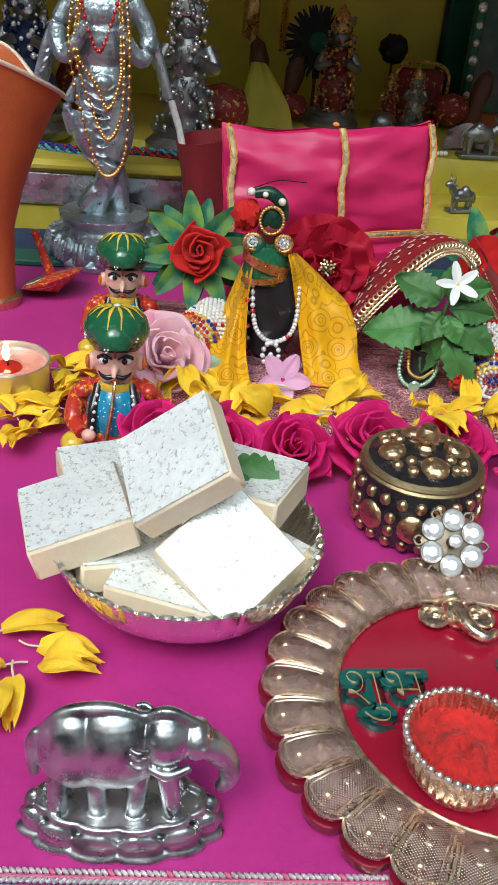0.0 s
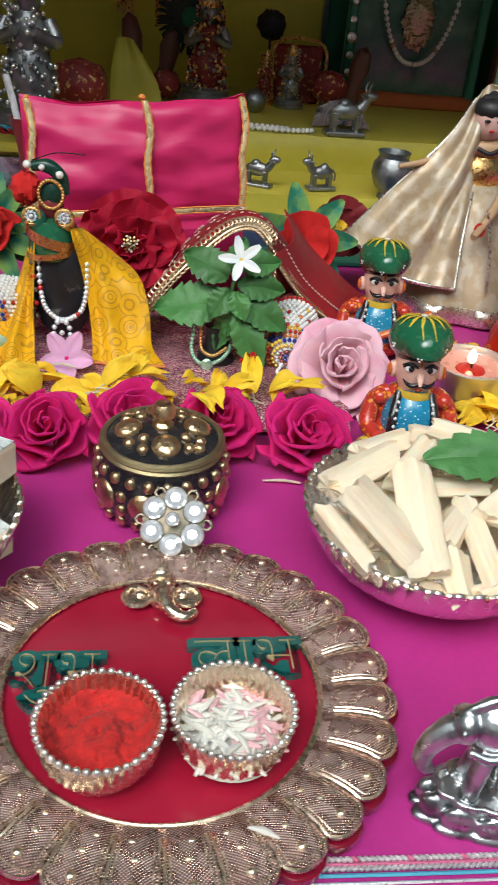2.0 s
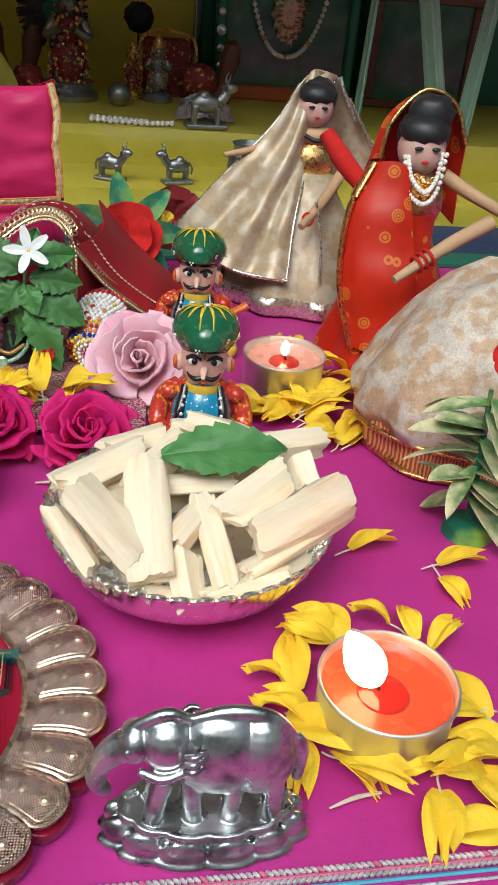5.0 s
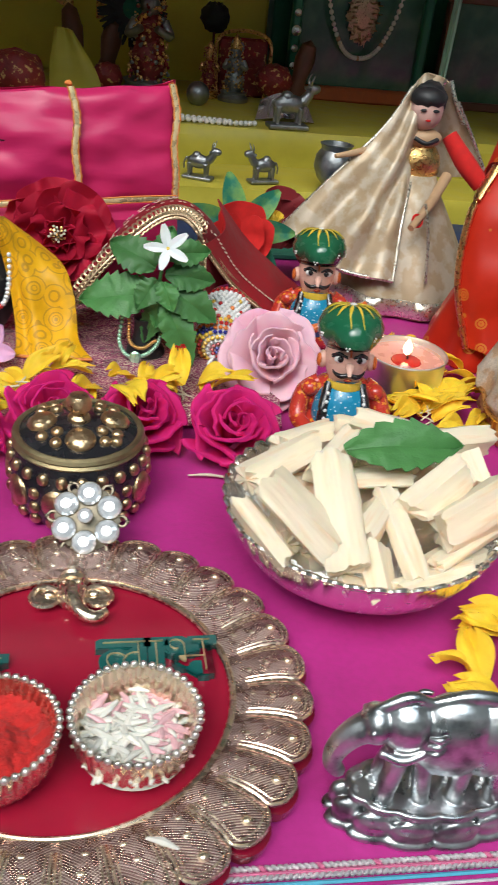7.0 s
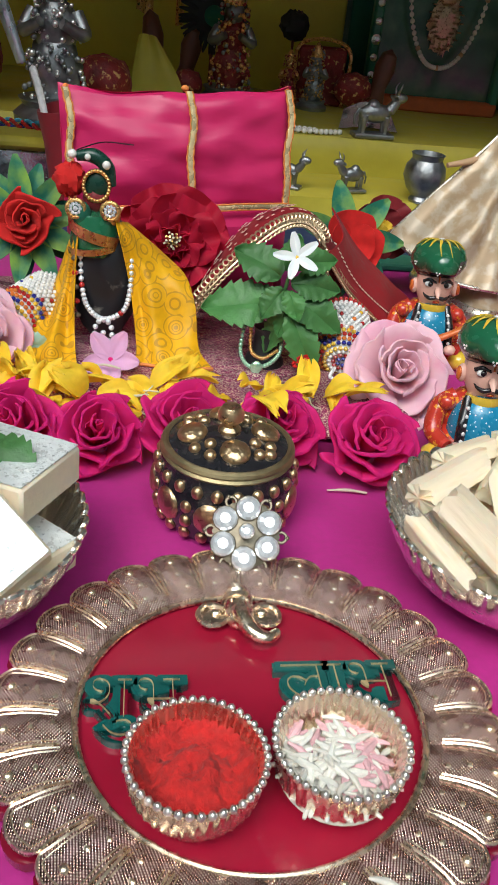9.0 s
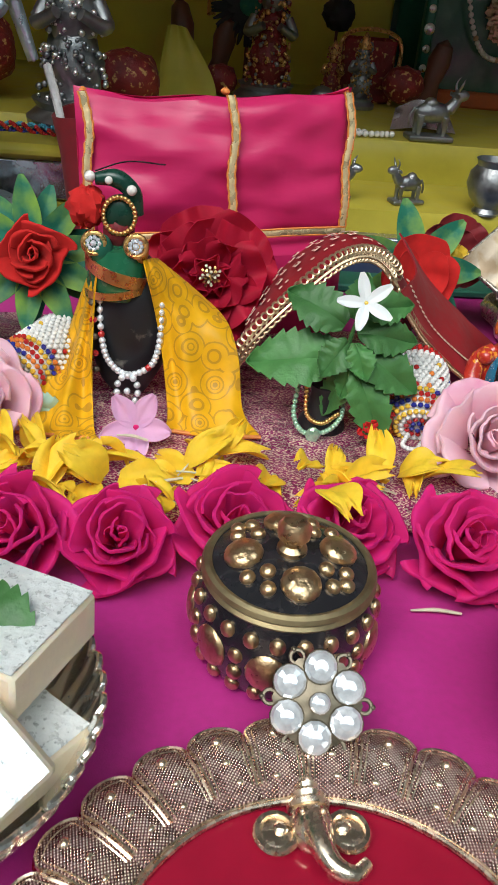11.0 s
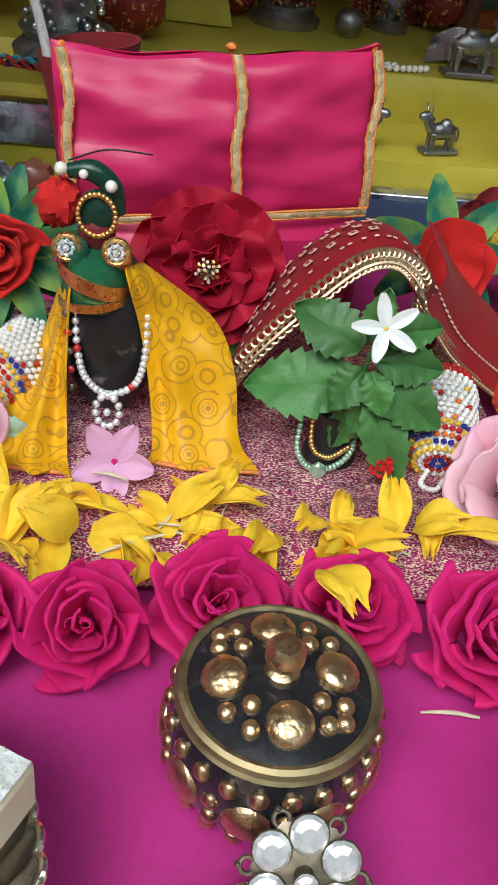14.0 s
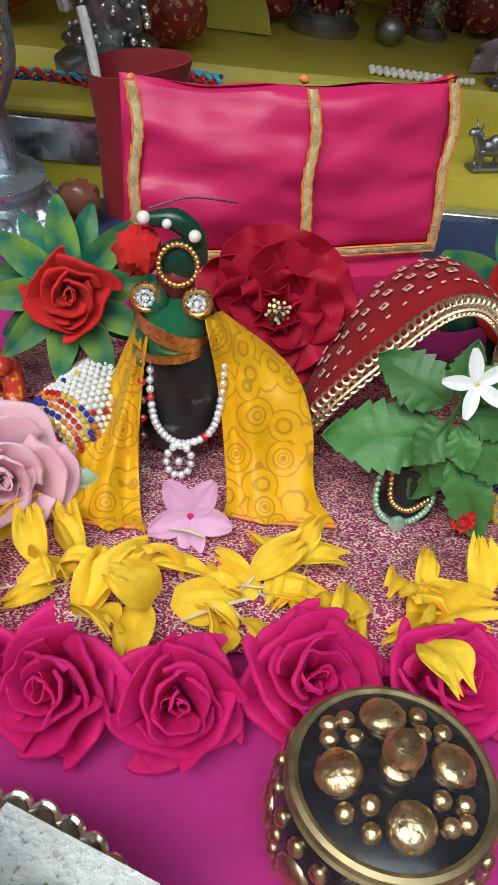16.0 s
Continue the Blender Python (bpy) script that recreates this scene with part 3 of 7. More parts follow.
def word(name, body, x0, x1, y0, y1, tilt, label):
    """Raised lettering with a green body and a thin gold line on top."""
    me = []
    for off, ext in ((0.046, 0.10), (-0.034, 0.05)):
        c = bpy.data.curves.new(name, "FONT")
        c.body, c.size, c.extrude, c.offset = body, 1.0, ext, off
        o = bpy.data.objects.new(name, c)
        scene.collection.objects.link(o)
        m = bpy.data.meshes.new_from_object(o.evaluated_get(bpy.context.evaluated_depsgraph_get()))
        bpy.data.objects.remove(o)
        me.append(m)
    co = np.array([v.co[:] for v in me[0].vertices])
    lo, hi = co.min(0), co.max(0)
    sx, sy = (x1 - x0) / (hi[0] - lo[0]), (y1 - y0) / (hi[1] - lo[1])
    t = thing(name, label, "lettering", ((x0 + x1) / 2, (y0 + y1) / 2, 0.0048), rz=tilt)
    for m, mm, pn, z, sz in ((me[0], TEXT_GREEN, "letters", 0.0012, 0.010), (me[1], GOLD_LINE, "gold_line", 0.0025, 0.006)):
        m.materials.clear()
        m.materials.append(mm)
        if pn == "letters":
            full = bmesh.new()
            for k, (dx, dy) in enumerate(((0, 0), (0.035, 0.012), (-0.035, -0.012))):
                copy = m.copy()
                copy.transform(Matrix.Translation((dx, dy, -0.012 * k)))
                full.from_mesh(copy)
                bpy.data.meshes.remove(copy)
            full.to_mesh(m)
            full.free()
        m.transform(Matrix.Translation((-(lo[0] + hi[0]) / 2 * sx, -(lo[1] + hi[1]) / 2 * sy, z)) @ Matrix.Diagonal((sx, sy, sz, 1)))
        part(pn, m, None, t)
    return t


word("auspicious_word", "शुभ", 0.0385, 0.0622, 0.1545, 0.1745, 4, "raised green enamel word with gold line on the plate")
word("profit_word", "लाभ", 0.0842, 0.1148, 0.1680, 0.1825, 5, "raised green enamel word with gold line on the plate")


def pendant():
    g = Geo()
    g.add(ball(0.0036, 0.0044, 0.0032, (0, 0.0008, 0.0018), 16, 10))
    g.add(lathe([(0.0002, 0.0), (0.0034, 0.0), (0.0036, 0.0008), (0.0026, 0.0016), (0.0029, 0.0023), (0.0019, 0.0032), (0.0021, 0.0038), (0.0011, 0.0050), (0.0002, 0.0058)], 20), 0, pose(0, 0.0035, 0.0016, -80))
    for s in (-1, 1):
        g.add(ball(0.0036, 0.0030, 0.0008, (s * 0.0058, -0.0003, 0.0012), 16, 7))
        g.add(ring(0.0031, 0.0007, (s * 0.0058, -0.0003, 0.0018), 18, 6))
        g.add(ball(0.0013, 0.0010, 0.0007, (s * 0.0050, 0.0002, 0.0022), 10, 6))
        g.add(ball(0.0005, at=(s * 0.0017, 0.0014, 0.0046), nu=7, nv=5))
    g.add(tube([(0, 0.0005, 0.003), (0.0006, -0.003, 0.0034), (0.0024, -0.0064, 0.0030), (0.0054, -0.0074, 0.0024), (0.0078, -0.0058, 0.0024)], [0.0024, 0.0020, 0.0016, 0.0013, 0.0010], 10, 28))
    for k in range(7):
        g.add(ball(0.0006, at=(-0.0025 + k * 0.00083, 0.0038, 0.0030), nu=7, nv=5))
    g.v = [(x * 1.22, y * 1.3, z * 1.2) for x, y, z in g.v]
    solid("elephant_head_charm", g, PLATE_RIDGE, "small polished gold elephant head charm lying on the plate", "charm", (0.0752, 0.1975, 0.0052), rz=4)


pendant()


def small_bowl(name, label, at, r, h):
    t = thing(name, label, "bowl", at)
    k = 40

    def flute(a, rr, z):
        return (rr * (1 + 0.022 * math.cos(k * a)) if 0.0015 < z < h - 0.0012 and rr > r * 0.5 else rr), z

    part("body", geo(lathe([(0.001, 0.0), (r * 0.55, 0.0), (r * 0.72, 0.0012), (r * 0.92, h * 0.45), (r * 0.99, h - 0.0016), (r, h), (r * 0.94, h), (r * 0.9, h - 0.002), (r * 0.80, h * 0.4), (r * 0.4, 0.0014), (0.001, 0.0014)], k * 4, flute)), BOWL_GOLD, t, "fluted pale gold metal")
    rim = Geo()
    for i in range(42):
        a = 2 * math.pi * i / 42
        rim.add(ball(r * 0.066, at=(r * 0.985 * math.cos(a), r * 0.985 * math.sin(a), h + 0.0002), nu=7, nv=5))
    part("beaded_rim", rim, BRIGHT_SILVER, t, "silver beaded rim")
    return t


small_bowl("kumkum_bowl", "small fluted metal bowl with beaded rim holding red powder", (0.0640, 0.1415, 0.0048), 0.0148, 0.0142)
small_bowl("rice_bowl", "small fluted metal bowl with beaded rim holding rice grains", (0.0948, 0.1462, 0.0048), 0.0146, 0.0142)
powder = lathe([(0.0005, 0.0088)] + [(0.0130 * k / 14, 0.0088 + 0.0016 * math.sin(k * 0.5)) for k in range(1, 15)] + [(0.0115, 0.006), (0.0005, 0.005)], 60,
               lambda a, r, z: (r, z + (0.0014 * noise.noise(Vector((r * math.cos(a), r * math.sin(a), 0)) * 260) + 0.0008 * noise.noise(Vector((r * math.cos(a), r * math.sin(a), 5)) * 700) if z > 0.0065 else 0)))
solid("kumkum_powder", geo(powder), KUMKUM, "loose bright red vermilion powder heaped in a bowl", "powder", (0.0640, 0.1415, 0.0052), kind="stuff")
heap = thing("rice_heap", "white rice grains stained pink heaped in the bowl", "rice", (0.0948, 0.1462, 0.0105))
grain = [geo(tube([(-0.0032, 0, 0), (0, 0.0003, 0.0002), (0.0035, 0, 0)], [0.0004, 0.0010, 0.0004], 7, 9, 0.75)).mesh("grain", a) for a in (RICE, RICE_PINK)]
part("rice_bed", geo(lathe([(0.0005, 0.0012), (0.006, 0.0014), (0.011, 0.0006), (0.0125, -0.002), (0.0005, -0.003)], 32)), RICE, heap)
for k in range(150):
    r, a = 0.0125 * math.sqrt(rnd.random()), rnd.random() * 6.28
    part("grain", grain[1 if rnd.random() < (0.5 if math.cos(a) * r > 0.001 or math.sin(a) * r > 0.006 else 0.12) else 0], None, heap, "",
         pose(r * math.cos(a), r * math.sin(a), 0.0018 + 0.0022 * rnd.random() - 9 * r * r, rnd.uniform(-25, 25), rnd.uniform(-25, 25), rnd.random() * 360))
lg = solid("fallen_rice_grain", geo(tube([(-0.0036, 0, 0), (0, 0.0003, 0.0002), (0.0036, 0, 0)], [0.0003, 0.0009, 0.0003], 6, 7)), RICE, "single white rice grain fallen on the plate rim", "rice grain", (0.1015, 0.1205, 0.0097), rz=-20, group="fallen grains")
copy_thing(lg, pose(0.1222, 0.1275, 0.0012, 0, 0, 60))

# ---- gem flower ornament ----
gem_pose = facing((0.0772, 0.2225, 0.0155), (-0.05, -0.72, 0.70))
gf = thing("gem_flower", "tarnished metal flower ornament set with clear round crystals", "ornament")
gf.matrix_world = gem_pose
g = Geo().add(lathe([(0.0005, -0.0015), (0.008, -0.0015), (0.0088, -0.0005), (0.006, 0.0004), (0.0005, 0.0006)], 30, lambda a, r, z: (r * (1 + 0.12 * math.cos(6 * a)) if r > 0.003 else r, z)))
for k in range(6):
    a = math.radians(60 * k + 60)
    g.add(ring(0.0015, 0.0005, (0.0102 * math.cos(a), 0.0102 * math.sin(a), -0.001), 12, 6))
    g.add(ball(0.0007, at=(0.0120 * math.cos(a), 0.0120 * math.sin(a), -0.001), nu=7, nv=5))
g.add(lathe([(0.0002, 0.0), (0.0022, 0.0), (0.0016, 0.0012), (0.0008, 0.0030), (0.0008, 0.0052), (0.0002, 0.0052)], 14))
part("setting", g, FILIGREE, gf, "tarnished filigree setting")
crystal = lathe([(0.0002, 0.0), (0.0034, 0.0), (0.0036, 0.0008), (0.0029, 0.0016), (0.0015, 0.0021), (0.0002, 0.0022)], 12)
gemm = geo(crystal).add(ring(0.0035, 0.0003, (0, 0, 0.0006), 16, 5), 1).mesh("crystal", [GEM, FILIGREE], 8)
for k in range(6):
    a = math.radians(60 * k + 30)
    part("crystal", gemm, None, gf, "", pose(0.0073 * math.cos(a), 0.0073 * math.sin(a), 0.0002, 0, 0, 50 * k))
part("crystal", gemm, None, gf, "small raised crystal", Matrix.Translation((0, 0, 0.0050)) @ Matrix.Scale(0.62, 4))
for k in range(6):
    part("bead", geo(ball(0.0010, nu=9, nv=6)), (GEM_RED, PEARL, GEM_GREEN)[k % 3], gf, "", pose(-0.0055 + 0.0022 * k, -0.0118 - 0.0006 * (k % 2), -0.0025))
part("prop_wire", geo(tube([(0, 0.002, -0.001), (0, 0.0, -0.006), (0, -0.005, -0.0105)], 0.0008, 6, 8)), FILIGREE, gf)


# ---- studded box ----
def studded_box():
    t = thing("studded_box", "round black lacquered box with antique brass studs and lid", "box", (0.0717, 0.2550, 0))
    t.scale = (0.94, 0.94, 1.03)
    part("body", geo(lathe([(0.001, 0.0), (0.0185, 0.0), (0.0205, 0.0008), (0.0230, 0.006), (0.0238, 0.012), (0.0234, 0.018), (0.0218, 0.0228), (0.001, 0.0228)], 56)), LACQUER, t, "black lacquer")
    small = geo(ball(0.0021, 0.0021, 0.0016, nu=12, nv=7)).mesh("stud", BRASS)
    big = geo(ball(0.0052, 0.0052, 0.0021, nu=30, nv=16, rough=0.08, freq=5)).mesh("stud", BRASS)
    n = 22
    for k in range(n):
        a = 2 * math.pi * k / n
        part("stud", small, None, t, "", facing((0.0230 * math.cos(a), 0.0230 * math.sin(a), 0.0192), (math.cos(a), math.sin(a), 0.25)))
        part("stud", small, None, t, "", facing((0.0222 * math.cos(a + 0.1), 0.0222 * math.sin(a + 0.1), 0.0035), (math.cos(a + 0.1), math.sin(a + 0.1), -0.3)))
    for k in range(9):
        a = 2 * math.pi * k / 9 + 0.3
        part("stud", big, None, t, "large brass boss", facing((0.0233 * math.cos(a), 0.0233 * math.sin(a), 0.0112), (math.cos(a), math.sin(a), 0)))
        b = a + math.pi / 9
        for dz in (0.0085, 0.0135):
            part("stud", small, None, t, "", facing((0.0235 * math.cos(b), 0.0235 * math.sin(b), dz), (math.cos(b), math.sin(b), 0)))
    lid = part("lid", geo(lathe([(0.001, 0.0230), (0.0212, 0.0230), (0.0212, 0.0255), (0.018, 0.0268), (0.010, 0.0290), (0.001, 0.0298)], 56)), LACQUER, t, "domed black lid with brass studs")
    part("rim", geo(lathe([(0.0196, 0.0228), (0.0220, 0.0228), (0.0225, 0.0236), (0.0218, 0.0244), (0.0224, 0.0252), (0.0219, 0.0262), (0.0208, 0.0267), (0.0198, 0.0264), (0.0196, 0.0228)], 56)), BRASS_RIM, lid, "turned brass rim")
    part("knob", geo(lathe([(0.0002, 0.0290), (0.0040, 0.0290), (0.0038, 0.0306), (0.0026, 0.0316), (0.0028, 0.0326), (0.0042, 0.0338), (0.0043, 0.0362), (0.0030, 0.0380), (0.0002, 0.0386)], 22)), BRASS, lid, "brass knob")
    lidbig = geo(ball(0.0050, 0.0050, 0.0025, nu=36, nv=20, rough=0.08, freq=5)).mesh("stud", BRASS)
    for k in range(4):
        a = radians(-82 + 90 * k)
        part("stud", lidbig, None, lid, "large chased brass boss", facing((0.0122 * math.cos(a), 0.0122 * math.sin(a), 0.0288), (0.24 * math.cos(a), 0.24 * math.sin(a), 1)))
        for da, r in ((33, 0.0148), (45, 0.0104), (57, 0.0148), (45, 0.0166)):
            b = a + radians(da)
            if r == 0.0166 and k % 2:
                continue
            part("stud", small, None, lid, "", facing((r * math.cos(b), r * math.sin(b), 0.0316 - 0.24 * r), (0.24 * math.cos(b), 0.24 * math.sin(b), 1)))


studded_box()


# ---- dishes with sweets ----
def scalloped_dish(label, at, r):
    t = thing("scalloped_dish", label, "dish", at, group="scalloped dishes")
    n = 44

    def wavy(a, rr, z):
        k = max(0.0, (z - 0.010) / 0.013)
        w = abs(math.sin(n * a / 2)) ** 0.7 - 0.7
        return rr * (1 + 0.028 * k * w), z + 0.0013 * k * k * w

    part("bowl", geo(lathe([(0.001, 0.001), (0.0150, 0.001), (0.017, 0.0014), (r * 0.66, 0.0050), (r * 0.86, 0.0115), (r * 0.97, 0.019), (r * 1.0, 0.0228), (r * 0.985, 0.0236), (r * 0.94, 0.0195), (r * 0.82, 0.0122), (r * 0.62, 0.0062), (0.012, 0.0026), (0.001, 0.0026)], n * 8, wavy)), DISH_SILVER, t, "polished silver with scalloped edge")
    edge = []
    for i in range(n * 8 + 1):
        a = 2 * math.pi * i / (n * 8)
        q, z = wavy(a, r * 0.998, 0.0238)
        edge.append((q * math.cos(a), q * math.sin(a), z))
    part("rim", geo(tube(edge, 0.0008, 7, n * 8)), DISH_SILVER, t, "thick bright rounded rim")
    t.scale = (1, 1, 1.08)
    part("foot", geo(lathe([(0.012, 0.0), (0.0165, 0.0), (0.0160, 0.0016), (0.012, 0.0016)], 40)), DISH_SILVER, t)
    return t


scalloped_dish("shallow silver dish with scalloped rim holding silvered milk sweets", (-0.0060, 0.2075, 0), 0.0392)
scalloped_dish("shallow silver dish with scalloped rim holding peeled sugarcane", (0.1590, 0.2230, 0), 0.0415)


def burfi(m, w=0.031, d=0.031, h=0.0095):
    t = thing("milk_sweet", "square cream milk sweet topped with silver leaf in a dish", "sweet", group="milk sweets")
    t.matrix_world = m

    def top(u, v):
        x, y = (u - 0.5) * (w - 0.0012), (v - 0.5) * (d - 0.0012)
        return x, y, 0.00025 + 0.00018 * noise.noise(Vector((x, y, m.translation.x)) * 420)

    part("body", geo(box(w, d, h, 0.0009, (0, 0, -h))), BURFI, t, "cream coloured body")
    part("foil", geo(sheet(top, 26, 26, 0.0003)), VARQ, t, "crinkled silver leaf")


def basis(at, nrm, along):
    z = Vector(nrm).normalized()
    x = (Vector(along) - z * Vector(along).dot(z)).normalized()
    y = z.cross(x)
    return Matrix.Translation(at) @ Matrix((x, y, z)).transposed().to_4x4()


burfi(basis((-0.0117, 0.2035, 0.0526), (-0.53, -0.40, 0.75), (0.80, 0.05, 0.57)))
burfi(basis((0.0066, 0.1885, 0.0318), (0.06, -0.66, 0.75), (0.72, -0.52, -0.45)), 0.030, 0.030)
burfi(basis((-0.0388, 0.2045, 0.0340), (-0.245, -0.10, 0.965), (0.921, 0.288, 0.262)), 0.0300, 0.0305, 0.0108)
burfi(basis((0.0105, 0.2195, 0.0395), (0.0, 0.05, 1), (0.91, -0.40, 0.0)), 0.030, 0.028, 0.0110)
burfi(basis((-0.0085, 0.1945, 0.0225), (0.02, -0.06, 1), (0.90, -0.25, 0)))
burfi(basis((0.0100, 0.2060, 0.0215), (0.05, 0.0, 1), (0.80, -0.60, 0)))
burfi(basis((-0.0290, 0.2235, 0.0345), (0.0, -0.05, 1), (0.9, 0.35, 0)))
burfi(basis((-0.0240, 0.2080, 0.0225), (0.05, 0.05, 1), (0.9, 0.30, 0)))


def toothed_leaf(length, width, curl=0.15, teeth=7, cup=0.25):
    def fn(u, v):
        s = 2 * u - 1
        w = width * (math.sin(math.pi * min(1, 0.04 + v * 0.96)) ** 0.75) * (1 - 0.25 * v)
        saw = 1 + 0.26 * (1 - (v * teeth) % 1.0) * abs(s) ** 3
        x = s * w * saw
        return x, length * v, cup * abs(x) + 0.00022 * math.sin(v * 34 - 5 * abs(s)) * abs(s) + 0.0012 * math.sin(v * 5 + 2 * s) - 0.0004 * max(0.0, 1 - 5 * abs(s)) - curl * length * v * v

    return sheet(fn, 11, 46, 0.00035)


def leaf(name, label, at, towards, tip, length, width, material=LEAF, category="leaf", group="", curl=0.15):
    ob = solid(name, geo(toothed_leaf(length, width, curl)), material, label, category, group=group)
    z = Vector(towards).normalized()
    y = (Vector(tip) - z * Vector(tip).dot(z)).normalized()
    ob.matrix_world = Matrix.Translation(at) @ Matrix((y.cross(z), y, z)).transposed().to_4x4()
    return ob


leaf("basil_leaf", "fresh green toothed basil leaf lying on a milk sweet", (0.0025, 0.2190, 0.0420), (0.05, -0.25, 0.97), (0.86, -0.50, 0.0), 0.0215, 0.0084, group="basil leaves on sweets")
leaf("basil_leaf", "fresh green toothed basil leaf lying on sugarcane", (0.1500, 0.2195, 0.0450), (-0.05, -0.45, 0.89), (1, 0.10, 0.02), 0.0355, 0.0080, group="basil leaves on sweets", curl=0.05)


def cane(at, tip, length, w):
    """A split stick of cane: squarish section, fibrous sides, torn ends."""
    n, m = 36, 16
    seed = at[0] * 900 + at[1] * 300
    rr = random.Random(int(seed * 10))
    h, taper, lean = w * rr.uniform(0.80, 1.0), rr.uniform(-0.18, 0.18), rr.uniform(-0.9, 0.9)
    cuts = [(2 * math.pi * i / 5 + rr.uniform(-0.35, 0.35), rr.uniform(0.66, 0.96)) for i in range(5)]
    v = []
    for j in range(m):
        z = j / (m - 1)
        for k in range(n):
            a = 2 * math.pi * k / n
            c, sn = math.cos(a), math.sin(a)
            q = min([1.12] + [d / math.cos(a - b) for b, d in cuts if math.cos(a - b) > 0.2])
            q *= 1 + taper * (z - 0.5) + 0.09 * noise.noise(Vector((c * 1.2 + seed, sn * 1.2, z * 2.2))) + 0.05 * noise.noise(Vector((c * 8 + seed, sn * 8, z * 1.5)))
            if j in (0, m - 1):
                q *= 0.93
            torn = 0.0018 * noise.noise(Vector((c * 2.5, sn * 2.5, seed + z * 9))) + 0.0010 * noise.noise(Vector((c * 8, sn * 8, seed + z * 9)))
            v.append((w * 0.5 * q * c, h * 0.5 * q * sn, (z - 0.5) * length + torn * abs(2 * z - 1) ** 3 + 0.0022 * lean * c * (2 * z - 1)))
    f = grid_faces(n, m, True)
    for base, flip in ((0, True), ((m - 1) * n, False)):
        mid = len(v)
        z = sum(v[base + k][2] for k in range(n)) / n
        v.append((0, 0, z - 0.0003 if flip else z + 0.0003))
        f += [(base + (k + 1) % n, base + k, mid) if flip else (base + k, base + (k + 1) % n, mid) for k in range(n)]
    ob = solid("sugarcane_piece", geo((v, f)), CANE, "peeled cream sugarcane stick cut short in the dish", "sugarcane", group="sugarcane pieces", sharp=34)
    ob.matrix_world = facing(at, tip, 15 * math.sin(seed)) @ Matrix.Diagonal((1.14, 1.14, 1.0, 1.0))


for at, tip, ln, w in (
        ((0.1363, 0.2005, 0.0350), (0.68, -0.59, -0.44), 0.0269, 0.0122), ((0.1466, 0.2025, 0.0350), (0.08, -0.88, -0.47), 0.0338, 0.0112),
        ((0.1268, 0.2016, 0.0285), (0.54, -0.80, -0.28), 0.0220, 0.0075), ((0.1335, 0.2247, 0.0370), (0.78, 0.62, 0.08), 0.0286, 0.0100),
        ((0.1605, 0.2179, 0.0370), (0.99, 0.17, 0.00), 0.0210, 0.0068), ((0.1570, 0.2034, 0.0330), (-0.54, -0.82, -0.20), 0.0139, 0.0090),
        ((0.1650, 0.1999, 0.0305), (0.24, -0.86, -0.45), 0.0282, 0.0084), ((0.1576, 0.1908, 0.0250), (0.19, -0.78, -0.59), 0.0141, 0.0096),
        ((0.1753, 0.2114, 0.0385), (0.75, 0.61, 0.25), 0.0240, 0.0107), ((0.1877, 0.2064, 0.0350), (0.84, 0.53, 0.16), 0.0298, 0.0118),
        ((0.1885, 0.2022, 0.0290), (0.80, 0.59, 0.12), 0.0376, 0.0062), ((0.1730, 0.1899, 0.0240), (0.94, 0.33, 0.05), 0.0247, 0.0055),
        ((0.1854, 0.2325, 0.0425), (0.94, 0.34, -0.05), 0.0240, 0.0095), ((0.1678, 0.2399, 0.0415), (0.91, -0.40, -0.07), 0.0200, 0.0085),
        ((0.1503, 0.1875, 0.0215), (0.97, 0.06, -0.25), 0.0085, 0.0060), ((0.1428, 0.2406, 0.0360), (0.85, 0.53, 0.00), 0.0200, 0.0085),
        ((0.1915, 0.2290, 0.0350), (0.27, -0.81, -0.52), 0.0130, 0.0085), ((0.1500, 0.2270, 0.0385), (0.50, 0.85, 0.05), 0.0240, 0.0100),
        ((0.1880, 0.2200, 0.0270), (0.2, 0.8, 0.2), 0.024, 0.010), ((0.1500, 0.2250, 0.0270), (0.9, 0.2, 0), 0.030, 0.012), ((0.1700, 0.2230, 0.0270), (0.6, 0.7, 0), 0.030, 0.012),
        ((0.1510, 0.2050, 0.0210), (0.9, 0.2, 0), 0.026, 0.010), ((0.1640, 0.2480, 0.0330), (0.85, -0.35, 0.1), 0.022, 0.012), ((0.1780, 0.2000, 0.0220), (0.8, 0.5, 0), 0.026, 0.009),
        ((0.1360, 0.2150, 0.0250), (0.2, 0.9, 0.1), 0.026, 0.011)):
    cane(at, tip, ln, w)


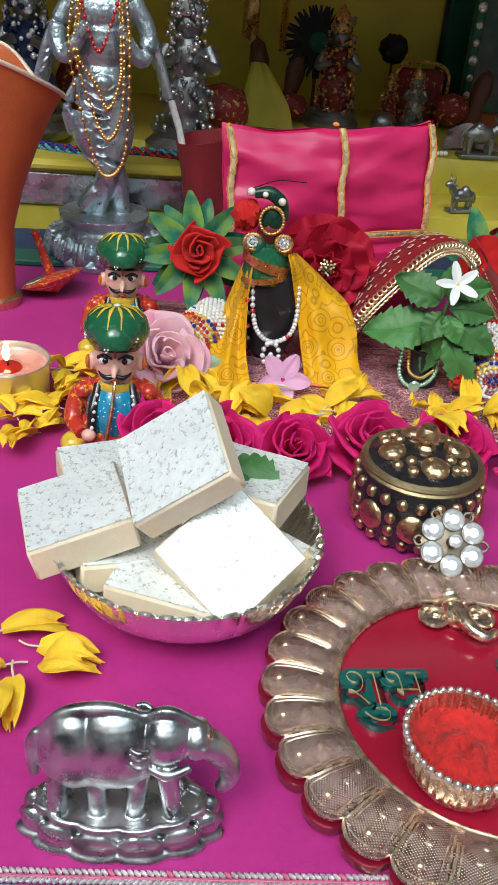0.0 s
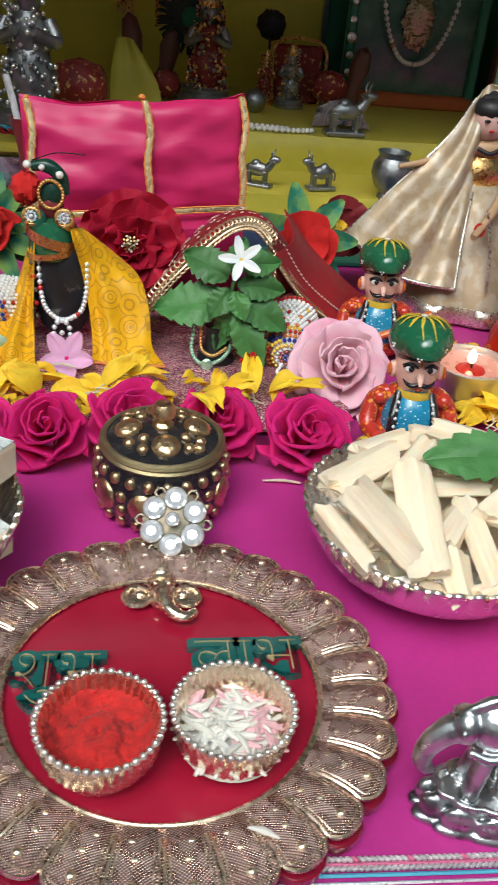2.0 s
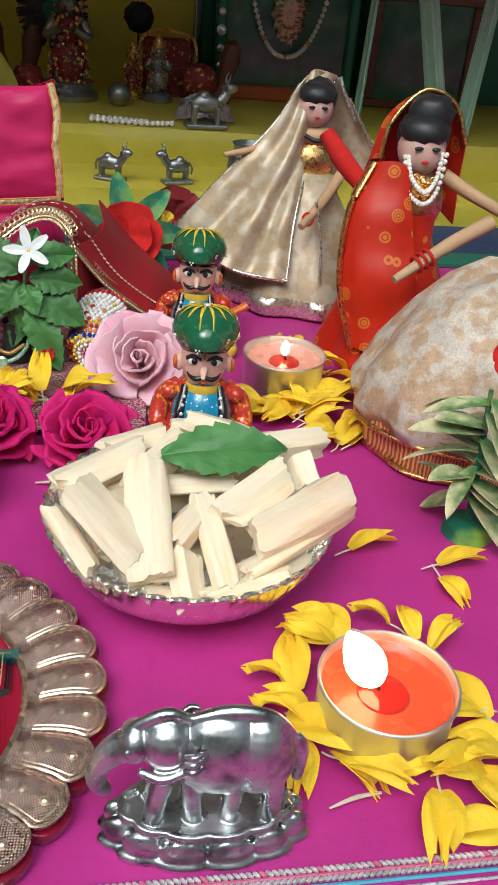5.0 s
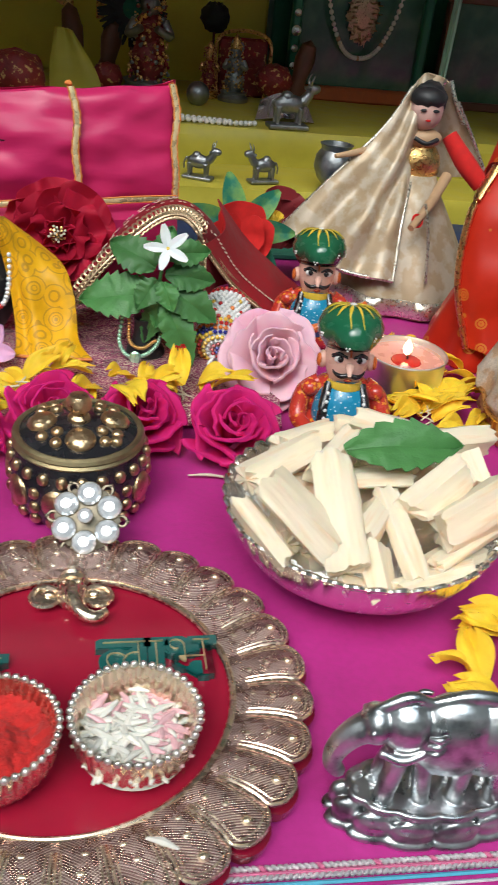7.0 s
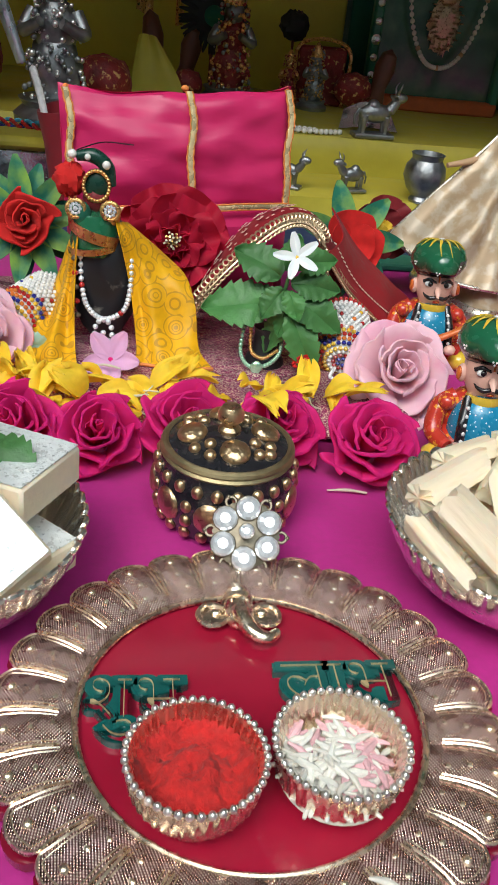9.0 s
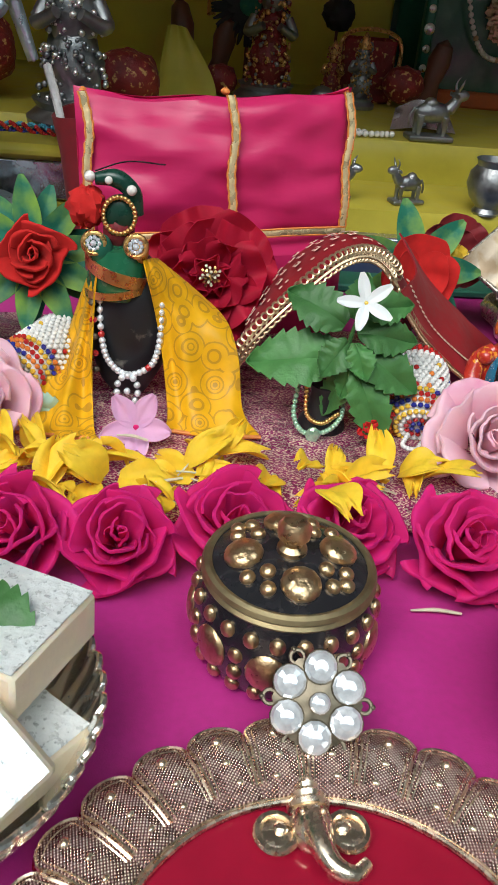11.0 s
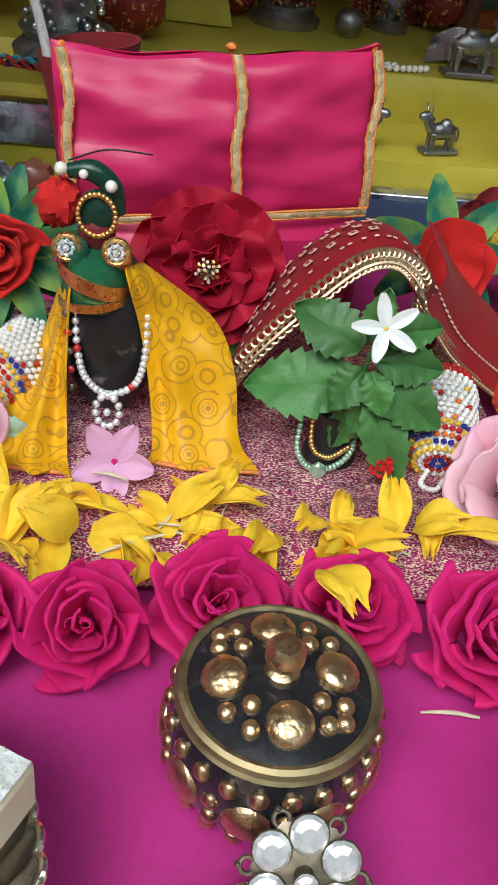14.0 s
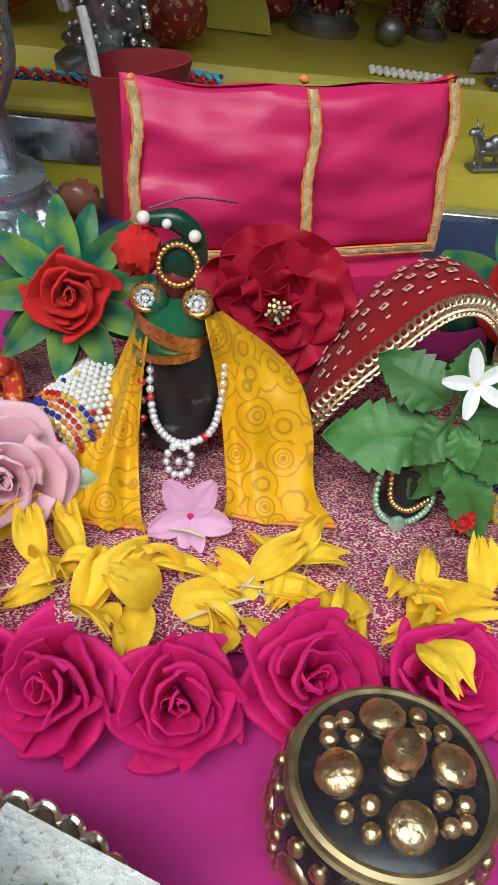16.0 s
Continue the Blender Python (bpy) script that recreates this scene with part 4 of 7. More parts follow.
# ---- silver elephants ----
def elephant():
    """A cast elephant on an oval lotus base."""
    g = Geo()
    n = 12
    flat = Matrix.Diagonal((1.0, 0.46, 1.0, 1))

    def lotus(a, r, z):
        return r * (0.955 + 0.085 * abs(math.sin(n * a / 2)) ** 0.7), z

    g.add(lathe([(0.001, 0.0), (0.0228, 0.0), (0.0232, 0.0010), (0.0222, 0.0018), (0.0190, 0.0026), (0.0160, 0.0064), (0.001, 0.0064)], 140, lotus), 0, flat)
    for k in range(n):
        a = 2 * math.pi * (k + 0.5) / n
        at = Matrix.Translation((0.0192 * math.cos(a), 0.0192 * math.sin(a), 0.0040))
        g.add(ball(0.0034, 0.0052, 0.0040, nu=16, nv=11), 0, flat @ at @ pose(0, 0, 0, 0, 30, math.degrees(a)))
    g.add(lathe([(0.001, 0.0062), (0.0180, 0.0066), (0.0186, 0.0080), (0.001, 0.0088)], 140, lotus), 0, flat)
    rim = [lotus(2 * math.pi * k / 140, 0.0180, 0.0088) for k in range(141)]
    g.add(tube([(q * math.cos(2 * math.pi * k / 140), q * math.sin(2 * math.pi * k / 140) * 0.46, z) for k, (q, z) in enumerate(rim)], 0.0008, 7, 200))
    low = len(g.v)
    g.add(ball(0.0104, 0.0064, 0.0112, (-0.0018, 0, 0.0268), 26, 16))
    g.add(ball(0.0070, 0.0062, 0.0110, (-0.0100, 0, 0.0262), 20, 14))
    g.add(ball(0.0044, 0.0048, 0.0090, (-0.0136, 0, 0.0254), 16, 12))
    g.add(tube([(-0.0178, 0, 0.0300), (-0.0120, 0, 0.0364), (-0.0030, 0, 0.0382), (0.0058, 0, 0.0358)], [0.0009, 0.0015, 0.0016, 0.0010], 8, 24))
    g.add(ball(0.0060, 0.0056, 0.0066, (0.0093, 0, 0.0305), 20, 13))
    g.add(tube([(0.0045, 0, 0.0362), (0.0095, 0, 0.0380), (0.0150, 0, 0.0352), (0.0178, 0, 0.0330)], [0.0010, 0.0014, 0.0012, 0.0008], 8, 16))
    g.add(ball(0.0036, 0.0046, 0.0046, (0.0158, 0, 0.0304), 16, 11))
    for s in (-1, 1):
        g.add(tube([(0.0050, s * 0.0044, 0.0262), (0.0100, s * 0.0050, 0.0244), (0.0150, s * 0.0036, 0.0254)], [0.0008, 0.0012, 0.0010], 8, 12))
        for dz in (0.0, 0.0022, 0.0044):
            g.add(tube([(0.0022, s * 0.0058, 0.0286 + dz), (0.0042, s * 0.0066, 0.0282 + dz), (0.0060, s * 0.0056, 0.0278 + dz)], [0.0006, 0.0009, 0.0006], 7, 8))
        g.add(ball(0.0007, 0.0006, 0.0007, (0.0174, s * 0.0040, 0.0312), 8, 6))
        for x, lean, r in ((-0.0138, 0.0002, 0.0022), (-0.0056, 0.0008, 0.0021), (0.0042, -0.0012, 0.0021), (0.0096, 0.0022, 0.0022)):
            g.add(tube([(x, s * 0.0016, 0.0210), (x + lean * 0.6, s * 0.0024, 0.0140), (x + lean, s * 0.0028, 0.0074)], [r * 1.1, r * 1.05, r * 1.0], 12, 12))
    g.add(tube([(0.0160, 0, 0.0300), (0.0200, 0, 0.0276), (0.0229, 0, 0.0232), (0.0236, 0, 0.0186), (0.0216, 0, 0.0150)], [0.0038, 0.0031, 0.0026, 0.0022, 0.0017], 12, 28))
    g.add(tube([(-0.0176, 0, 0.0310), (-0.0192, 0, 0.0270), (-0.0190, 0, 0.0180)], [0.0011, 0.0016, 0.0013], 8, 12))
    g.v = g.v[:low] + [(x, y, z - 0.0012 * min(1.0, max(0.0, (z - 0.008) / 0.008))) for x, y, z in g.v[low:]]
    return g


em = fused("silver_elephant", elephant(), SILVER, 0.00036, 2)
e1 = solid("silver_elephant", em, None, "small oxidised silver elephant figurine on a lotus base", "figurine", (-0.0152, 0.1279, 0.0), rz=1, group="silver elephants")
copy_thing(e1, pose(0.1612, 0.1355, 0, 0, 0, 181))


# ---- tealights ----
def tealight(at, label, wax, flame_h, flame_r, dx=0.0):
    t = thing("tealight", label, "candle", at, group="tealights")
    t.scale = (0.96, 0.96, 0.98)
    part("cup", geo(lathe([(0.001, 0.0), (0.0172, 0.0), (0.0178, 0.0008), (0.0180, 0.0148), (0.0186, 0.0156), (0.0186, 0.0160), (0.0178, 0.0159), (0.0174, 0.0146), (0.0174, 0.002), (0.001, 0.002)], 64)), ALUMINIUM, t, "thin aluminium cup")
    part("rolled_rim", geo(ring(0.0182, 0.0005, (0, 0, 0.0159), 64, 8)), ALUMINIUM, t)
    part("wax", geo(lathe([(0.001, 0.002), (0.0173, 0.002), (0.0173, 0.0136), (0.0165, 0.0127), (0.006, 0.0122), (0.001, 0.0120)], 48)), wax, t, "molten red wax")
    part("molten_pool", geo(lathe([(0.0001, 0.01285), (0.0050, 0.01290), (0.0066, 0.01275), (0.0072, 0.0120)], 36)), WAX_POOL, t, "deep red molten wax", pose(dx * 0.4, -0.001, 0))
    part("wick", geo(tube([(dx + 0.001, 0, 0.011), (dx + 0.0005, 0, 0.014), (dx, 0, 0.0168)], 0.0006, 6, 8)), BLACK_PAINT, t)
    pr = [(0.0001, 0.0), (0.34, 0.04), (0.62, 0.12), (0.86, 0.22), (0.98, 0.33), (1.0, 0.44), (0.92, 0.56), (0.76, 0.68), (0.55, 0.80), (0.32, 0.90), (0.14, 0.97), (0.0001, 1.0)]
    part("flame", geo(lathe([(r * flame_r, 0.0148 + z * flame_h) for r, z in pr], 24)), FLAME, t, "lit flame", Matrix.Translation((dx, 0, 0.0148)) @ pose(0, 0, 0, 0, -30 if dx else 0) @ Matrix.Translation((0, 0, -0.0148)))
    return t


tealight((0.2073, 0.1645, 0.0), "lit tealight with molten red wax in an aluminium cup", WAX, 0.0205, 0.0053, -0.0030)
tealight((0.2030, 0.3500, 0.0015), "lit tealight with pale red wax among yellow petals", WAX_PALE, 0.0075, 0.0020)
tealight((-0.0880, 0.3290, 0.0015), "lit tealight with red wax among yellow petals", WAX_PALE, 0.0090, 0.0017)


# ---- marigold petals ----
def petal_mesh(length, width, curl, seed, stalk=True):
    def fn(u, v):
        s = 2 * u - 1
        w = width * (0.10 + 0.90 * math.sin(math.pi * min(1, 0.08 + 0.80 * v)) ** 0.8)
        rag = 1 + (0.10 * math.sin(13 * u + seed) + 0.10 * math.sin(29 * u + 2 * seed)) * max(0.0, v - 0.6) * 2.5
        x = s * w / 2
        z = 0.35 * abs(x) + curl * length * math.sin(v * 2.6 + 0.2) + 0.0013 * math.sin(s * 5 + seed + v * 4) * v + 0.0005 * math.sin(s * 13 + 2 * seed) * v * v
        return x + 0.1 * length * v * v * math.sin(seed), length * v * rag, z

    g = geo((sheet(fn, 13, 12, 0.00028), 0))
    if stalk:
        g.add(tube([(0, 0.001, 0.0006), (0.0006 * math.sin(seed), -0.003, 0.0008), (0.001 * math.cos(seed), -0.006, 0.0003)], 0.00032, 5, 7), 1)
    return g.mesh("marigold_petal", [PETAL, STALK], 60)


petal_meshes = [petal_mesh(0.0150, 0.0090, 0.18, 1.0), petal_mesh(0.0170, 0.0102, 0.12, 2.2), petal_mesh(0.0120, 0.0066, 0.28, 3.7), petal_mesh(0.0140, 0.0122, 0.22, 5.1, False)]


def petal(x, y, z, group, tilt=20, k=None, turn=None):
    ob = new("marigold_petal", petal_meshes[rnd.randrange(4) if k is None else k])
    a = rnd.uniform(0, 360) if turn is None else turn
    ob.matrix_world = pose(x, y, z, rnd.uniform(-8, tilt), rnd.uniform(-tilt, tilt), a)
    return tagged(ob, "loose yellow marigold petal with pale stalk on the cloth", "petal", group)


def cluster(x, y, n, spread, z, group, tilt=30):
    for k in range(n):
        a, r = rnd.uniform(0, 6.28), spread * math.sqrt(rnd.random())
        petal(x + r * math.cos(a), y + 0.6 * r * math.sin(a), z + 0.0012 * k, group, tilt)


for x, y, n in ((-0.009, 0.311, 5), (0.006, 0.303, 3), (0.0110, 0.312, 3), (0.0205, 0.309, 4), (0.0310, 0.315, 3), (0.0370, 0.303, 3), (0.0485, 0.315, 4), (0.0570, 0.322, 5),
                (0.0670, 0.315, 3), (0.0880, 0.318, 4), (0.0935, 0.308, 5), (0.1040, 0.315, 4), (0.1165, 0.322, 3), (-0.020, 0.322, 3), (-0.002, 0.325, 2)):
    cluster(x, y, n, 0.0055, 0.0082, "garland of marigold petals", 48)
petal(0.0835, 0.2900, 0.0235, "garland of marigold petals", 10, 3, 200)
for x, y, n in ((-0.079, 0.307, 4), (-0.0670, 0.343, 4), (-0.068, 0.298, 3), (-0.0585, 0.322, 4), (-0.078, 0.293, 2), (-0.066, 0.353, 3), (-0.070, 0.312, 3)):
    cluster(x, y, n, 0.006, 0.0015, "marigold petals round the back tealights")
for x, y, n in ((0.198, 0.325, 5), (0.208, 0.320, 5), (0.217, 0.333, 4), (0.2198, 0.3010, 3), (0.228, 0.364, 4), (0.2075, 0.375, 3), (0.2300, 0.345, 4), (0.190, 0.330, 3), (0.2168, 0.309, 3)):
    cluster(x, y, n, 0.006, 0.0015, "marigold petals round the back tealights")
for x, y, k, a in ((0.1775, 0.1765, 2, 80), (0.1864, 0.1800, 1, 2), (0.1820, 0.1655, 3, 60), (0.1892, 0.1605, 1, 245), (0.1846, 0.1515, 0, 178), (0.1975, 0.1485, 3, 215), (0.2010, 0.1470, 1, 235),
                   (0.1930, 0.1950, 3, 70), (0.1960, 0.1935, 1, 100), (0.1985, 0.1960, 3, 20), (0.2100, 0.2000, 2, 75), (0.2236, 0.1990, 2, 0), (0.2325, 0.1905, 2, 300), (0.2325, 0.1700, 1, 30),
                   (0.2275, 0.1610, 1, 120), (0.2140, 0.1485, 3, 100), (0.2225, 0.1475, 1, 115), (0.2290, 0.1500, 3, 80), (0.2155, 0.1350, 1, 170), (0.2285, 0.1410, 3, 200), (0.2250, 0.1315, 1, 95), (0.2330, 0.1560, 1, 100)):
    petal(x + 0.007 * math.sin(radians(a)), y - 0.007 * math.cos(radians(a)), 0.0016 + 0.0020 * rnd.random(), "marigold petals round the front tealight", 20, k, a)
for x, y, k, a in ((0.2125, 0.2345, 0, 290), (0.2400, 0.2275, 0, 280), (0.2390, 0.2210, 2, 200)):
    petal(x, y, 0.0014, "stray marigold petals", 10, k, a)
for x, y, k, a in ((-0.0445, 0.1800, 1, 260), (-0.0420, 0.1745, 3, 250), (-0.0560, 0.1850, 1, 290), (-0.0485, 0.1680, 0, 190), (-0.0530, 0.1640, 1, 200), (-0.0520, 0.1720, 2, 120)):
    petal(x, y, 0.0022, "stray marigold petals", 18, k, a)
for x0, y0, x1, y1 in ((0.1081, 0.2692, 0.1221, 0.2690), (0.190, 0.139, 0.203, 0.143), (0.183, 0.167, 0.190, 0.160), (0.028, 0.300, 0.044, 0.309), (0.0, 0.306, 0.012, 0.312), (0.022, 0.331, 0.032, 0.329)):
    z = 0.0015 if y0 < 0.28 else 0.0125
    solid("dry_stalk", geo(tube([(x0, y0, z), ((x0 + x1) / 2, (y0 + y1) / 2 + 0.0004, z + 0.0004), (x1, y1, z)], [0.0003, 0.0006, 0.0004], 6, 10)), STALK, "thin pale dry flower stalk fallen on the cloth", "stalk", group="dry stalks")


# ---- roses ----
FOLDS = ((2, 0.30, 1.04, 0.10, 0.04), (3, 0.46, 1.06, 0.18, 0.07), (3, 0.66, 1.02, 0.32, 0.08), (4, 0.86, 0.86, 0.44, 0.08), (4, 1.02, 0.52, 0.50, 0.06))


def ribbon_rose(at, towards, r, h, spin, seed, name="ribbon_rose", label="magenta ribbon rose with folded petals lying on the cloth", group="row of ribbon roses", material=ROSE_CLOTH, folds=FOLDS):
    """Folded ribbon rose: flat angular folds of ribbon, with pointed corners, round a loose roll."""
    t = thing(name, label, "fabric flower", group=group)
    t.matrix_world = facing(at, towards, spin)
    rr = random.Random(seed)

    def roll(u, v):
        a = 5.4 * u + seed
        q = r * (0.05 + 0.20 * u)
        return 0.70 * q * math.cos(a), 1.35 * q * math.sin(a), h * (0.25 + 0.78 * v) - 0.14 * h * math.sin(a)

    part("roll", geo(sheet(roll, 30, 6, 0.0003)), material, t)
    turn = rr.uniform(0, 6)
    for n, k, hh, lean, tip in folds:
        turn += rr.uniform(0.5, 1.0)
        for i in range(n):
            a0 = turn + 2 * math.pi * i / n + rr.uniform(-0.16, 0.16)
            half = math.pi / n * rr.uniform(1.10, 1.30)
            top = h * hh * rr.uniform(0.90, 1.06)
            slope, ph, corner = rr.uniform(-0.22, 0.22), rr.uniform(0, 6), rr.uniform(-0.5, 0.5)
            amp = rr.uniform(0.10, 0.18)

            def fn(u, v):
                s = 2 * u - 1
                a = a0 + s * half
                b = min(1.0, v / 0.86)
                side = math.cos(half * 0.70) / max(0.74, math.cos(s * half * 0.88))
                out = r * k * (0.52 + 0.48 * b ** 0.8) * side + lean * r * 0.42 * b ** 2.2 - 0.10 * r * s
                out += tip * r * max(0.0, 1 - 1.4 * (s - corner) ** 2) * b * b
                out += amp * r * (0.4 + 0.6 * k) * noise.noise(Vector((s * 1.3 + ph, v * 1.2, seed))) * b + 0.05 * r * noise.noise(Vector((s * 3.1 + ph, v * 2.6, seed + 5))) * b
                z = top * b ** (1.0 - 0.35 * lean) * (1 + slope * s - 0.14 * abs(s) ** 2.5)
                if v > 0.86:
                    f = (v - 0.86) / 0.14
                    out += 0.055 * r * math.sin(1.57 * f)
                    z -= 0.07 * r * f * f
                return out * math.cos(a), out * math.sin(a), z

            part("petal", geo(sheet(fn, 21, 17, 0.0003)), material, t, "", None, 60)
    return t


for k, (x, y, r, d) in enumerate(((-0.0205, 0.2860, 0.0118, (-0.1, -0.65, 0.75)), (0.0030, 0.2835, 0.0122, (-0.2, -0.65, 0.75)), (0.0285, 0.2825, 0.0122, (0.05, -0.65, 0.75)), (0.0585, 0.2900, 0.0134, (0.05, -0.55, 0.83)), (0.0895, 0.2915, 0.0125, (0.25, -0.5, 0.85)), (0.1235, 0.2880, 0.0138, (0.1, -0.6, 0.8)))):
    ribbon_rose((x, y, 0.0070), d, r, 0.0175, 41 * k, k + 1)
PINK_FOLDS = ((2, 0.26, 1.0, 0.08, 0.05), (3, 0.44, 1.04, 0.16, 0.10), (3, 0.64, 0.98, 0.34, 0.16), (5, 0.86, 0.78, 0.60, 0.24), (5, 1.04, 0.46, 0.85, 0.32))
ribbon_rose((0.1425, 0.3400, 0.0130), (-0.05, -0.78, 0.62), 0.0138, 0.0200, 30, 11, "pink_rose", "large pink and white fabric rose beside the musicians", "pink fabric roses", PINK_WHITE, PINK_FOLDS)
ribbon_rose((-0.0262, 0.3450, 0.0125), (0.25, -0.75, 0.62), 0.0130, 0.0190, 30, 14, "pink_rose", "large pink and white fabric rose beside the musicians", "pink fabric roses", PINK_WHITE, PINK_FOLDS)


def flower(name, label, at, towards, rings, material, category="flower", group="", centre=None, spin=0, ruffle=0.0, point=0.8, thick=0.0003, stem=None, part_name="petal", mats=None):
    """Open flower: rings of (count, length, width, lift degrees, cup)."""
    t = thing(name, label, category, group=group)
    t.matrix_world = facing(at, towards, spin)
    for li, (n, length, width, lift, cup) in enumerate(rings):
        for i in range(n):
            ph = i * 2.3 + li

            def fn(u, v):
                s = 2 * u - 1
                w = width * (0.12 + 0.88 * math.sin(math.pi * min(1, 0.05 + point * v)) ** 0.8) if point > 0.7 else width * (0.25 + 0.75 * math.sin(math.pi * (0.12 + 0.62 * v)))
                x = s * w / 2
                e = length * v * (1 - 0.12 * s * s * (point <= 0.7))
                z = cup * length * v * v + 0.3 * abs(x) + ruffle * v * math.sin(s * 5 + ph) + ruffle * 0.3 * v * math.sin(s * 9 + ph * 2)
                c, sn = math.cos(radians(lift)), math.sin(radians(lift))
                return x, e * c - z * sn, e * sn + z * c

            part(part_name, geo(sheet(fn, 13, 13, thick)), (mats[i % len(mats)] if mats else material), t, "", pose(0, 0, 0.0008 * li, 0, 0, 360 * (i + 0.5 * (li % 2)) / n + 9 * math.sin(ph * 3)), 75)
    if centre:
        c, r = centre
        part("centre", geo(ball(r, r, r * 0.7, nu=12, nv=8, rough=0.3, freq=4)), c, t)
    if stem:
        part("stem", geo(tube(stem, 0.0008, 6, 10)), LEAF, t)
    return t


flower("jasmine_flower", "white jasmine flower with five petals on the basil sprig", (0.0975, 0.3500, 0.0560), (-0.05, -0.85, 0.5), ((5, 0.0098, 0.0040, 12, 0.05),), WHITE_PETAL, centre=(YELLOW_PAINT, 0.0009), spin=15, point=0.90)
flower("lilac_flower", "pale lilac star flower lying on the brocade mat", (0.0275, 0.3365, 0.0125), (-0.05, -0.80, 0.6), ((5, 0.0125, 0.0078, 14, 0.10),), LILAC, centre=(ROSE_CLOTH, 0.0012), spin=40, ruffle=0.0004, point=0.93)
red_bloom = flower("red_rose", "open dark red rose with ruffled petals and golden centre", (0.0475, 0.4120, 0.0370), (0.02, -0.92, 0.38), ((6, 0.0265, 0.029, 2, 0.02), (6, 0.0225, 0.025, 14, 0.06), (5, 0.0165, 0.019, 26, 0.10), (5, 0.0105, 0.012, 42, 0.12)), RED_ROSE, centre=(BRASS, 0.0040), ruffle=0.0026, point=0.62, spin=20)
for k in range(22):
    a, q = 2.4 * k, 0.0006 * math.sqrt(k)
    part("stamen", geo(tube([(0.4 * q * math.cos(a), 0.4 * q * math.sin(a), 0.004), (q * math.cos(a), q * math.sin(a), 0.0105), (1.5 * q * math.cos(a), 1.5 * q * math.sin(a), 0.0135)], [0.00025, 0.00025, 0.0006], 6, 8)), (GOLD, STALK)[k % 2], red_bloom)
flower("red_rose_leaves", "radiating teal and green cloth leaves behind a red felt rose", (-0.0140, 0.3880, 0.0490), (0.12, -0.93, 0.34), ((9, 0.0270, 0.0095, 14, -0.10), (7, 0.0250, 0.0090, -4, -0.12)), LEAF_DARK, "artificial leaves", spin=8, part_name="leaf", point=0.94)
ribbon_rose((-0.0135, 0.3850, 0.0500), (0.12, -0.93, 0.34), 0.0096, 0.0105, 10, 21, "felt_rose", "red felt rose among radiating green cloth leaves", "felt flowers", RED_FELT, ((2, 0.32, 1.04, 0.06, 0.05), (3, 0.56, 1.0, 0.16, 0.10), (3, 0.80, 0.90, 0.28, 0.14), (4, 1.0, 0.66, 0.42, 0.16)))
flower("poppy_leaves", "teal cloth leaves behind a dark red felt poppy", (0.1330, 0.4440, 0.0360), (0.05, -0.90, 0.4), ((7, 0.0290, 0.0120, 6, -0.08),), LEAF_DARK, "artificial leaves", spin=12, part_name="leaf", point=0.94)
flower("felt_poppy", "dark red felt poppy with teal centre", (0.1335, 0.4400, 0.0350), (0.05, -0.92, 0.35), ((3, 0.0170, 0.024, 12, 0.1), (2, 0.0140, 0.020, 30, 0.12)), RED_FELT, "fabric flower", centre=(LEAF_DARK, 0.0022), point=0.62, ruffle=0.0008)
flower("maroon_flower", "maroon felt flower behind the red poppy", (0.156, 0.475, 0.034), (0.1, -0.9, 0.4), ((5, 0.018, 0.02, 15, 0.1), (4, 0.013, 0.016, 35, 0.1)), DARK_RED, "fabric flower", point=0.62, ruffle=0.001)
flower("yellow_bud", "yellow felt bud beside the red poppy", (0.147, 0.452, 0.030), (0.35, -0.3, 0.9), ((4, 0.017, 0.006, 78, 0.02),), YELLOW_PAINT, "fabric flower")


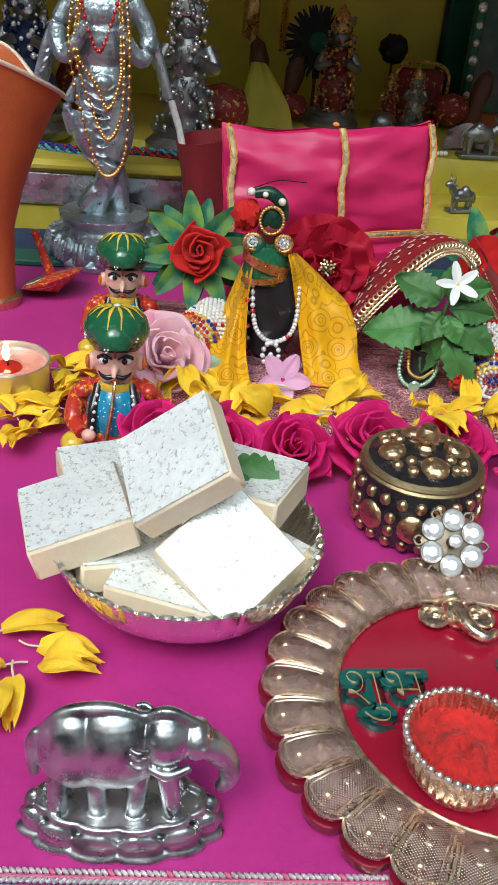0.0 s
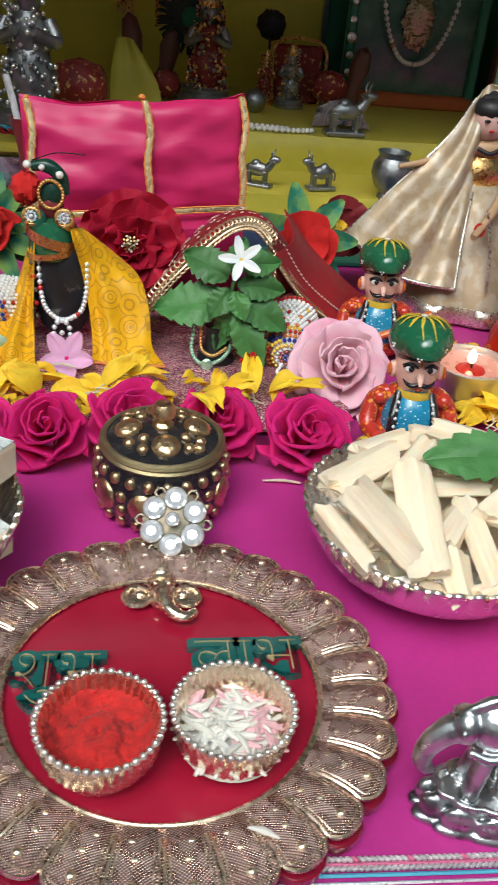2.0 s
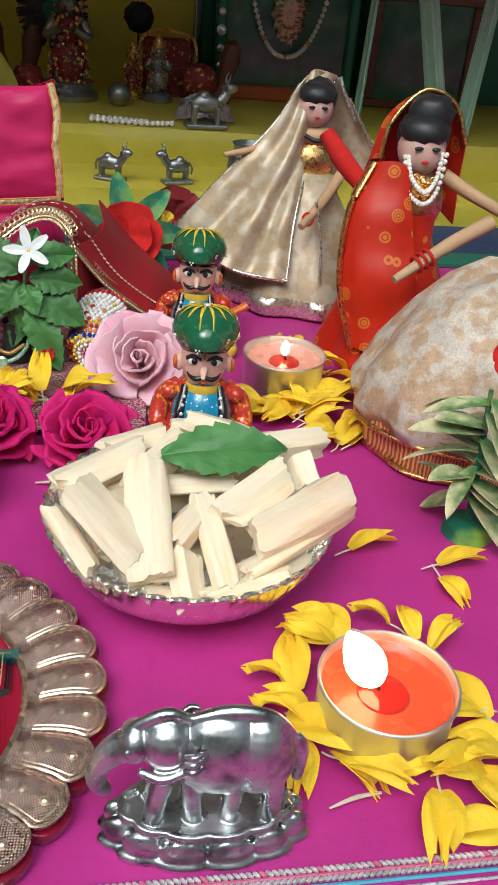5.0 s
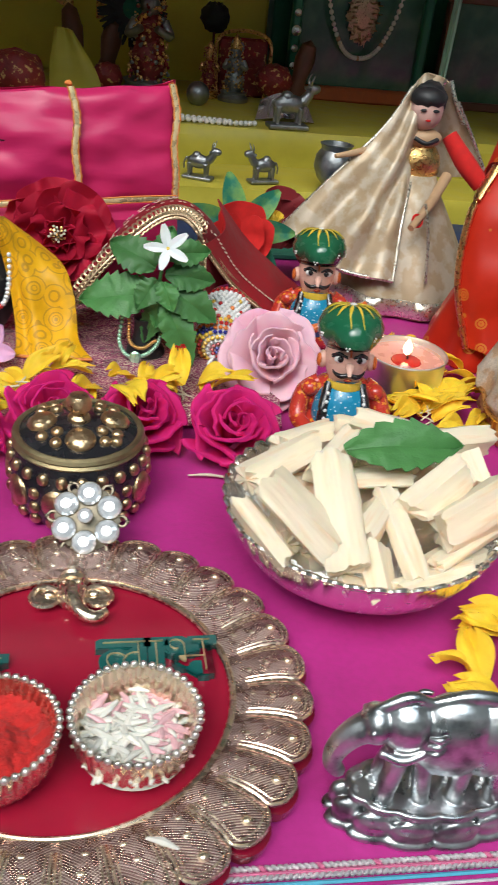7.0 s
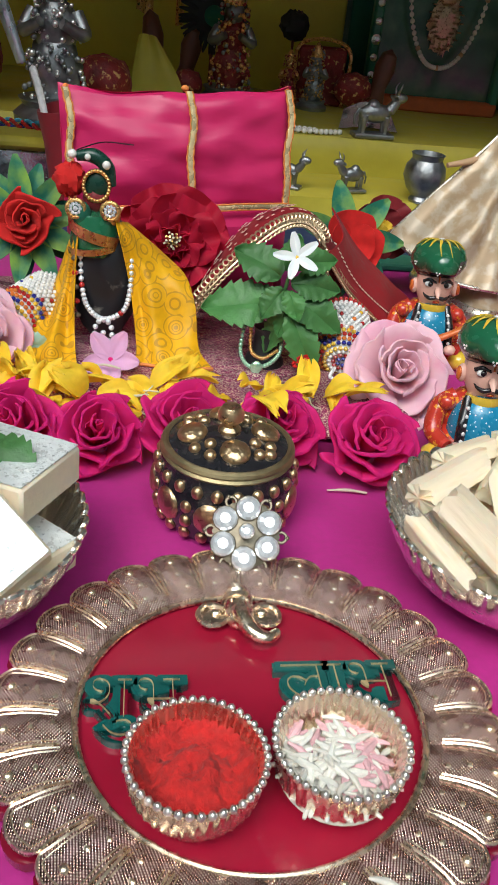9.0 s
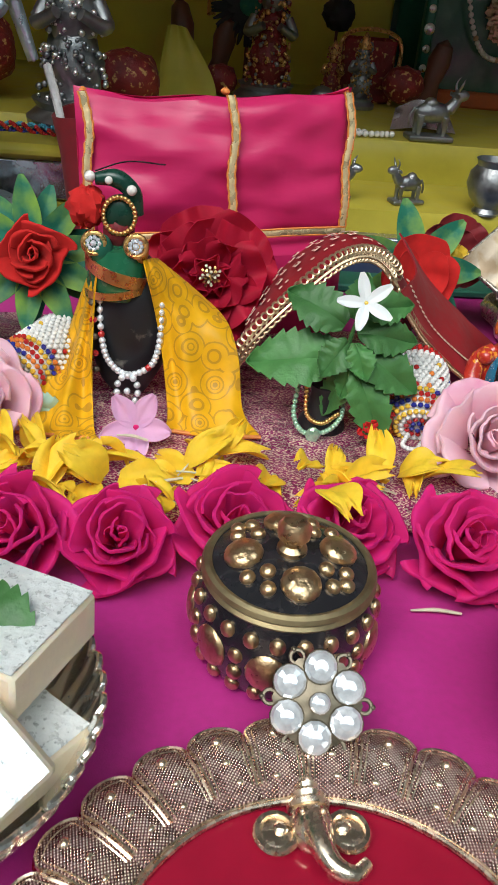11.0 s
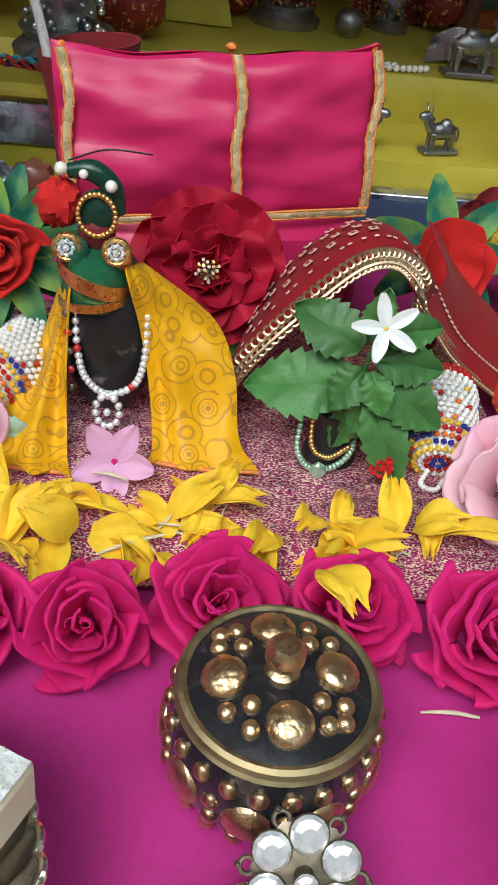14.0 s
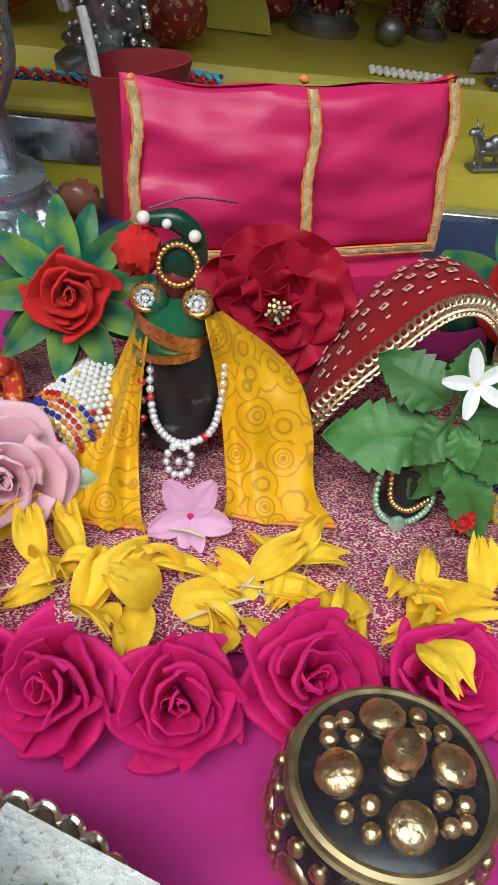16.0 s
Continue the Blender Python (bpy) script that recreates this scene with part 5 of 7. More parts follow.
# ---- musicians ----
def musician(kind):
    """Painted wooden musician, one mesh. Slots: 0 red, 1 blue, 2 black, 3 skin, 4 orange, 5 green, 6 yellow, 7 white, 8 brass, 9 wood."""
    g = Geo()
    g.add(ball(0.0165, 0.0130, 0.0085, (0, 0.001, 0.0075), 20, 10), 0)
    for s in (-1, 1):
        g.add(ball(0.0050, 0.0055, 0.0045, (s * 0.0155, -0.0085, 0.0045), 12, 8), 6)
        g.add(tube([(s * 0.0085, 0.003, 0.0245), (s * 0.0140, 0.002, 0.0200), (s * 0.0160, -0.003, 0.0120), (s * 0.0118, -0.0105, 0.0100)], [0.0034, 0.0037, 0.0034, 0.0026], 12, 18), 0)
        g.add(ball(0.0034, 0.0036, 0.0032, (s * 0.0124, 0.0, 0.0230), 12, 8), 0)
        g.add(ball(0.0028, 0.0026, 0.0024, (s * 0.0092, -0.0138, 0.0112), 10, 7), 3)
        g.add(tube([(s * 0.0062, -0.0040, 0.0262), (s * 0.0080, -0.0102, 0.0190), (s * 0.0080, -0.0125, 0.0090)], 0.0019, 8, 14, 1.0), 2)
        for k in range(6):
            t = k / 5
            g.add(ball(0.0008, at=(s * (0.0066 + 0.0018 * t), -0.0080 - 0.0066 * math.sin(t * 1.3), 0.0250 - 0.0135 * t), nu=6, nv=4), 7)
        g.add(ball(0.0020, 0.0022, 0.0034, (s * 0.0090, 0.0, 0.0345), 10, 8), 3)
        g.add(ball(0.0010, 0.0020, 0.0026, (s * 0.0104, -0.0010, 0.0345), 8, 6), 4)
        g.add(ball(0.0024, 0.0007, 0.0014, (s * 0.0037, -0.0076, 0.0364), 9, 5), 7)
        g.add(ball(0.0012, 0.0007, 0.0012, (s * 0.0035, -0.0080, 0.0364), 9, 5), 2)
        g.add(tube([(s * 0.0012, -0.0086, 0.0374), (s * 0.0038, -0.0082, 0.0381), (s * 0.0064, -0.0064, 0.0370)], 0.0005, 6, 8), 2)
        g.add(tube([(s * 0.0010, -0.0086, 0.0370), (s * 0.0040, -0.0080, 0.0385), (s * 0.0066, -0.0060, 0.0376)], [0.0003, 0.0007, 0.0003], 6, 8), 2)
        g.add(tube([(0, -0.0094, 0.0312), (s * 0.0028, -0.0092, 0.0304), (s * 0.0050, -0.0080, 0.0312), (s * 0.0060, -0.0070, 0.0324)], [0.0008, 0.0010, 0.0006, 0.0002], 7, 10), 2)
    g.add(ball(0.0112, 0.0100, 0.0135, (0, -0.0025, 0.0150), 20, 12), 1)
    g.add(ball(0.0136, 0.0082, 0.0122, (0, 0.0035, 0.0170), 20, 12), 0)
    g.add(ring(0.0058, 0.0010, (0, -0.0016, 0.0265), 20, 6), 6)
    g.add(lathe([(0.0005, 0.0240), (0.0050, 0.0250), (0.0062, 0.0285), (0.0078, 0.0320), (0.0086, 0.0360), (0.0082, 0.0405), (0.0005, 0.0420)], 22), 3)
    g.add(ball(0.0016, 0.0020, 0.0018, (0, -0.0088, 0.0336), 9, 7), 3)
    g.add(ball(0.0016, 0.0007, 0.0006, (0, -0.0085, 0.0288), 8, 5), 0)
    g.add(tube([(0, -0.0086, 0.0375), (0, -0.0086, 0.0402)], 0.0004, 6, 5), 4)
    g.add(lathe([(0.0005, 0.0392), (0.0086, 0.0396), (0.0096, 0.0412), (0.0100, 0.0418)], 26), 2)
    g.add(lathe([(0.0005, 0.0412), (0.0100, 0.0414), (0.0122, 0.0450), (0.0124, 0.0480), (0.0108, 0.0520), (0.0070, 0.0546), (0.0005, 0.0554)], 28), 5)
    for k in range(14):
        a = 2 * math.pi * k / 14
        c, s = math.cos(a), math.sin(a)
        g.add(tube([(0.0022 * c, 0.0022 * s, 0.0556), (0.0070 * c, 0.0070 * s, 0.0549), (0.0108 * c, 0.0108 * s, 0.0522)], [0.0003, 0.0008, 0.0002], 6, 10, 0.5), 6)
        if k % 2 == 0:
            for da, dz in ((-0.05, 0.0452), (0.05, 0.0452), (0, 0.0442)):
                g.add(ball(0.00045, at=(0.0122 * math.cos(a + da), 0.0122 * math.sin(a + da), dz), nu=5, nv=4), 7)
    g.add(ball(0.0014, 0.0014, 0.0006, (0, 0, 0.0556), 8, 5), 7)
    if kind == "pipe":
        g.add(tube([(0, -0.0102, 0.0290), (-0.0012, -0.0140, 0.0190), (-0.0030, -0.0170, 0.0080)], [0.0005, 0.0008, 0.0010], 8, 14), 8)
        g.add(ball(0.0034, 0.0034, 0.0032, (-0.0034, -0.0180, 0.0042), 12, 8), 8)
    elif kind == "drum":
        g.add(lathe([(0.0005, 0), (0.0045, 0), (0.0055, 0.004), (0.0055, 0.008), (0.0045, 0.012), (0.0005, 0.012)], 18), 9, pose(-0.004, -0.0165, 0.0065, 0, 90, 15))
    elif kind == "fiddle":
        g.add(tube([(-0.004, -0.0125, 0.012), (0.008, -0.0140, 0.0190), (0.0230, -0.0120, 0.0280)], [0.0045, 0.0022, 0.0030], 10, 16, 0.6), 4)
    else:
        g.add(tube([(-0.012, -0.0140, 0.0120), (0.012, -0.0140, 0.0130)], 0.0014, 8, 8), 9)
    lean = Matrix.Translation((0, 0, 0.026)) @ pose(0, 0, 0, -13) @ Matrix.Translation((0, 0, -0.026))
    g.v = [tuple(lean @ Vector(p)) if p[2] > 0.0272 and abs(p[0]) < 0.0128 and p[1] > -0.0105 else p for p in g.v]
    return g


paints = [RED_PAINT, BLUE_PAINT, BLACK_PAINT, SKIN_PAINT, ORANGE_PAINT, TURBAN, YELLOW_PAINT, WHITE_PAINT, BRASS, WOOD]
for kind, at, rz, label in (("pipe", (-0.0385, 0.2960, 0), 4, "painted wooden musician doll in a green turban holding a pipe"), ("flute", (-0.0465, 0.3820, 0.0), 5, "painted wooden musician doll in a green turban and red coat"),
                            ("drum", (0.1655, 0.3000, 0), -3, "painted wooden musician doll in a green turban with a drum"), ("fiddle", (0.1660, 0.3890, 0), -4, "painted wooden musician doll in a green turban with a fiddle")):
    solid("musician_doll", musician(kind), paints, label, "doll", at, rz=rz, group="painted musicians", sharp=60)



# ---- brocade mat and the small shrine on it ----
def mat_top(u, v):
    x, y = -0.040 + 0.185 * u, 0.300 + 0.135 * v
    edge = min(1.0, v * 9)
    return x, y + 0.05 * (x - 0.05), 0.0028 + 0.0042 * edge + 0.0007 * noise.noise(Vector((x * 60, y * 60, 0)))


solid("brocade_mat", geo(sheet(mat_top, 60, 40, 0.0012)), BROCADE, "magenta and gold brocade mat lying on the cloth", "mat")

stone = Geo().add(ball(0.0140, 0.0115, 0.0275, (0, 0, 0.0270), 26, 18, 0.05, 2.0))
solid("black_stone", stone, STONE, "upright smooth black stone dressed as a deity on the mat", "stone", (0.0215, 0.3715, 0.0062))
wrap = thing("crown_wrap", "green and gold wrapped head dress with red pompom on the stone", "head dress", (0.0175, 0.3690, 0.0530))
part("green_wrap", geo(lathe([(0.0005, -0.0085), (0.0088, -0.0080), (0.0100, -0.0040), (0.0098, 0.0040), (0.0080, 0.0085), (0.0005, 0.0095)], 30, lambda a, r, z: (r * (1 + 0.05 * math.sin(3 * a + 300 * z)), z))), TURBAN, wrap, "green satin")
for z0, drop_z, wide in ((0.0010, 0.0042, 0.0046), (-0.0052, -0.0020, 0.0026)):
    def band(u, v):
        a = radians(-165 + 150 * u)
        return 0.0107 * math.cos(a), 0.0107 * math.sin(a), z0 - drop_z * (u - 0.5) * 2 + wide * (v - 0.5)

    part("gold_band", geo(sheet(band, 26, 5, 0.0005)), GOLD, wrap, "copper gold band")
part("green_knot", geo(ball(0.0038, 0.0034, 0.0050, (-0.0050, -0.0050, 0.0085), 12, 9)), LEAF_DARK, wrap)
part("gold_knot", geo(ball(0.0030, 0.0030, 0.0040, (0.0072, -0.0035, 0.0080), 12, 9)), GOLD, wrap)
part("red_face", geo(ball(0.0052, 0.0045, 0.0055, (0, 0, 0.0135), 14, 9, 0.2, 4)), DARK_RED, wrap)
crest = Geo().add(tube([(-0.0075, 0, 0.0295), (-0.0010, 0, 0.0300), (0.0042, 0, 0.0260), (0.0058, 0, 0.0190)], [0.0020, 0.0030, 0.0028, 0.0022], 10, 20))
crest.add(ball(0.0058, 0.0032, 0.0060, (0.0005, -0.001, 0.0195), 16, 10))
part("turban_crest", crest, CREST, wrap, "dark green satin crest")
gold_bead = geo(ball(0.0009, nu=7, nv=5)).mesh("bead", GOLD)
for k in range(26):
    a = 2 * math.pi * k / 26
    part("bead", gold_bead, None, wrap, "", pose(0.0005 + 0.0050 * math.cos(a), -0.0040, 0.0195 + 0.0058 * math.sin(a)))
for c, r in (((-0.0090, -0.002, 0.0305), 0.0018), ((0.0042, -0.003, 0.0275), 0.0017), ((-0.003, -0.003, 0.0300), 0.0013)):
    part("pearl", geo(ball(r, at=c, nu=10, nv=7)), PEARL, wrap)
part("pompom", geo(ball(0.0062, 0.0055, 0.0064, (-0.0100, 0, 0.0205), 24, 14, 0.35, 9)), RED_FELT, wrap, "fluffy red pompom")
part("wire", geo(tube([(-0.008, 0.003, 0.031), (0.002, 0.004, 0.0345), (0.014, 0.004, 0.0345)], 0.00025, 5, 14)), BLACK_PAINT, wrap)
for s, x in ((-1, 0.0104), (1, 0.0238)):
    er = thing("gem_earring", "gold ring earring set with clear crystals", "earring", (x, 0.3620, 0.0640), rx=80, group="earrings")
    part("hoop", geo(ring(0.0034, 0.0008, nu=26, nv=7)), GOLD, er)
    tiny = geo(ball(0.0008, nu=6, nv=4)).mesh("crystal", GEM)
    for k in range(9):
        a = 2 * math.pi * k / 9
        part("crystal", tiny, None, er, "", pose(0.0019 * math.cos(a), 0.0019 * math.sin(a), 0.0006))
    part("crystal", geo(ball(0.0011, nu=8, nv=5)), GEM, er, "", pose(0, 0, 0.0008))


def bead_string(name, label, pts, r, n, mats, category="necklace", drop=()):
    t = thing(name, label, category, pts[len(pts) // 2])
    o = Vector(pts[len(pts) // 2])
    meshes = [geo(ball(r, nu=9, nv=6)).mesh("bead", a) for a in mats]
    part("string", geo(tube([Vector(p) - o for p in pts], r * 0.3, 5, 40)), mats[0], t)
    for k, c in enumerate(spline(pts, n)):
        part("bead", meshes[(k * 7 // 5) % len(mats) if len(mats) > 1 and k % 5 == 0 else 0], None, t, "", Matrix.Translation(c - o))
    for c in drop:
        part("bead", meshes[-1], None, t, "", Matrix.Translation(Vector(c) - o))
    return t


drop = [(0.0225 + 0.0036 * math.sin(2 * math.pi * k / 11), 0.3565, 0.0150 + 0.0056 * math.cos(2 * math.pi * k / 11)) for k in range(11)] + [(0.0225, 0.3560, 0.0150)]
bead_string("crystal_necklace", "clear crystal necklace with pendant hung on the black stone", [(0.0120, 0.3640, 0.0470), (0.0132, 0.3605, 0.0330), (0.0160, 0.3585, 0.0245), (0.0225, 0.3575, 0.0205), (0.0300, 0.3585, 0.0240), (0.0325, 0.3605, 0.0320), (0.0325, 0.3640, 0.0440)], 0.00125, 32, [GEM, GEM_RED, GEM], drop=drop)
for k in range(5):
    solid("gem_charm", geo(ball(0.0014, 0.0012, 0.0012, nu=7, nv=5)), GEM_RED if k % 2 else FILIGREE, "small red and dark bead charm on the necklace edge", "bead", (0.0100 + 0.0004 * k, 0.3615 - 0.0006 * k, 0.0440 - 0.0058 * k), group="necklace charms", sharp=10)
shawl = thing("yellow_shawl", "yellow silk shawl with gold print draped round the stone", "shawl", (0.0215, 0.36, 0.007))
o = Vector((0.0215, 0.36, 0.007))


def shifted(rows):
    return [[tuple(Vector(p) - o) for p in r] for r in rows]


left = [[(0.0100, 0.372, 0.0575), (0.0112, 0.368, 0.0578), (0.0118, 0.365, 0.0575)], [(0.0030, 0.372, 0.0380), (0.0065, 0.364, 0.0370), (0.0105, 0.361, 0.0375)],
        [(-0.0040, 0.366, 0.0190), (0.0030, 0.357, 0.0190), (0.0110, 0.3555, 0.0190)], [(-0.0090, 0.346, 0.0095), (0.0020, 0.342, 0.0100), (0.0135, 0.342, 0.0092)], [(-0.0110, 0.3350, 0.0084), (0.0040, 0.3340, 0.0088), (0.0158, 0.3345, 0.0084)]]
right = [[(0.0262, 0.365, 0.0580), (0.0280, 0.368, 0.0575), (0.0300, 0.373, 0.0560)], [(0.0310, 0.360, 0.0420), (0.0390, 0.364, 0.0410), (0.0510, 0.374, 0.0400)],
         [(0.0345, 0.357, 0.0250), (0.0440, 0.357, 0.0260), (0.0590, 0.362, 0.0290)], [(0.0370, 0.349, 0.0110), (0.0480, 0.347, 0.0120), (0.0620, 0.350, 0.0140)], [(0.0360, 0.343, 0.0085), (0.0500, 0.341, 0.0088), (0.0685, 0.3415, 0.0092)]]
for rows, sd in ((left, 0.0), (right, 2.0)):
    part("panel", geo(drape(shifted(rows), 34, 44, 0.0020, 2.2, 0.0006, sd, 0.0050)), YELLOW_SILK, shawl)
    part("hem", geo(tube(shifted([rows[-1]])[0], 0.0007, 6, 20)), ORANGE_EDGE, shawl, "orange stitched hem")

# ---- pink satin throne ----
sofa = thing("satin_throne", "toy throne of bright pink satin with gold and orange trim", "throne", (0.0515, 0.4360, 0.0), ry=-2.5, rz=13)


def pad(w, h, d, nu=30, nv=22):
    def puff(u, v, s):
        x, z = (u - 0.5) * w, v * h
        b = (math.sin(math.pi * u) * math.sin(math.pi * v)) ** 0.35
        half = 0.88 + 0.12 * abs(math.sin(math.pi * 2 * u)) ** 0.5
        wr = 0.0034 * noise.noise(Vector((x * 26 + z * 20, z * 75, s))) + 0.0010 * noise.noise(Vector((x * 90, z * 160, s)))
        rise = 0.0030 * (2 * abs(u - 0.5)) ** 5 * v - 0.0005 * math.sin(math.pi * u) * v + 0.0005 * math.sin(19 * u) * v
        return x, s * (d / 2) * b * half + wr, z + rise

    g = Geo()
    for s in (-1, 1):
        v = [puff(i / (nu - 1), j / (nv - 1), s) for j in range(nv) for i in range(nu)]
        g.add((v, grid_faces(nu, nv)))
    return g


TILT_BACK = pose(0, 0, 0.0465, -9)
part("backrest", pad(0.1065, 0.0520, 0.021, 44, 30), SATIN, sofa, "puffed pink satin backrest", TILT_BACK)
part("backrest_core", geo(box(0.0980, 0.004, 0.0440, 0.0015, (0, 0, 0.001))), SATIN, sofa, "", TILT_BACK)
part("seat", geo(box(0.104, 0.030, 0.0465, 0.006, (0, 0.004, 0))), SATIN, sofa, "pink satin seat")


def trim_strip(pts, name="trim", half=0.0014):
    vert = abs(pts[0][2] - pts[-1][2]) > 0.03
    q = spline(pts, 40)

    def fn(u, v):
        c = q[round(v * 39)]
        w = (u - 0.5) * 2 * half
        return c.x + (w if vert else 0), c.y - 0.0005 * math.sin(math.pi * u), c.z + (0 if vert else w) + 0.0003 * math.sin(v * 60)

    g = geo((sheet(fn, 5, 40, 0.0006), 0))
    for sx in (-half, half):
        g.add(tube([(p.x + (sx if vert else 0) + 0.0002 * math.sin(k * 1.9), p.y - 0.0002, p.z + (0 if vert else sx)) for k, p in enumerate(q)], 0.00045, 6, 80), 1)
    part(name, g, [TRIM_GOLD, ORANGE_EDGE], sofa, "gold ribbon with orange stitched edges")


def back_y(z):
    return 0.0 + (z - 0.0465) * 0.158


for x, bow in ((-0.0506, 0.0012), (0.0030, 0.0), (0.0510, -0.001)):
    off = 0.0112 if abs(x) < 0.01 else 0.0046
    trim_strip([(x + 0.0006 * k * (k % 2), back_y(z) - off - (0.001 if 0 < k < 4 else 0), z) for k, z in enumerate((0.0490, 0.0605, 0.073, 0.087, 0.0998))])
trim_strip([(-0.0510 + 0.0255 * k, -0.0075 - 0.0025 * (0 < k < 4), 0.0490 + 0.0008 * (k % 2)) for k in range(5)])
for x in (-0.0500, 0.0035, 0.0520):
    part("thread_tuft", geo(ball(0.0018, 0.0014, 0.0014, (x, 0.0085, 0.0990), 8, 6, 0.4, 6)), ORANGE_EDGE, sofa)

# ---- red bandhani cloth ----
front = [(0.0550, 0.3635, 0.0180), (0.0640, 0.3650, 0.0330), (0.0780, 0.3700, 0.0480), (0.0930, 0.3780, 0.0590), (0.1040, 0.3800, 0.0605), (0.1115, 0.3760, 0.0540), (0.1135, 0.3720, 0.0400), (0.1130, 0.3700, 0.0250)]
back = [(0.0570, 0.3900, 0.0120), (0.0660, 0.4050, 0.0270), (0.0760, 0.4150, 0.0420), (0.0900, 0.4220, 0.0520), (0.1050, 0.4240, 0.0540), (0.1180, 0.4180, 0.0470), (0.1260, 0.4080, 0.0360), (0.1260, 0.4000, 0.0240)]
mid = [tuple((Vector(a) + Vector(b)) / 2 + Vector((0, 0, 0.003))) for a, b in zip(front, back)]
chunri = thing("red_tie_dye_cloth", "red tie dyed cloth with gold lace edge arched over the shrine", "cloth", (0.0900, 0.3900, 0.0062))
o = Vector((0.0900, 0.3900, 0.0062))
part("hood", geo(drape(shifted([front, mid, back]), 48, 16, 0.0004, 5, 0.0006, 1.0, 0.002)), CHUNRI, chunri)
tail = [[(0.1130, 0.3760, 0.0500), (0.1230, 0.4000, 0.0500), (0.1200, 0.4250, 0.0560)], [(0.1260, 0.3800, 0.0330), (0.1340, 0.4000, 0.0340), (0.1380, 0.4250, 0.0360)],
        [(0.1400, 0.3860, 0.0200), (0.1480, 0.4020, 0.0220), (0.1530, 0.4240, 0.0240)], [(0.1540, 0.3920, 0.0090), (0.1610, 0.4060, 0.0130), (0.1680, 0.4220, 0.0130)]]
part("tail", geo(drape(shifted(tail), 18, 30, 0.0010, 1.5, 0.0006, 0.5, 0.003)), CHUNRI, chunri)


def lace_on(pts, n, up):
    g = Geo()
    q = spline(shifted([pts])[0], n)
    for k in range(n - 1):
        d = (q[k + 1] - q[k]).normalized()
        side = Vector(up)
        side = (side - d * side.dot(d)).normalized()
        nrm = d.cross(side)
        for lane, r in ((0.0, 0.0016), (0.0030, 0.0013)):
            c = q[k] + side * lane - nrm * 0.0004
            g.add(ring(r, 0.00046, nu=10, nv=5), 0, Matrix.Translation(c) @ Matrix((d, side, nrm)).transposed().to_4x4())
    g.add(tube(q, 0.0006, 5, n * 2), 0)
    return g


part("lace", lace_on(front, 60, (-0.3, 0.5, 0.8)), LACE_GOLD, chunri, "looped gold lace edge")
part("lace", lace_on([t[0] for t in tail], 34, (0.2, 0.9, 0.3)), LACE_GOLD, chunri, "looped gold lace edge")
dot = geo(box(0.0030, 0.0030, 0.00025, 0.0001)).add(box(0.0012, 0.0012, 0.0003, 0.0001, (0, 0, 0.0001)), 1).mesh("dot", [TRIM_WHITE, CHUNRI])
dash = geo(box(0.0016, 0.0010, 0.00025, 0.0001)).mesh("dash", TRIM_WHITE)
hood = shifted([front, mid, back])


def hood_point(u, v):
    r = [spline(e, 49)[round(u * 48)] for e in hood]
    return spline(r, 21)[round(v * 20)]


def hood_mark(u, v, me, name):
    c, du, dv = hood_point(u, v), hood_point(min(1, u + 0.05), v) - hood_point(max(0, u - 0.05), v), hood_point(u, min(1, v + 0.1)) - hood_point(u, max(0, v - 0.1))
    x = du.normalized()
    z = du.cross(dv).normalized()
    if z.z < 0:
        z = -z
    part(name, me, None, chunri, "", Matrix.Translation(c + z * 0.0012) @ Matrix((x, z.cross(x), z)).transposed().to_4x4())


for k in range(22):
    hood_mark(0.10 + 0.036 * k, 0.34, dash, "dash")
for j in range(4):
    for k in range(7):
        hood_mark(0.12 + 0.062 * k + 0.031 * (j % 2), 0.52 + 0.13 * j, dot, "dot")
tq = [spline(e, 9) for e in shifted(tail)]
line1 = spline([r[2] for r in tq], 26)
for c in line1:
    part("dash", dash, None, chunri, "", Matrix.Translation(c + Vector((-0.0008, -0.001, 0.0016))) @ pose(0, 0, 0, 30, 35, 20))

# ---- basil shrine ----
idol = Geo().add(lathe([(0.001, 0), (0.0085, 0), (0.0080, 0.003), (0.0058, 0.0062), (0.0050, 0.0140), (0.0056, 0.0170), (0.001, 0.0180)], 20))
solid("small_pot", idol, STONE, "small dark metal pot holding the basil sprig", "pot", (0.0900, 0.3560, 0.0066))
bead_string("green_gem_necklace", "pale green crystal necklace hung round the small pot", [(0.0800, 0.3530, 0.0240), (0.0792, 0.3480, 0.0150), (0.0830, 0.3455, 0.0100), (0.0900, 0.3450, 0.0110), (0.0950, 0.3480, 0.0150), (0.0960, 0.3530, 0.0200)], 0.0010, 30, [GEM_GREEN])
bead_string("gold_gem_necklace", "gold and clear crystal chain hung round the small pot", [(0.0828, 0.3520, 0.0240), (0.0835, 0.3475, 0.0160), (0.0885, 0.3462, 0.0135), (0.0940, 0.3480, 0.0165)], 0.0009, 20, [GOLD])
solid("gem_pendant", geo(ball(0.0026, 0.0014, 0.0030, nu=8, nv=6)), GEM_GREEN, "pale green crystal pendant cluster at the pot", "pendant", (0.0860, 0.3440, 0.0100), sharp=8)
sprig = thing("basil_sprig", "fresh green basil sprig standing in the small pot", "plant", (0.0930, 0.3560, 0.0240))
part("stem", geo(tube([(0, 0, -0.006), (0.001, -0.002, 0.010), (0.003, -0.004, 0.026)], [0.0012, 0.0010, 0.0006], 7, 14)), LEAF, sprig)
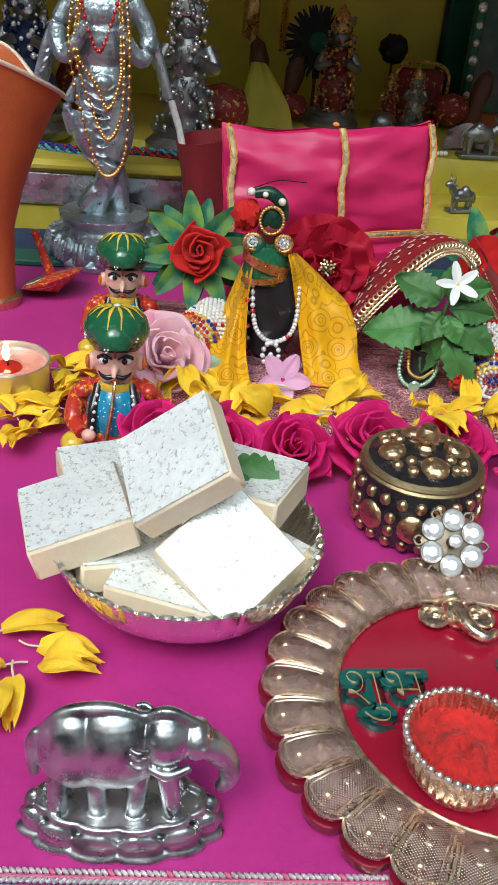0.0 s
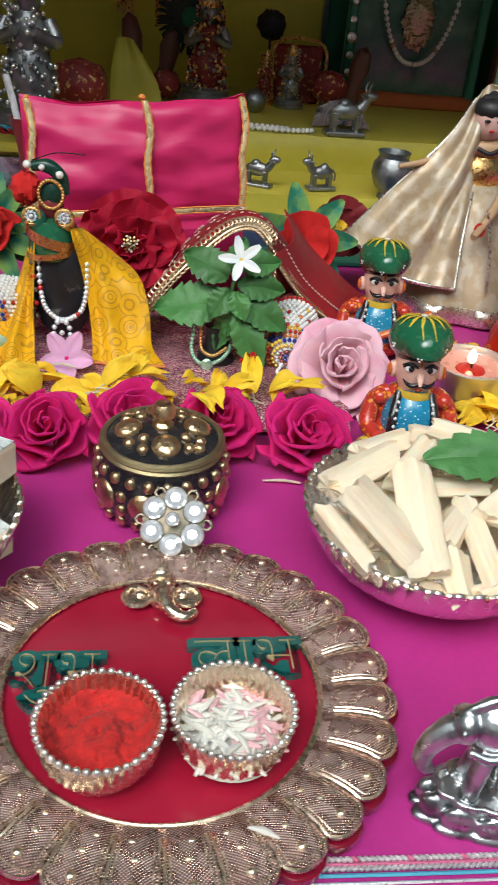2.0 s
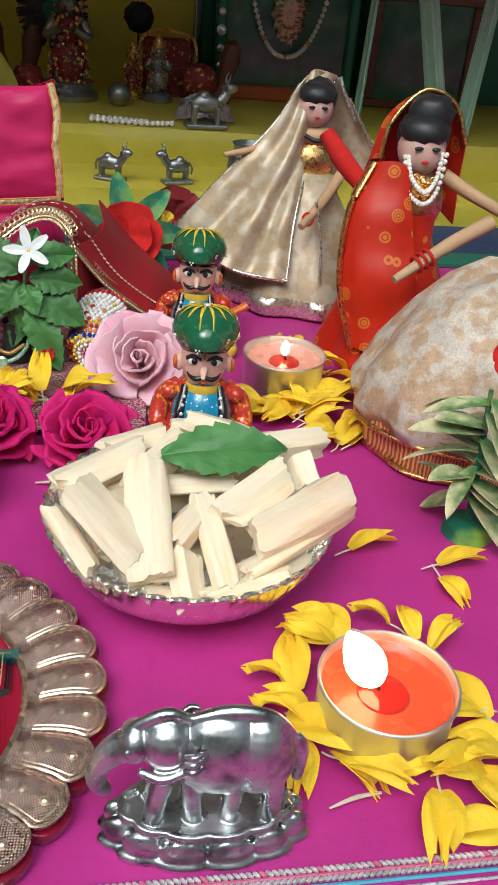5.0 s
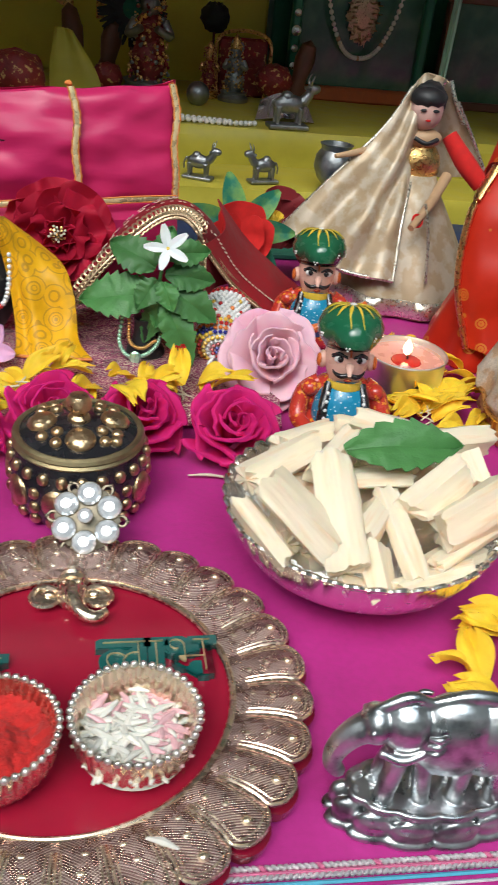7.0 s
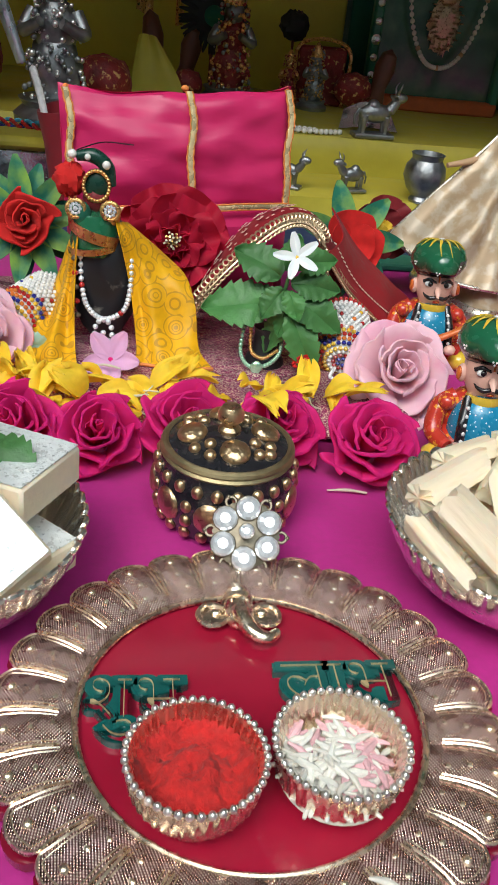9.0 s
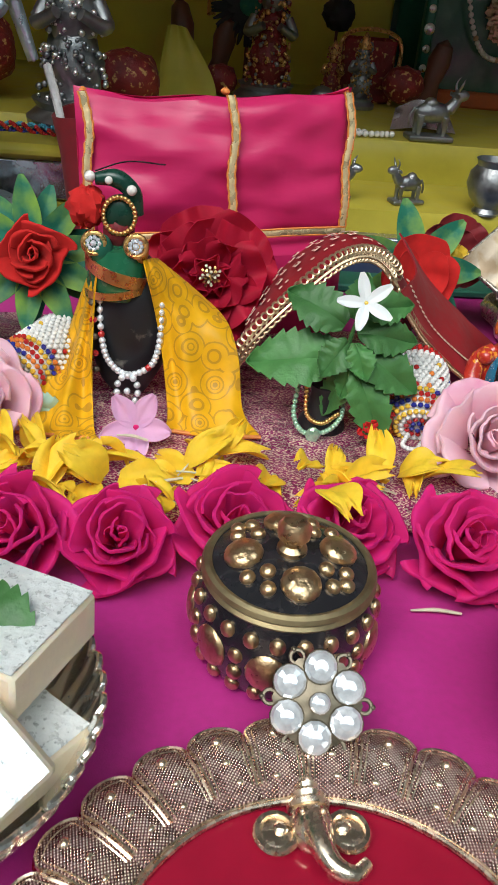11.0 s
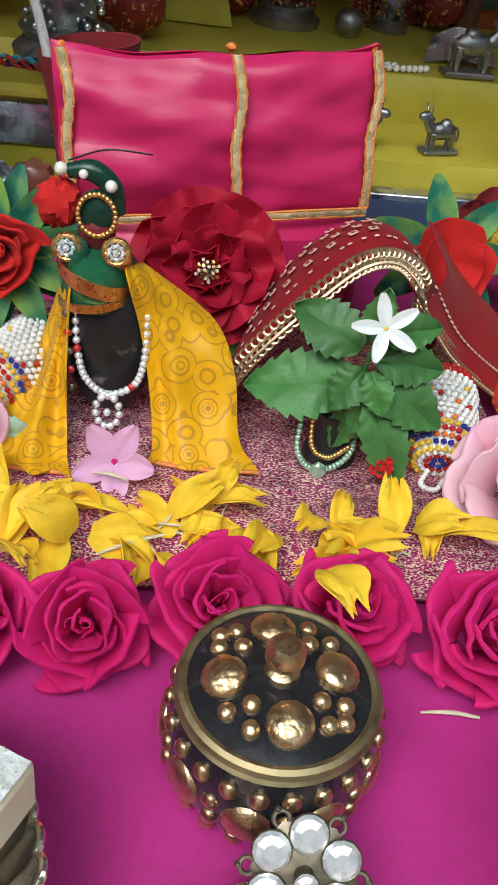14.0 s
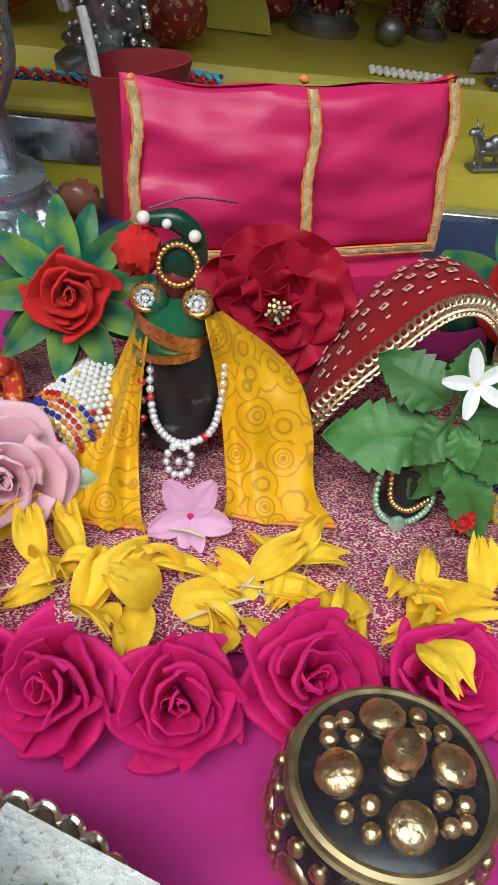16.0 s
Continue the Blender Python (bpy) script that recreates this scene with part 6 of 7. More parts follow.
for (at, tip, nrm, ln, w) in (((-0.002, -0.002, 0.010), (-1.0, -0.15, 0.05), (0.0, -0.75, 0.65), 0.034, 0.0125), ((0.0, -0.001, 0.022), (-0.75, 0.0, 0.55), (0.0, -0.8, 0.6), 0.026, 0.0100), ((0.003, -0.004, 0.010), (-0.35, -0.2, -0.9), (-0.2, -0.9, 0.3), 0.024, 0.0062),
                              ((0.004, -0.006, 0.010), (0.45, -0.35, -0.85), (0.1, -0.85, 0.5), 0.034, 0.0085), ((0.005, -0.004, 0.014), (0.85, -0.25, -0.35), (0.1, -0.7, 0.7), 0.028, 0.0095), ((0.004, -0.003, 0.020), (0.9, 0.0, -0.02), (0.0, -0.75, 0.65), 0.024, 0.0080),
                              ((0.004, -0.002, 0.027), (0.9, 0.1, 0.25), (0.0, -0.75, 0.65), 0.022, 0.0070), ((0.001, -0.005, 0.018), (-0.4, -0.5, -0.35), (0.0, -0.8, 0.6), 0.017, 0.0070), ((0.003, -0.006, 0.018), (0.25, -0.6, -0.3), (0.0, -0.75, 0.65), 0.015, 0.0058),
                              ((0.003, -0.006, 0.012), (-0.15, -0.4, -0.8), (0.0, -0.9, 0.4), 0.016, 0.0050), ((0.002, 0.0, 0.024), (0.25, 0.2, 0.9), (0.0, -0.9, 0.3), 0.018, 0.0065), ((0.0, 0.0, 0.014), (-0.6, 0.3, -0.5), (-0.1, -0.8, 0.5), 0.022, 0.0080)):
    z = Vector(nrm).normalized()
    y = (Vector(tip) - z * Vector(tip).dot(z)).normalized()
    part("leaf", geo(toothed_leaf(ln * 0.86, w * 0.80, 0.16)), LEAF, sprig, "", Matrix.Translation(at) @ Matrix((y.cross(z), y, z)).transposed().to_4x4())
flower("tiny_red_flower", "tiny red flower caught on a basil leaf", (0.1035, 0.3440, 0.0145), (0, -0.85, 0.5), ((6, 0.0042, 0.003, 20, 0.1), (4, 0.003, 0.0025, 50, 0.1)), RED_FELT, ruffle=0.0004)


# ---- beaded bolsters ----
def bolster(at, axis, r, length, rings=15):
    t = thing("beaded_bolster", "small bolster covered in white and coloured seed beads", "cushion", group="beaded bolsters")
    t.matrix_world = facing(at, axis)
    core = [(0.0005, -length / 2), (r * 0.75, -length / 2), (r * 0.95, -length * 0.36), (r * 0.95, length * 0.36), (r * 0.75, length / 2), (0.0005, length / 2)]
    part("cover", geo(lathe([(max(0.0005, a - 0.001), b) for a, b in core], 24)), BEAD_WHITE, t)
    g = Geo()
    for j in range(rings):
        z = -length / 2 + length * (j + 0.5) / rings
        rr = r * (0.80 + 0.18 * min(1, 5 * min(j + 0.5, rings - j - 0.5) / rings))
        n = int(2 * math.pi * rr / 0.0021)
        for i in range(n):
            a = 2 * math.pi * (i + 0.5 * (j % 2)) / n
            if j >= rings - 4:
                slot = (1, 2, 3, 4)[(j + i // 3) % 4]
            elif j < 2:
                slot = 3
            else:
                slot = rnd.choice((1, 2, 3, 4)) if rnd.random() < 0.10 else 0
            g.add(ball(0.00105, 0.00105, 0.0009, (rr * math.cos(a), rr * math.sin(a), z), 6, 4), slot)
    for ringr in (0.8, 0.6, 0.4, 0.2):
        n = max(4, int(2 * math.pi * r * ringr * 0.8 / 0.0021))
        for i in range(n):
            a = 2 * math.pi * i / n
            g.add(ball(0.00105, at=(r * ringr * 0.8 * math.cos(a), r * ringr * 0.8 * math.sin(a), length / 2), nu=6, nv=4), (2, 1, 3, 0)[int(ringr * 5) % 4])
    tagged(part("bead_cover", g, [BEAD_WHITE, BEAD_BLUE, BEAD_YELLOW, GEM_RED, BEAD_ORANGE], t, "white, blue, yellow and red seed beads"), kind="stuff")


bolster((-0.0070, 0.3720, 0.0180), (-0.45, -0.80, -0.12), 0.0118, 0.030)
bolster((0.1235, 0.3640, 0.0180), (-0.10, -0.85, -0.25), 0.0112, 0.032)
bead_string("bead_loop", "loop of white seed beads at the bolster end", [(0.119, 0.348, 0.0105), (0.117, 0.344, 0.0085), (0.121, 0.342, 0.0085), (0.124, 0.345, 0.0100), (0.126, 0.342, 0.0085)], 0.0009, 20, [BEAD_WHITE], "bead loop")

# ---- left back: spinning top, felt vase, silver statue ----
top = thing("spinning_top", "painted red spinning top lying on its side", "spinning top")
top.matrix_world = facing((-0.0920, 0.4480, 0.0075), (-0.35, 0.15, 0.92))
part("body", geo(lathe([(0.0004, -0.008), (0.002, -0.006), (0.0165, 0.0), (0.0172, 0.0012), (0.0150, 0.0024), (0.0004, 0.0040)], 36)), RED_PAINT, top)
part("stem", geo(lathe([(0.0028, 0.002), (0.0024, 0.010), (0.0018, 0.020), (0.0024, 0.0265), (0.0004, 0.0275)], 14)), RED_PAINT, top, "red stem")
part("painted_leaf", geo(ball(0.0065, 0.0032, 0.0006, (0.0075, -0.0045, 0.0032), 14, 6)), TURBAN, top, "green painted leaf with white edge")
part("leaf_edge", geo(ball(0.0082, 0.0043, 0.0006, (0.0075, -0.0045, 0.0029), 14, 6)), WHITE_PAINT, top)

vase = thing("felt_vase", "tall orange felt vase with flared pleated mouth and gold base", "vase", (-0.1180, 0.4300, 0.0))


def pleat(a, r, z):
    k = max(0.0, (z - 0.055) / 0.065)
    return r * (1 + 0.16 * k * math.cos(3 * a + 0.6)), z + 0.012 * k * k * math.cos(2 * a + 2.6)


part("body", geo(lathe([(0.0005, 0.003), (0.0100, 0.003), (0.0105, 0.02), (0.0112, 0.04), (0.0165, 0.060), (0.0228, 0.080), (0.0290, 0.100), (0.0335, 0.112), (0.0320, 0.112), (0.0272, 0.100), (0.0210, 0.080), (0.010, 0.050), (0.0005, 0.045)], 48, pleat)), ORANGE_CLOTH, vase, "orange felt")
rim_pts = []
for k in range(40):
    a = 2 * math.pi * k / 39
    rr, zz = pleat(a, 0.0338, 0.1125)
    rim_pts.append((rr * math.cos(a), rr * math.sin(a), zz))
part("mouth_trim", geo(tube(rim_pts, 0.0011, 6, 90)), TRIM_WHITE, vase, "pale twisted trim")
part("foot", geo(lathe([(0.0005, 0.0), (0.0125, 0.0), (0.0128, 0.004), (0.0108, 0.0055), (0.0005, 0.0055)], 30)), BRASS, vase, "gold base ring")

st = Geo()
st.add(lathe([(0.001, 0), (0.0330, 0), (0.0335, 0.003), (0.0290, 0.006), (0.0310, 0.010), (0.0270, 0.016), (0.0230, 0.020), (0.0260, 0.024), (0.0265, 0.027), (0.001, 0.028)], 72, lambda a, r, z: (r * (1 + 0.03 * abs(math.sin(8 * a)) * (0.004 < z < 0.019)), z)))
for k in range(16):
    a = 2 * math.pi * k / 16
    st.add(ball(0.0044, 0.0056, 0.0080, nu=14, nv=10), 0, Matrix.Translation((0.0302 * math.cos(a), 0.0302 * math.sin(a), 0.0105)) @ pose(0, 0, 0, 0, -25, math.degrees(a)))
    for q in (-0.09, 0.0, 0.09):
        st.add(tube([(0.0320 * math.cos(a + q), 0.0320 * math.sin(a + q), 0.0165), (0.0348 * math.cos(a + q), 0.0348 * math.sin(a + q), 0.0105), (0.0356 * math.cos(a + q), 0.0356 * math.sin(a + q), 0.0050)], 0.0009, 6, 8))
st.add(tube([(0.010, 0.0, 0.028), (0.006, -0.002, 0.050), (-0.008, -0.003, 0.072), (-0.004, 0, 0.090)], [0.0052, 0.0070, 0.0095, 0.0105], 14, 24))
st.add(tube([(-0.004, -0.004, 0.028), (0.002, -0.007, 0.050), (0.008, -0.004, 0.072), (0.004, 0, 0.090)], [0.0050, 0.0065, 0.0090, 0.0105], 14, 24))
st.add(tube([(-0.012, -0.006, 0.030), (-0.004, -0.006, 0.040), (0.006, -0.005, 0.046)], [0.0050, 0.0062, 0.0040], 10, 14))
st.add(ball(0.0150, 0.0110, 0.0180, (0, 0, 0.096), 22, 14))
st.add(ball(0.0135, 0.0095, 0.0200, (0, 0, 0.118), 22, 14))
st.add(ball(0.0185, 0.0095, 0.0110, (0, 0, 0.134), 22, 12))
st.add(ball(0.0105, 0.0105, 0.0130, (0, 0, 0.158), 18, 12))
st.add(lathe([(0.0105, 0.164), (0.0125, 0.170), (0.009, 0.182), (0.0004, 0.196)], 20))
for s in (-1, 1):
    st.add(tube([(s * 0.016, 0, 0.140), (s * 0.024, -0.002, 0.124), (s * 0.020, -0.008, 0.112), (s * 0.008, -0.012, 0.128)], [0.0050, 0.0048, 0.0042, 0.0036], 12, 22))
    st.add(tube([(s * 0.018, 0.003, 0.138), (s * 0.027, 0.002, 0.118), (s * 0.036, 0.0, 0.092)], [0.0060, 0.0075, 0.0055], 10, 20, 0.45))
    for k in range(7):
        st.add(tube([(s * (0.021 + 0.002 * k), -0.002, 0.128 - 0.005 * k), (s * (0.026 + 0.0018 * k), -0.004, 0.122 - 0.005 * k)], 0.0007, 5, 6))
for k in range(9):
    st.add(tube([(-0.011, -0.007, 0.060 + 0.005 * k), (0, -0.012, 0.056 + 0.005 * k), (0.011, -0.007, 0.060 + 0.005 * k)], 0.0009, 6, 12))
st.add(tube([(-0.014, 0.0, 0.100), (-0.020, -0.002, 0.085), (-0.018, -0.002, 0.070)], [0.004, 0.005, 0.003], 8, 14, 0.5))
st.add(ball(0.0050, 0.0030, 0.0040, (0, -0.0105, 0.1000), 12, 8))
PAINTED_SILVER = mat("silver_paint", (0.44, 0.53, 0.58), 0.34, 0.8, vary=0.25, scale=200, bump=0.0012, bscale=230)
solid("silver_statue", fused("silver_statue", st, PAINTED_SILVER, 0.0006, 1), None, "silver painted standing deity statue on a lotus pedestal", "statue", (-0.0740, 0.5150, 0.0), rz=6, sharp=60)
KX, KY = -0.0740, 0.5150
for w, zb, nb in ((0.016, 0.052, 60), (0.0115, 0.088, 44), (0.013, 0.072, 50)):
    bead_string("gold_bead_necklace", "long gold bead necklace hung on the silver statue", [(KX - w * 0.8, KY - 0.008, 0.146), (KX - w, KY - 0.015, 0.115), (KX - w * 0.5 + 0.004, KY - 0.017, zb + 0.012), (KX + 0.005, KY - 0.0175, zb), (KX + w * 0.7 + 0.003, KY - 0.017, zb + 0.014), (KX + w, KY - 0.015, 0.115), (KX + w * 0.8, KY - 0.008, 0.146)], 0.00125, nb, [GOLD])
bead_string("red_thread_garland", "red thread and silver bead garland on the statue chest", [(KX - 0.011, KY - 0.012, 0.146), (KX - 0.006, KY - 0.0165, 0.128), (KX, KY - 0.017, 0.116), (KX + 0.006, KY - 0.0165, 0.128), (KX + 0.011, KY - 0.012, 0.146)], 0.0012, 22, [GEM_RED, BRIGHT_SILVER])


def deity(name, label, at, h, body, dress, material2=GOLD, seed=0, rz=0):
    """Small seated or standing idol, a plain silhouette in one mesh."""
    g = Geo()
    g.add(lathe([(0.001, 0), (h * 0.24, 0), (h * 0.25, h * 0.05), (h * 0.19, h * 0.10), (h * 0.22, h * 0.14), (0.001, h * 0.15)], 24), 0)
    g.add(ball(h * 0.15, h * 0.13, h * 0.22, (0, 0, h * 0.30), 18, 12, 0.2, 3), 1)
    g.add(ball(h * 0.13, h * 0.10, h * 0.17, (0, 0, h * 0.52), 16, 11, 0.1, 3), 1)
    g.add(ball(h * 0.085, h * 0.085, h * 0.10, (0, 0, h * 0.72), 14, 9), 0)
    g.add(lathe([(h * 0.09, h * 0.78), (h * 0.10, h * 0.82), (h * 0.06, h * 0.92), (0.0004, h)], 16), 2)
    for s in (-1, 1):
        g.add(tube([(s * h * 0.12, 0, h * 0.60), (s * h * 0.17, -h * 0.06, h * 0.50), (s * h * 0.06, -h * 0.15, h * 0.56)], [h * 0.045, h * 0.04, h * 0.03], 8, 12), 0)
    r2 = random.Random(seed)
    for k in range(170):
        a, z = r2.uniform(3.3, 6.1), r2.uniform(0.14, 0.9)
        rr = h * (0.20 - 0.11 * z)
        g.add(ball(h * r2.uniform(0.008, 0.022), at=(rr * math.cos(a), rr * math.sin(a) * 0.9, h * z), nu=7, nv=5), (2, 0, 2, 1)[k % 4])
    return solid(name, g, [body, dress, material2], label, "idol", at, rz=rz, group="small idols", sharp=60)


deity("small_idol", "small dark silver standing idol with pearl garland", (-0.0330, 0.6000, 0.0470), 0.105, DARK_SILVER, DARK_SILVER, BRIGHT_SILVER, 1)
deity("small_idol", "silver idol in a red and gold dress on the step", (0.0770, 0.7450, 0.0440), 0.090, DARK_SILVER, RED_CLOTH, GOLD, 2)
deity("small_idol", "seated silver idol in front of a red and gold backing", (0.1450, 0.7600, 0.0440), 0.050, DARK_SILVER, DARK_SILVER, GOLD, 3)
deity("small_idol", "tiny gold and red idol on the upper step", (0.1250, 0.7680, 0.0440), 0.042, GOLD, RED_CLOTH, GOLD, 4)
deity("small_idol", "dark idol hung with glass beads", (-0.1400, 0.6300, 0.0440), 0.110, DARK_SILVER, BLUE_CLOTH, GEM, 5)
fan = thing("feather_fan", "round dark feather fan standing behind the red idol", "fan")
fan.matrix_world = Matrix.Translation((0.0620, 0.7780, 0.1020)) @ pose(0, 0, 0, 82, 0, 5)
part("disc", geo(lathe([(0.0005, 0), (0.018, 0.0), (0.020, 0.003), (0.0005, 0.006)], 30)), BLACK_FUR, fan)
feather = geo(sheet(lambda u, v: ((u - 0.5) * 0.0034 * math.sin(0.3 + 2.5 * v), 0.012 + 0.0155 * v, 0.003 + 0.0012 * math.sin(3 * v) - 0.0008 * abs(u - 0.5)), 5, 9, 0.0003)).mesh("feather", BLACK_FUR)
for k in range(48):
    part("feather", feather, None, fan, "", pose(0, 0, 0.0012 * math.sin(k * 2.1), 0, 6 * math.sin(k * 1.3), 7.5 * k + 3 * math.sin(k * 1.7)))
part("eye", geo(ball(0.008, 0.008, 0.002, (0, 0, 0.006), 14, 6)), LEAF_DARK, fan, "teal feather eye")
part("handle", geo(tube([(0, -0.018, 0), (0, -0.055, -0.002)], 0.0015, 6, 6)), BROWN_WOOD, fan)
ob = solid("black_fringed_disc", geo(ball(0.0120, 0.008, 0.0110, nu=20, nv=12, rough=0.3, freq=8)), BLACK_FUR, "small black fringed ball behind the seated idol", "tassel", (0.1280, 0.8000, 0.1000))
stand = thing("tassel_stand", "thin rod holding the black fringed ball", "rod", (0.1280, 0.8000, 0.0435))
part("rod", geo(tube([(0, 0, 0), (0, 0, 0.046)], 0.0012, 6, 6)), BROWN_WOOD, stand)
bk = thing("red_backing", "red and gold carved backing board behind the seated idol", "board", (0.1520, 0.7850, 0.0435), rz=5)
part("board", geo(box(0.040, 0.006, 0.045, 0.002)), RED_CLOTH, bk)
part("frame", geo(tube([(-0.020, -0.004, 0.0), (-0.020, -0.004, 0.045), (0.020, -0.004, 0.045), (0.020, -0.004, 0.0)], 0.0016, 6, 40)), GOLD, bk, "gold edge")
for at, r, m2, lab in (((-0.0120, 0.6650, 0.0570), 0.021, RED_CLOTH, "round red cloth cushion on the step"), ((0.1780, 0.7700, 0.0560), 0.015, RED_CLOTH, "small red cloth bundle on the step"), ((-0.1050, 0.6700, 0.0650), 0.026, RED_CLOTH, "round dark red cushion behind the statue"), ((0.0450, 0.7500, 0.0520), 0.012, RED_CLOTH, "small red cloth bundle on the step")):
    solid("round_cushion", geo(ball(r, r * 0.8, r * 0.85, (0, 0, r * 0.3), 24, 15, 0.12, 3)), m2, lab, "cushion", at, group="cloth bundles")
for x, z, rz2, hh in ((0.1950, 0.0435, 12, 0.050), (0.0230, 0.0435, -10, 0.060), (0.0400, 0.0435, 10, 0.052)):
    solid("wooden_finial", geo(lathe([(0.0005, 0), (0.008, 0), (0.0095, 0.006), (0.0060, hh * 0.4), (0.0085, hh * 0.7), (0.0060, hh * 0.92), (0.0005, hh)], 20)), BROWN_WOOD, "dark red brown turned wooden post", "post", (x, 0.775, z), ry=rz2, group="turned posts")
solid("silver_ball", geo(ball(0.0090, nu=20, nv=12)), DARK_SILVER, "dull silver ball pot on the upper step", "ball", (0.1160, 0.7300, 0.0520))
yl = solid("yellow_leaf_cloth", geo(drape([[(0.0, 0, 0), (0.02, 0, 0), (0.04, 0, 0)], [(0.0, 0.004, 0.02), (0.015, 0.002, 0.022), (0.034, 0.004, 0.018)], [(0.004, 0.008, 0.045), (0.010, 0.008, 0.046), (0.016, 0.008, 0.044)]], 14, 14, 0.002, 1.5, 0.001)), YELLOW_CLOTH, "folded piece of yellow satin cloth leaning on a cushion", "cloth", (0.0050, 0.7150, 0.0445))


for x0, w, z1, lab in ((0.0350, 0.0060, 0.0900, "narrow copper gold tinsel ribbon hanging on the yellow wall"), (0.0070, 0.0130, 0.0980, "wide copper gold tinsel ribbon hanging on the yellow wall")):
    rows = [[(x0 - w / 2, 0.806, z), (x0, 0.800 + 0.003 * math.sin(z * 160), z), (x0 + w / 2, 0.806, z)] for z in (0.26, 0.22, 0.18, 0.14, z1)]
    solid("tinsel_ribbon", geo(drape(rows, 10, 40, 0.0025, 1.2, 0.0006, x0 * 90, 0.006)), GOLD, lab, "ribbon", group="tinsel ribbons")


# ---- silver animals, ropes ----
def calf(at, s, rz, label):
    g = Geo()
    g.add(box(0.026 * s, 0.012 * s, 0.003 * s, 0.0006), 0)
    g.add(ball(0.0105 * s, 0.0050 * s, 0.0058 * s, (0, 0, 0.0145 * s), 16, 10), 0)
    for x in (-0.0075, 0.0070):
        for y in (-0.003, 0.003):
            g.add(tube([(x * s, y * s, 0.013 * s), (x * s, y * s, 0.002 * s)], [0.0020 * s, 0.0013 * s], 8, 6), 0)
    g.add(tube([(0.0085 * s, 0, 0.0160 * s), (0.0125 * s, 0, 0.0215 * s), (0.0120 * s, 0, 0.0250 * s)], [0.0038 * s, 0.0030 * s, 0.0030 * s], 10, 10), 0)
    g.add(ball(0.0050 * s, 0.0030 * s, 0.0032 * s, (0.0145 * s, 0, 0.0240 * s), 12, 8), 0)
    for y in (-1, 1):
        g.add(tube([(0.0120 * s, y * 0.002 * s, 0.0265 * s), (0.0125 * s, y * 0.004 * s, 0.0300 * s), (0.0140 * s, y * 0.0030 * s, 0.0330 * s)], [0.0010 * s, 0.0008 * s, 0.0003 * s], 6, 8), 0)
        g.add(ball(0.0008 * s, 0.0030 * s, 0.0014 * s, (0.0110 * s, y * 0.0045 * s, 0.0240 * s), 8, 6), 0)
    g.add(tube([(-0.0105 * s, 0, 0.0170 * s), (-0.0130 * s, 0, 0.0120 * s), (-0.0125 * s, 0, 0.0070 * s)], 0.0009 * s, 6, 8), 0)
    g.add(ball(0.0040 * s, 0.0040 * s, 0.0035 * s, (-0.002 * s, 0, 0.0190 * s), 10, 7), 0)
    return solid("silver_cow", fused("silver_cow", g, DARK_SILVER, 0.0005 * s, 2), None, label, "figurine", at, rz=rz, group="silver cows", sharp=60)


pot = Geo().add(lathe([(0.0005, 0.0), (0.0075, 0.0), (0.0080, 0.0015), (0.0065, 0.0040), (0.0110, 0.0090), (0.0138, 0.0160), (0.0130, 0.0230), (0.0098, 0.0275), (0.0104, 0.0300), (0.0112, 0.0310), (0.0095, 0.0312), (0.0085, 0.0280), (0.0005, 0.0270)], 40, lambda a, r, z: (r * (1 + 0.02 * math.sin(12 * a) * (0.006 < z < 0.026)), z)))
solid("silver_pot", pot, DARK_SILVER, "small dark silver round pot on the yellow step", "pot", (0.2060, 0.6000, 0.0190))
calf((0.1600, 0.6080, 0.0190), 0.80, 200, "tiny silver calf figurine on the yellow step")
calf((0.1160, 0.6050, 0.0190), 0.80, -20, "tiny silver calf figurine on the yellow step")
calf((0.1800, 0.6680, 0.0440), 1.15, 10, "silver cow figurine on the upper yellow step")
solid("silver_wing_tray", geo(drape([[(0, 0, 0), (0.02, 0.004, 0.002), (0.045, 0.006, 0)], [(0.004, 0.012, 0.012), (0.02, 0.014, 0.018), (0.04, 0.014, 0.010)]], 14, 10, 0.001, 2, 0.001)), FOIL, "crumpled sheet of silver foil behind the cow", "foil", (0.1580, 0.6860, 0.0445))
bead_string("pearl_rope", "rope of small pearls lying across the yellow step", [(0.1000, 0.6600, 0.0465), (0.1200, 0.6620, 0.0455), (0.1400, 0.6600, 0.0460), (0.1560, 0.6650, 0.0460)], 0.0021, 15, [PEARL], "pearl rope")
bead_string("pearl_rope", "rope of small pearls lying across the yellow step", [(0.1000, 0.6640, 0.0468), (0.1200, 0.6660, 0.0460), (0.1380, 0.6640, 0.0460)], 0.0021, 11, [PEARL], "pearl rope")
for x0, x1, yy, zz in ((-0.125, -0.030, 0.5730, 0.0490), (-0.050, 0.020, 0.6000, 0.0490)):
    g = Geo()
    pts = spline([(x0, yy, zz), ((x0 * 2 + x1) / 3, yy - 0.006, zz), ((x0 + 2 * x1) / 3, yy + 0.004, zz), (x1, yy, zz)], 70)
    for k, c in enumerate(pts):
        for j in range(3):
            a = 2.1 * j + k * 0.5
            g.add(ball(0.0013, at=(c.x, c.y + 0.0022 * math.cos(a), c.z + 0.0022 * math.sin(a)), nu=6, nv=4), (k // 5 + j) % 3)
    tagged(solid("seed_bead_rope", g, [BEAD_BLUE, LACE_BLUE, GEM_RED], "thick rope of blue, teal and red seed beads", "bead rope", group="bead ropes"), kind="stuff")

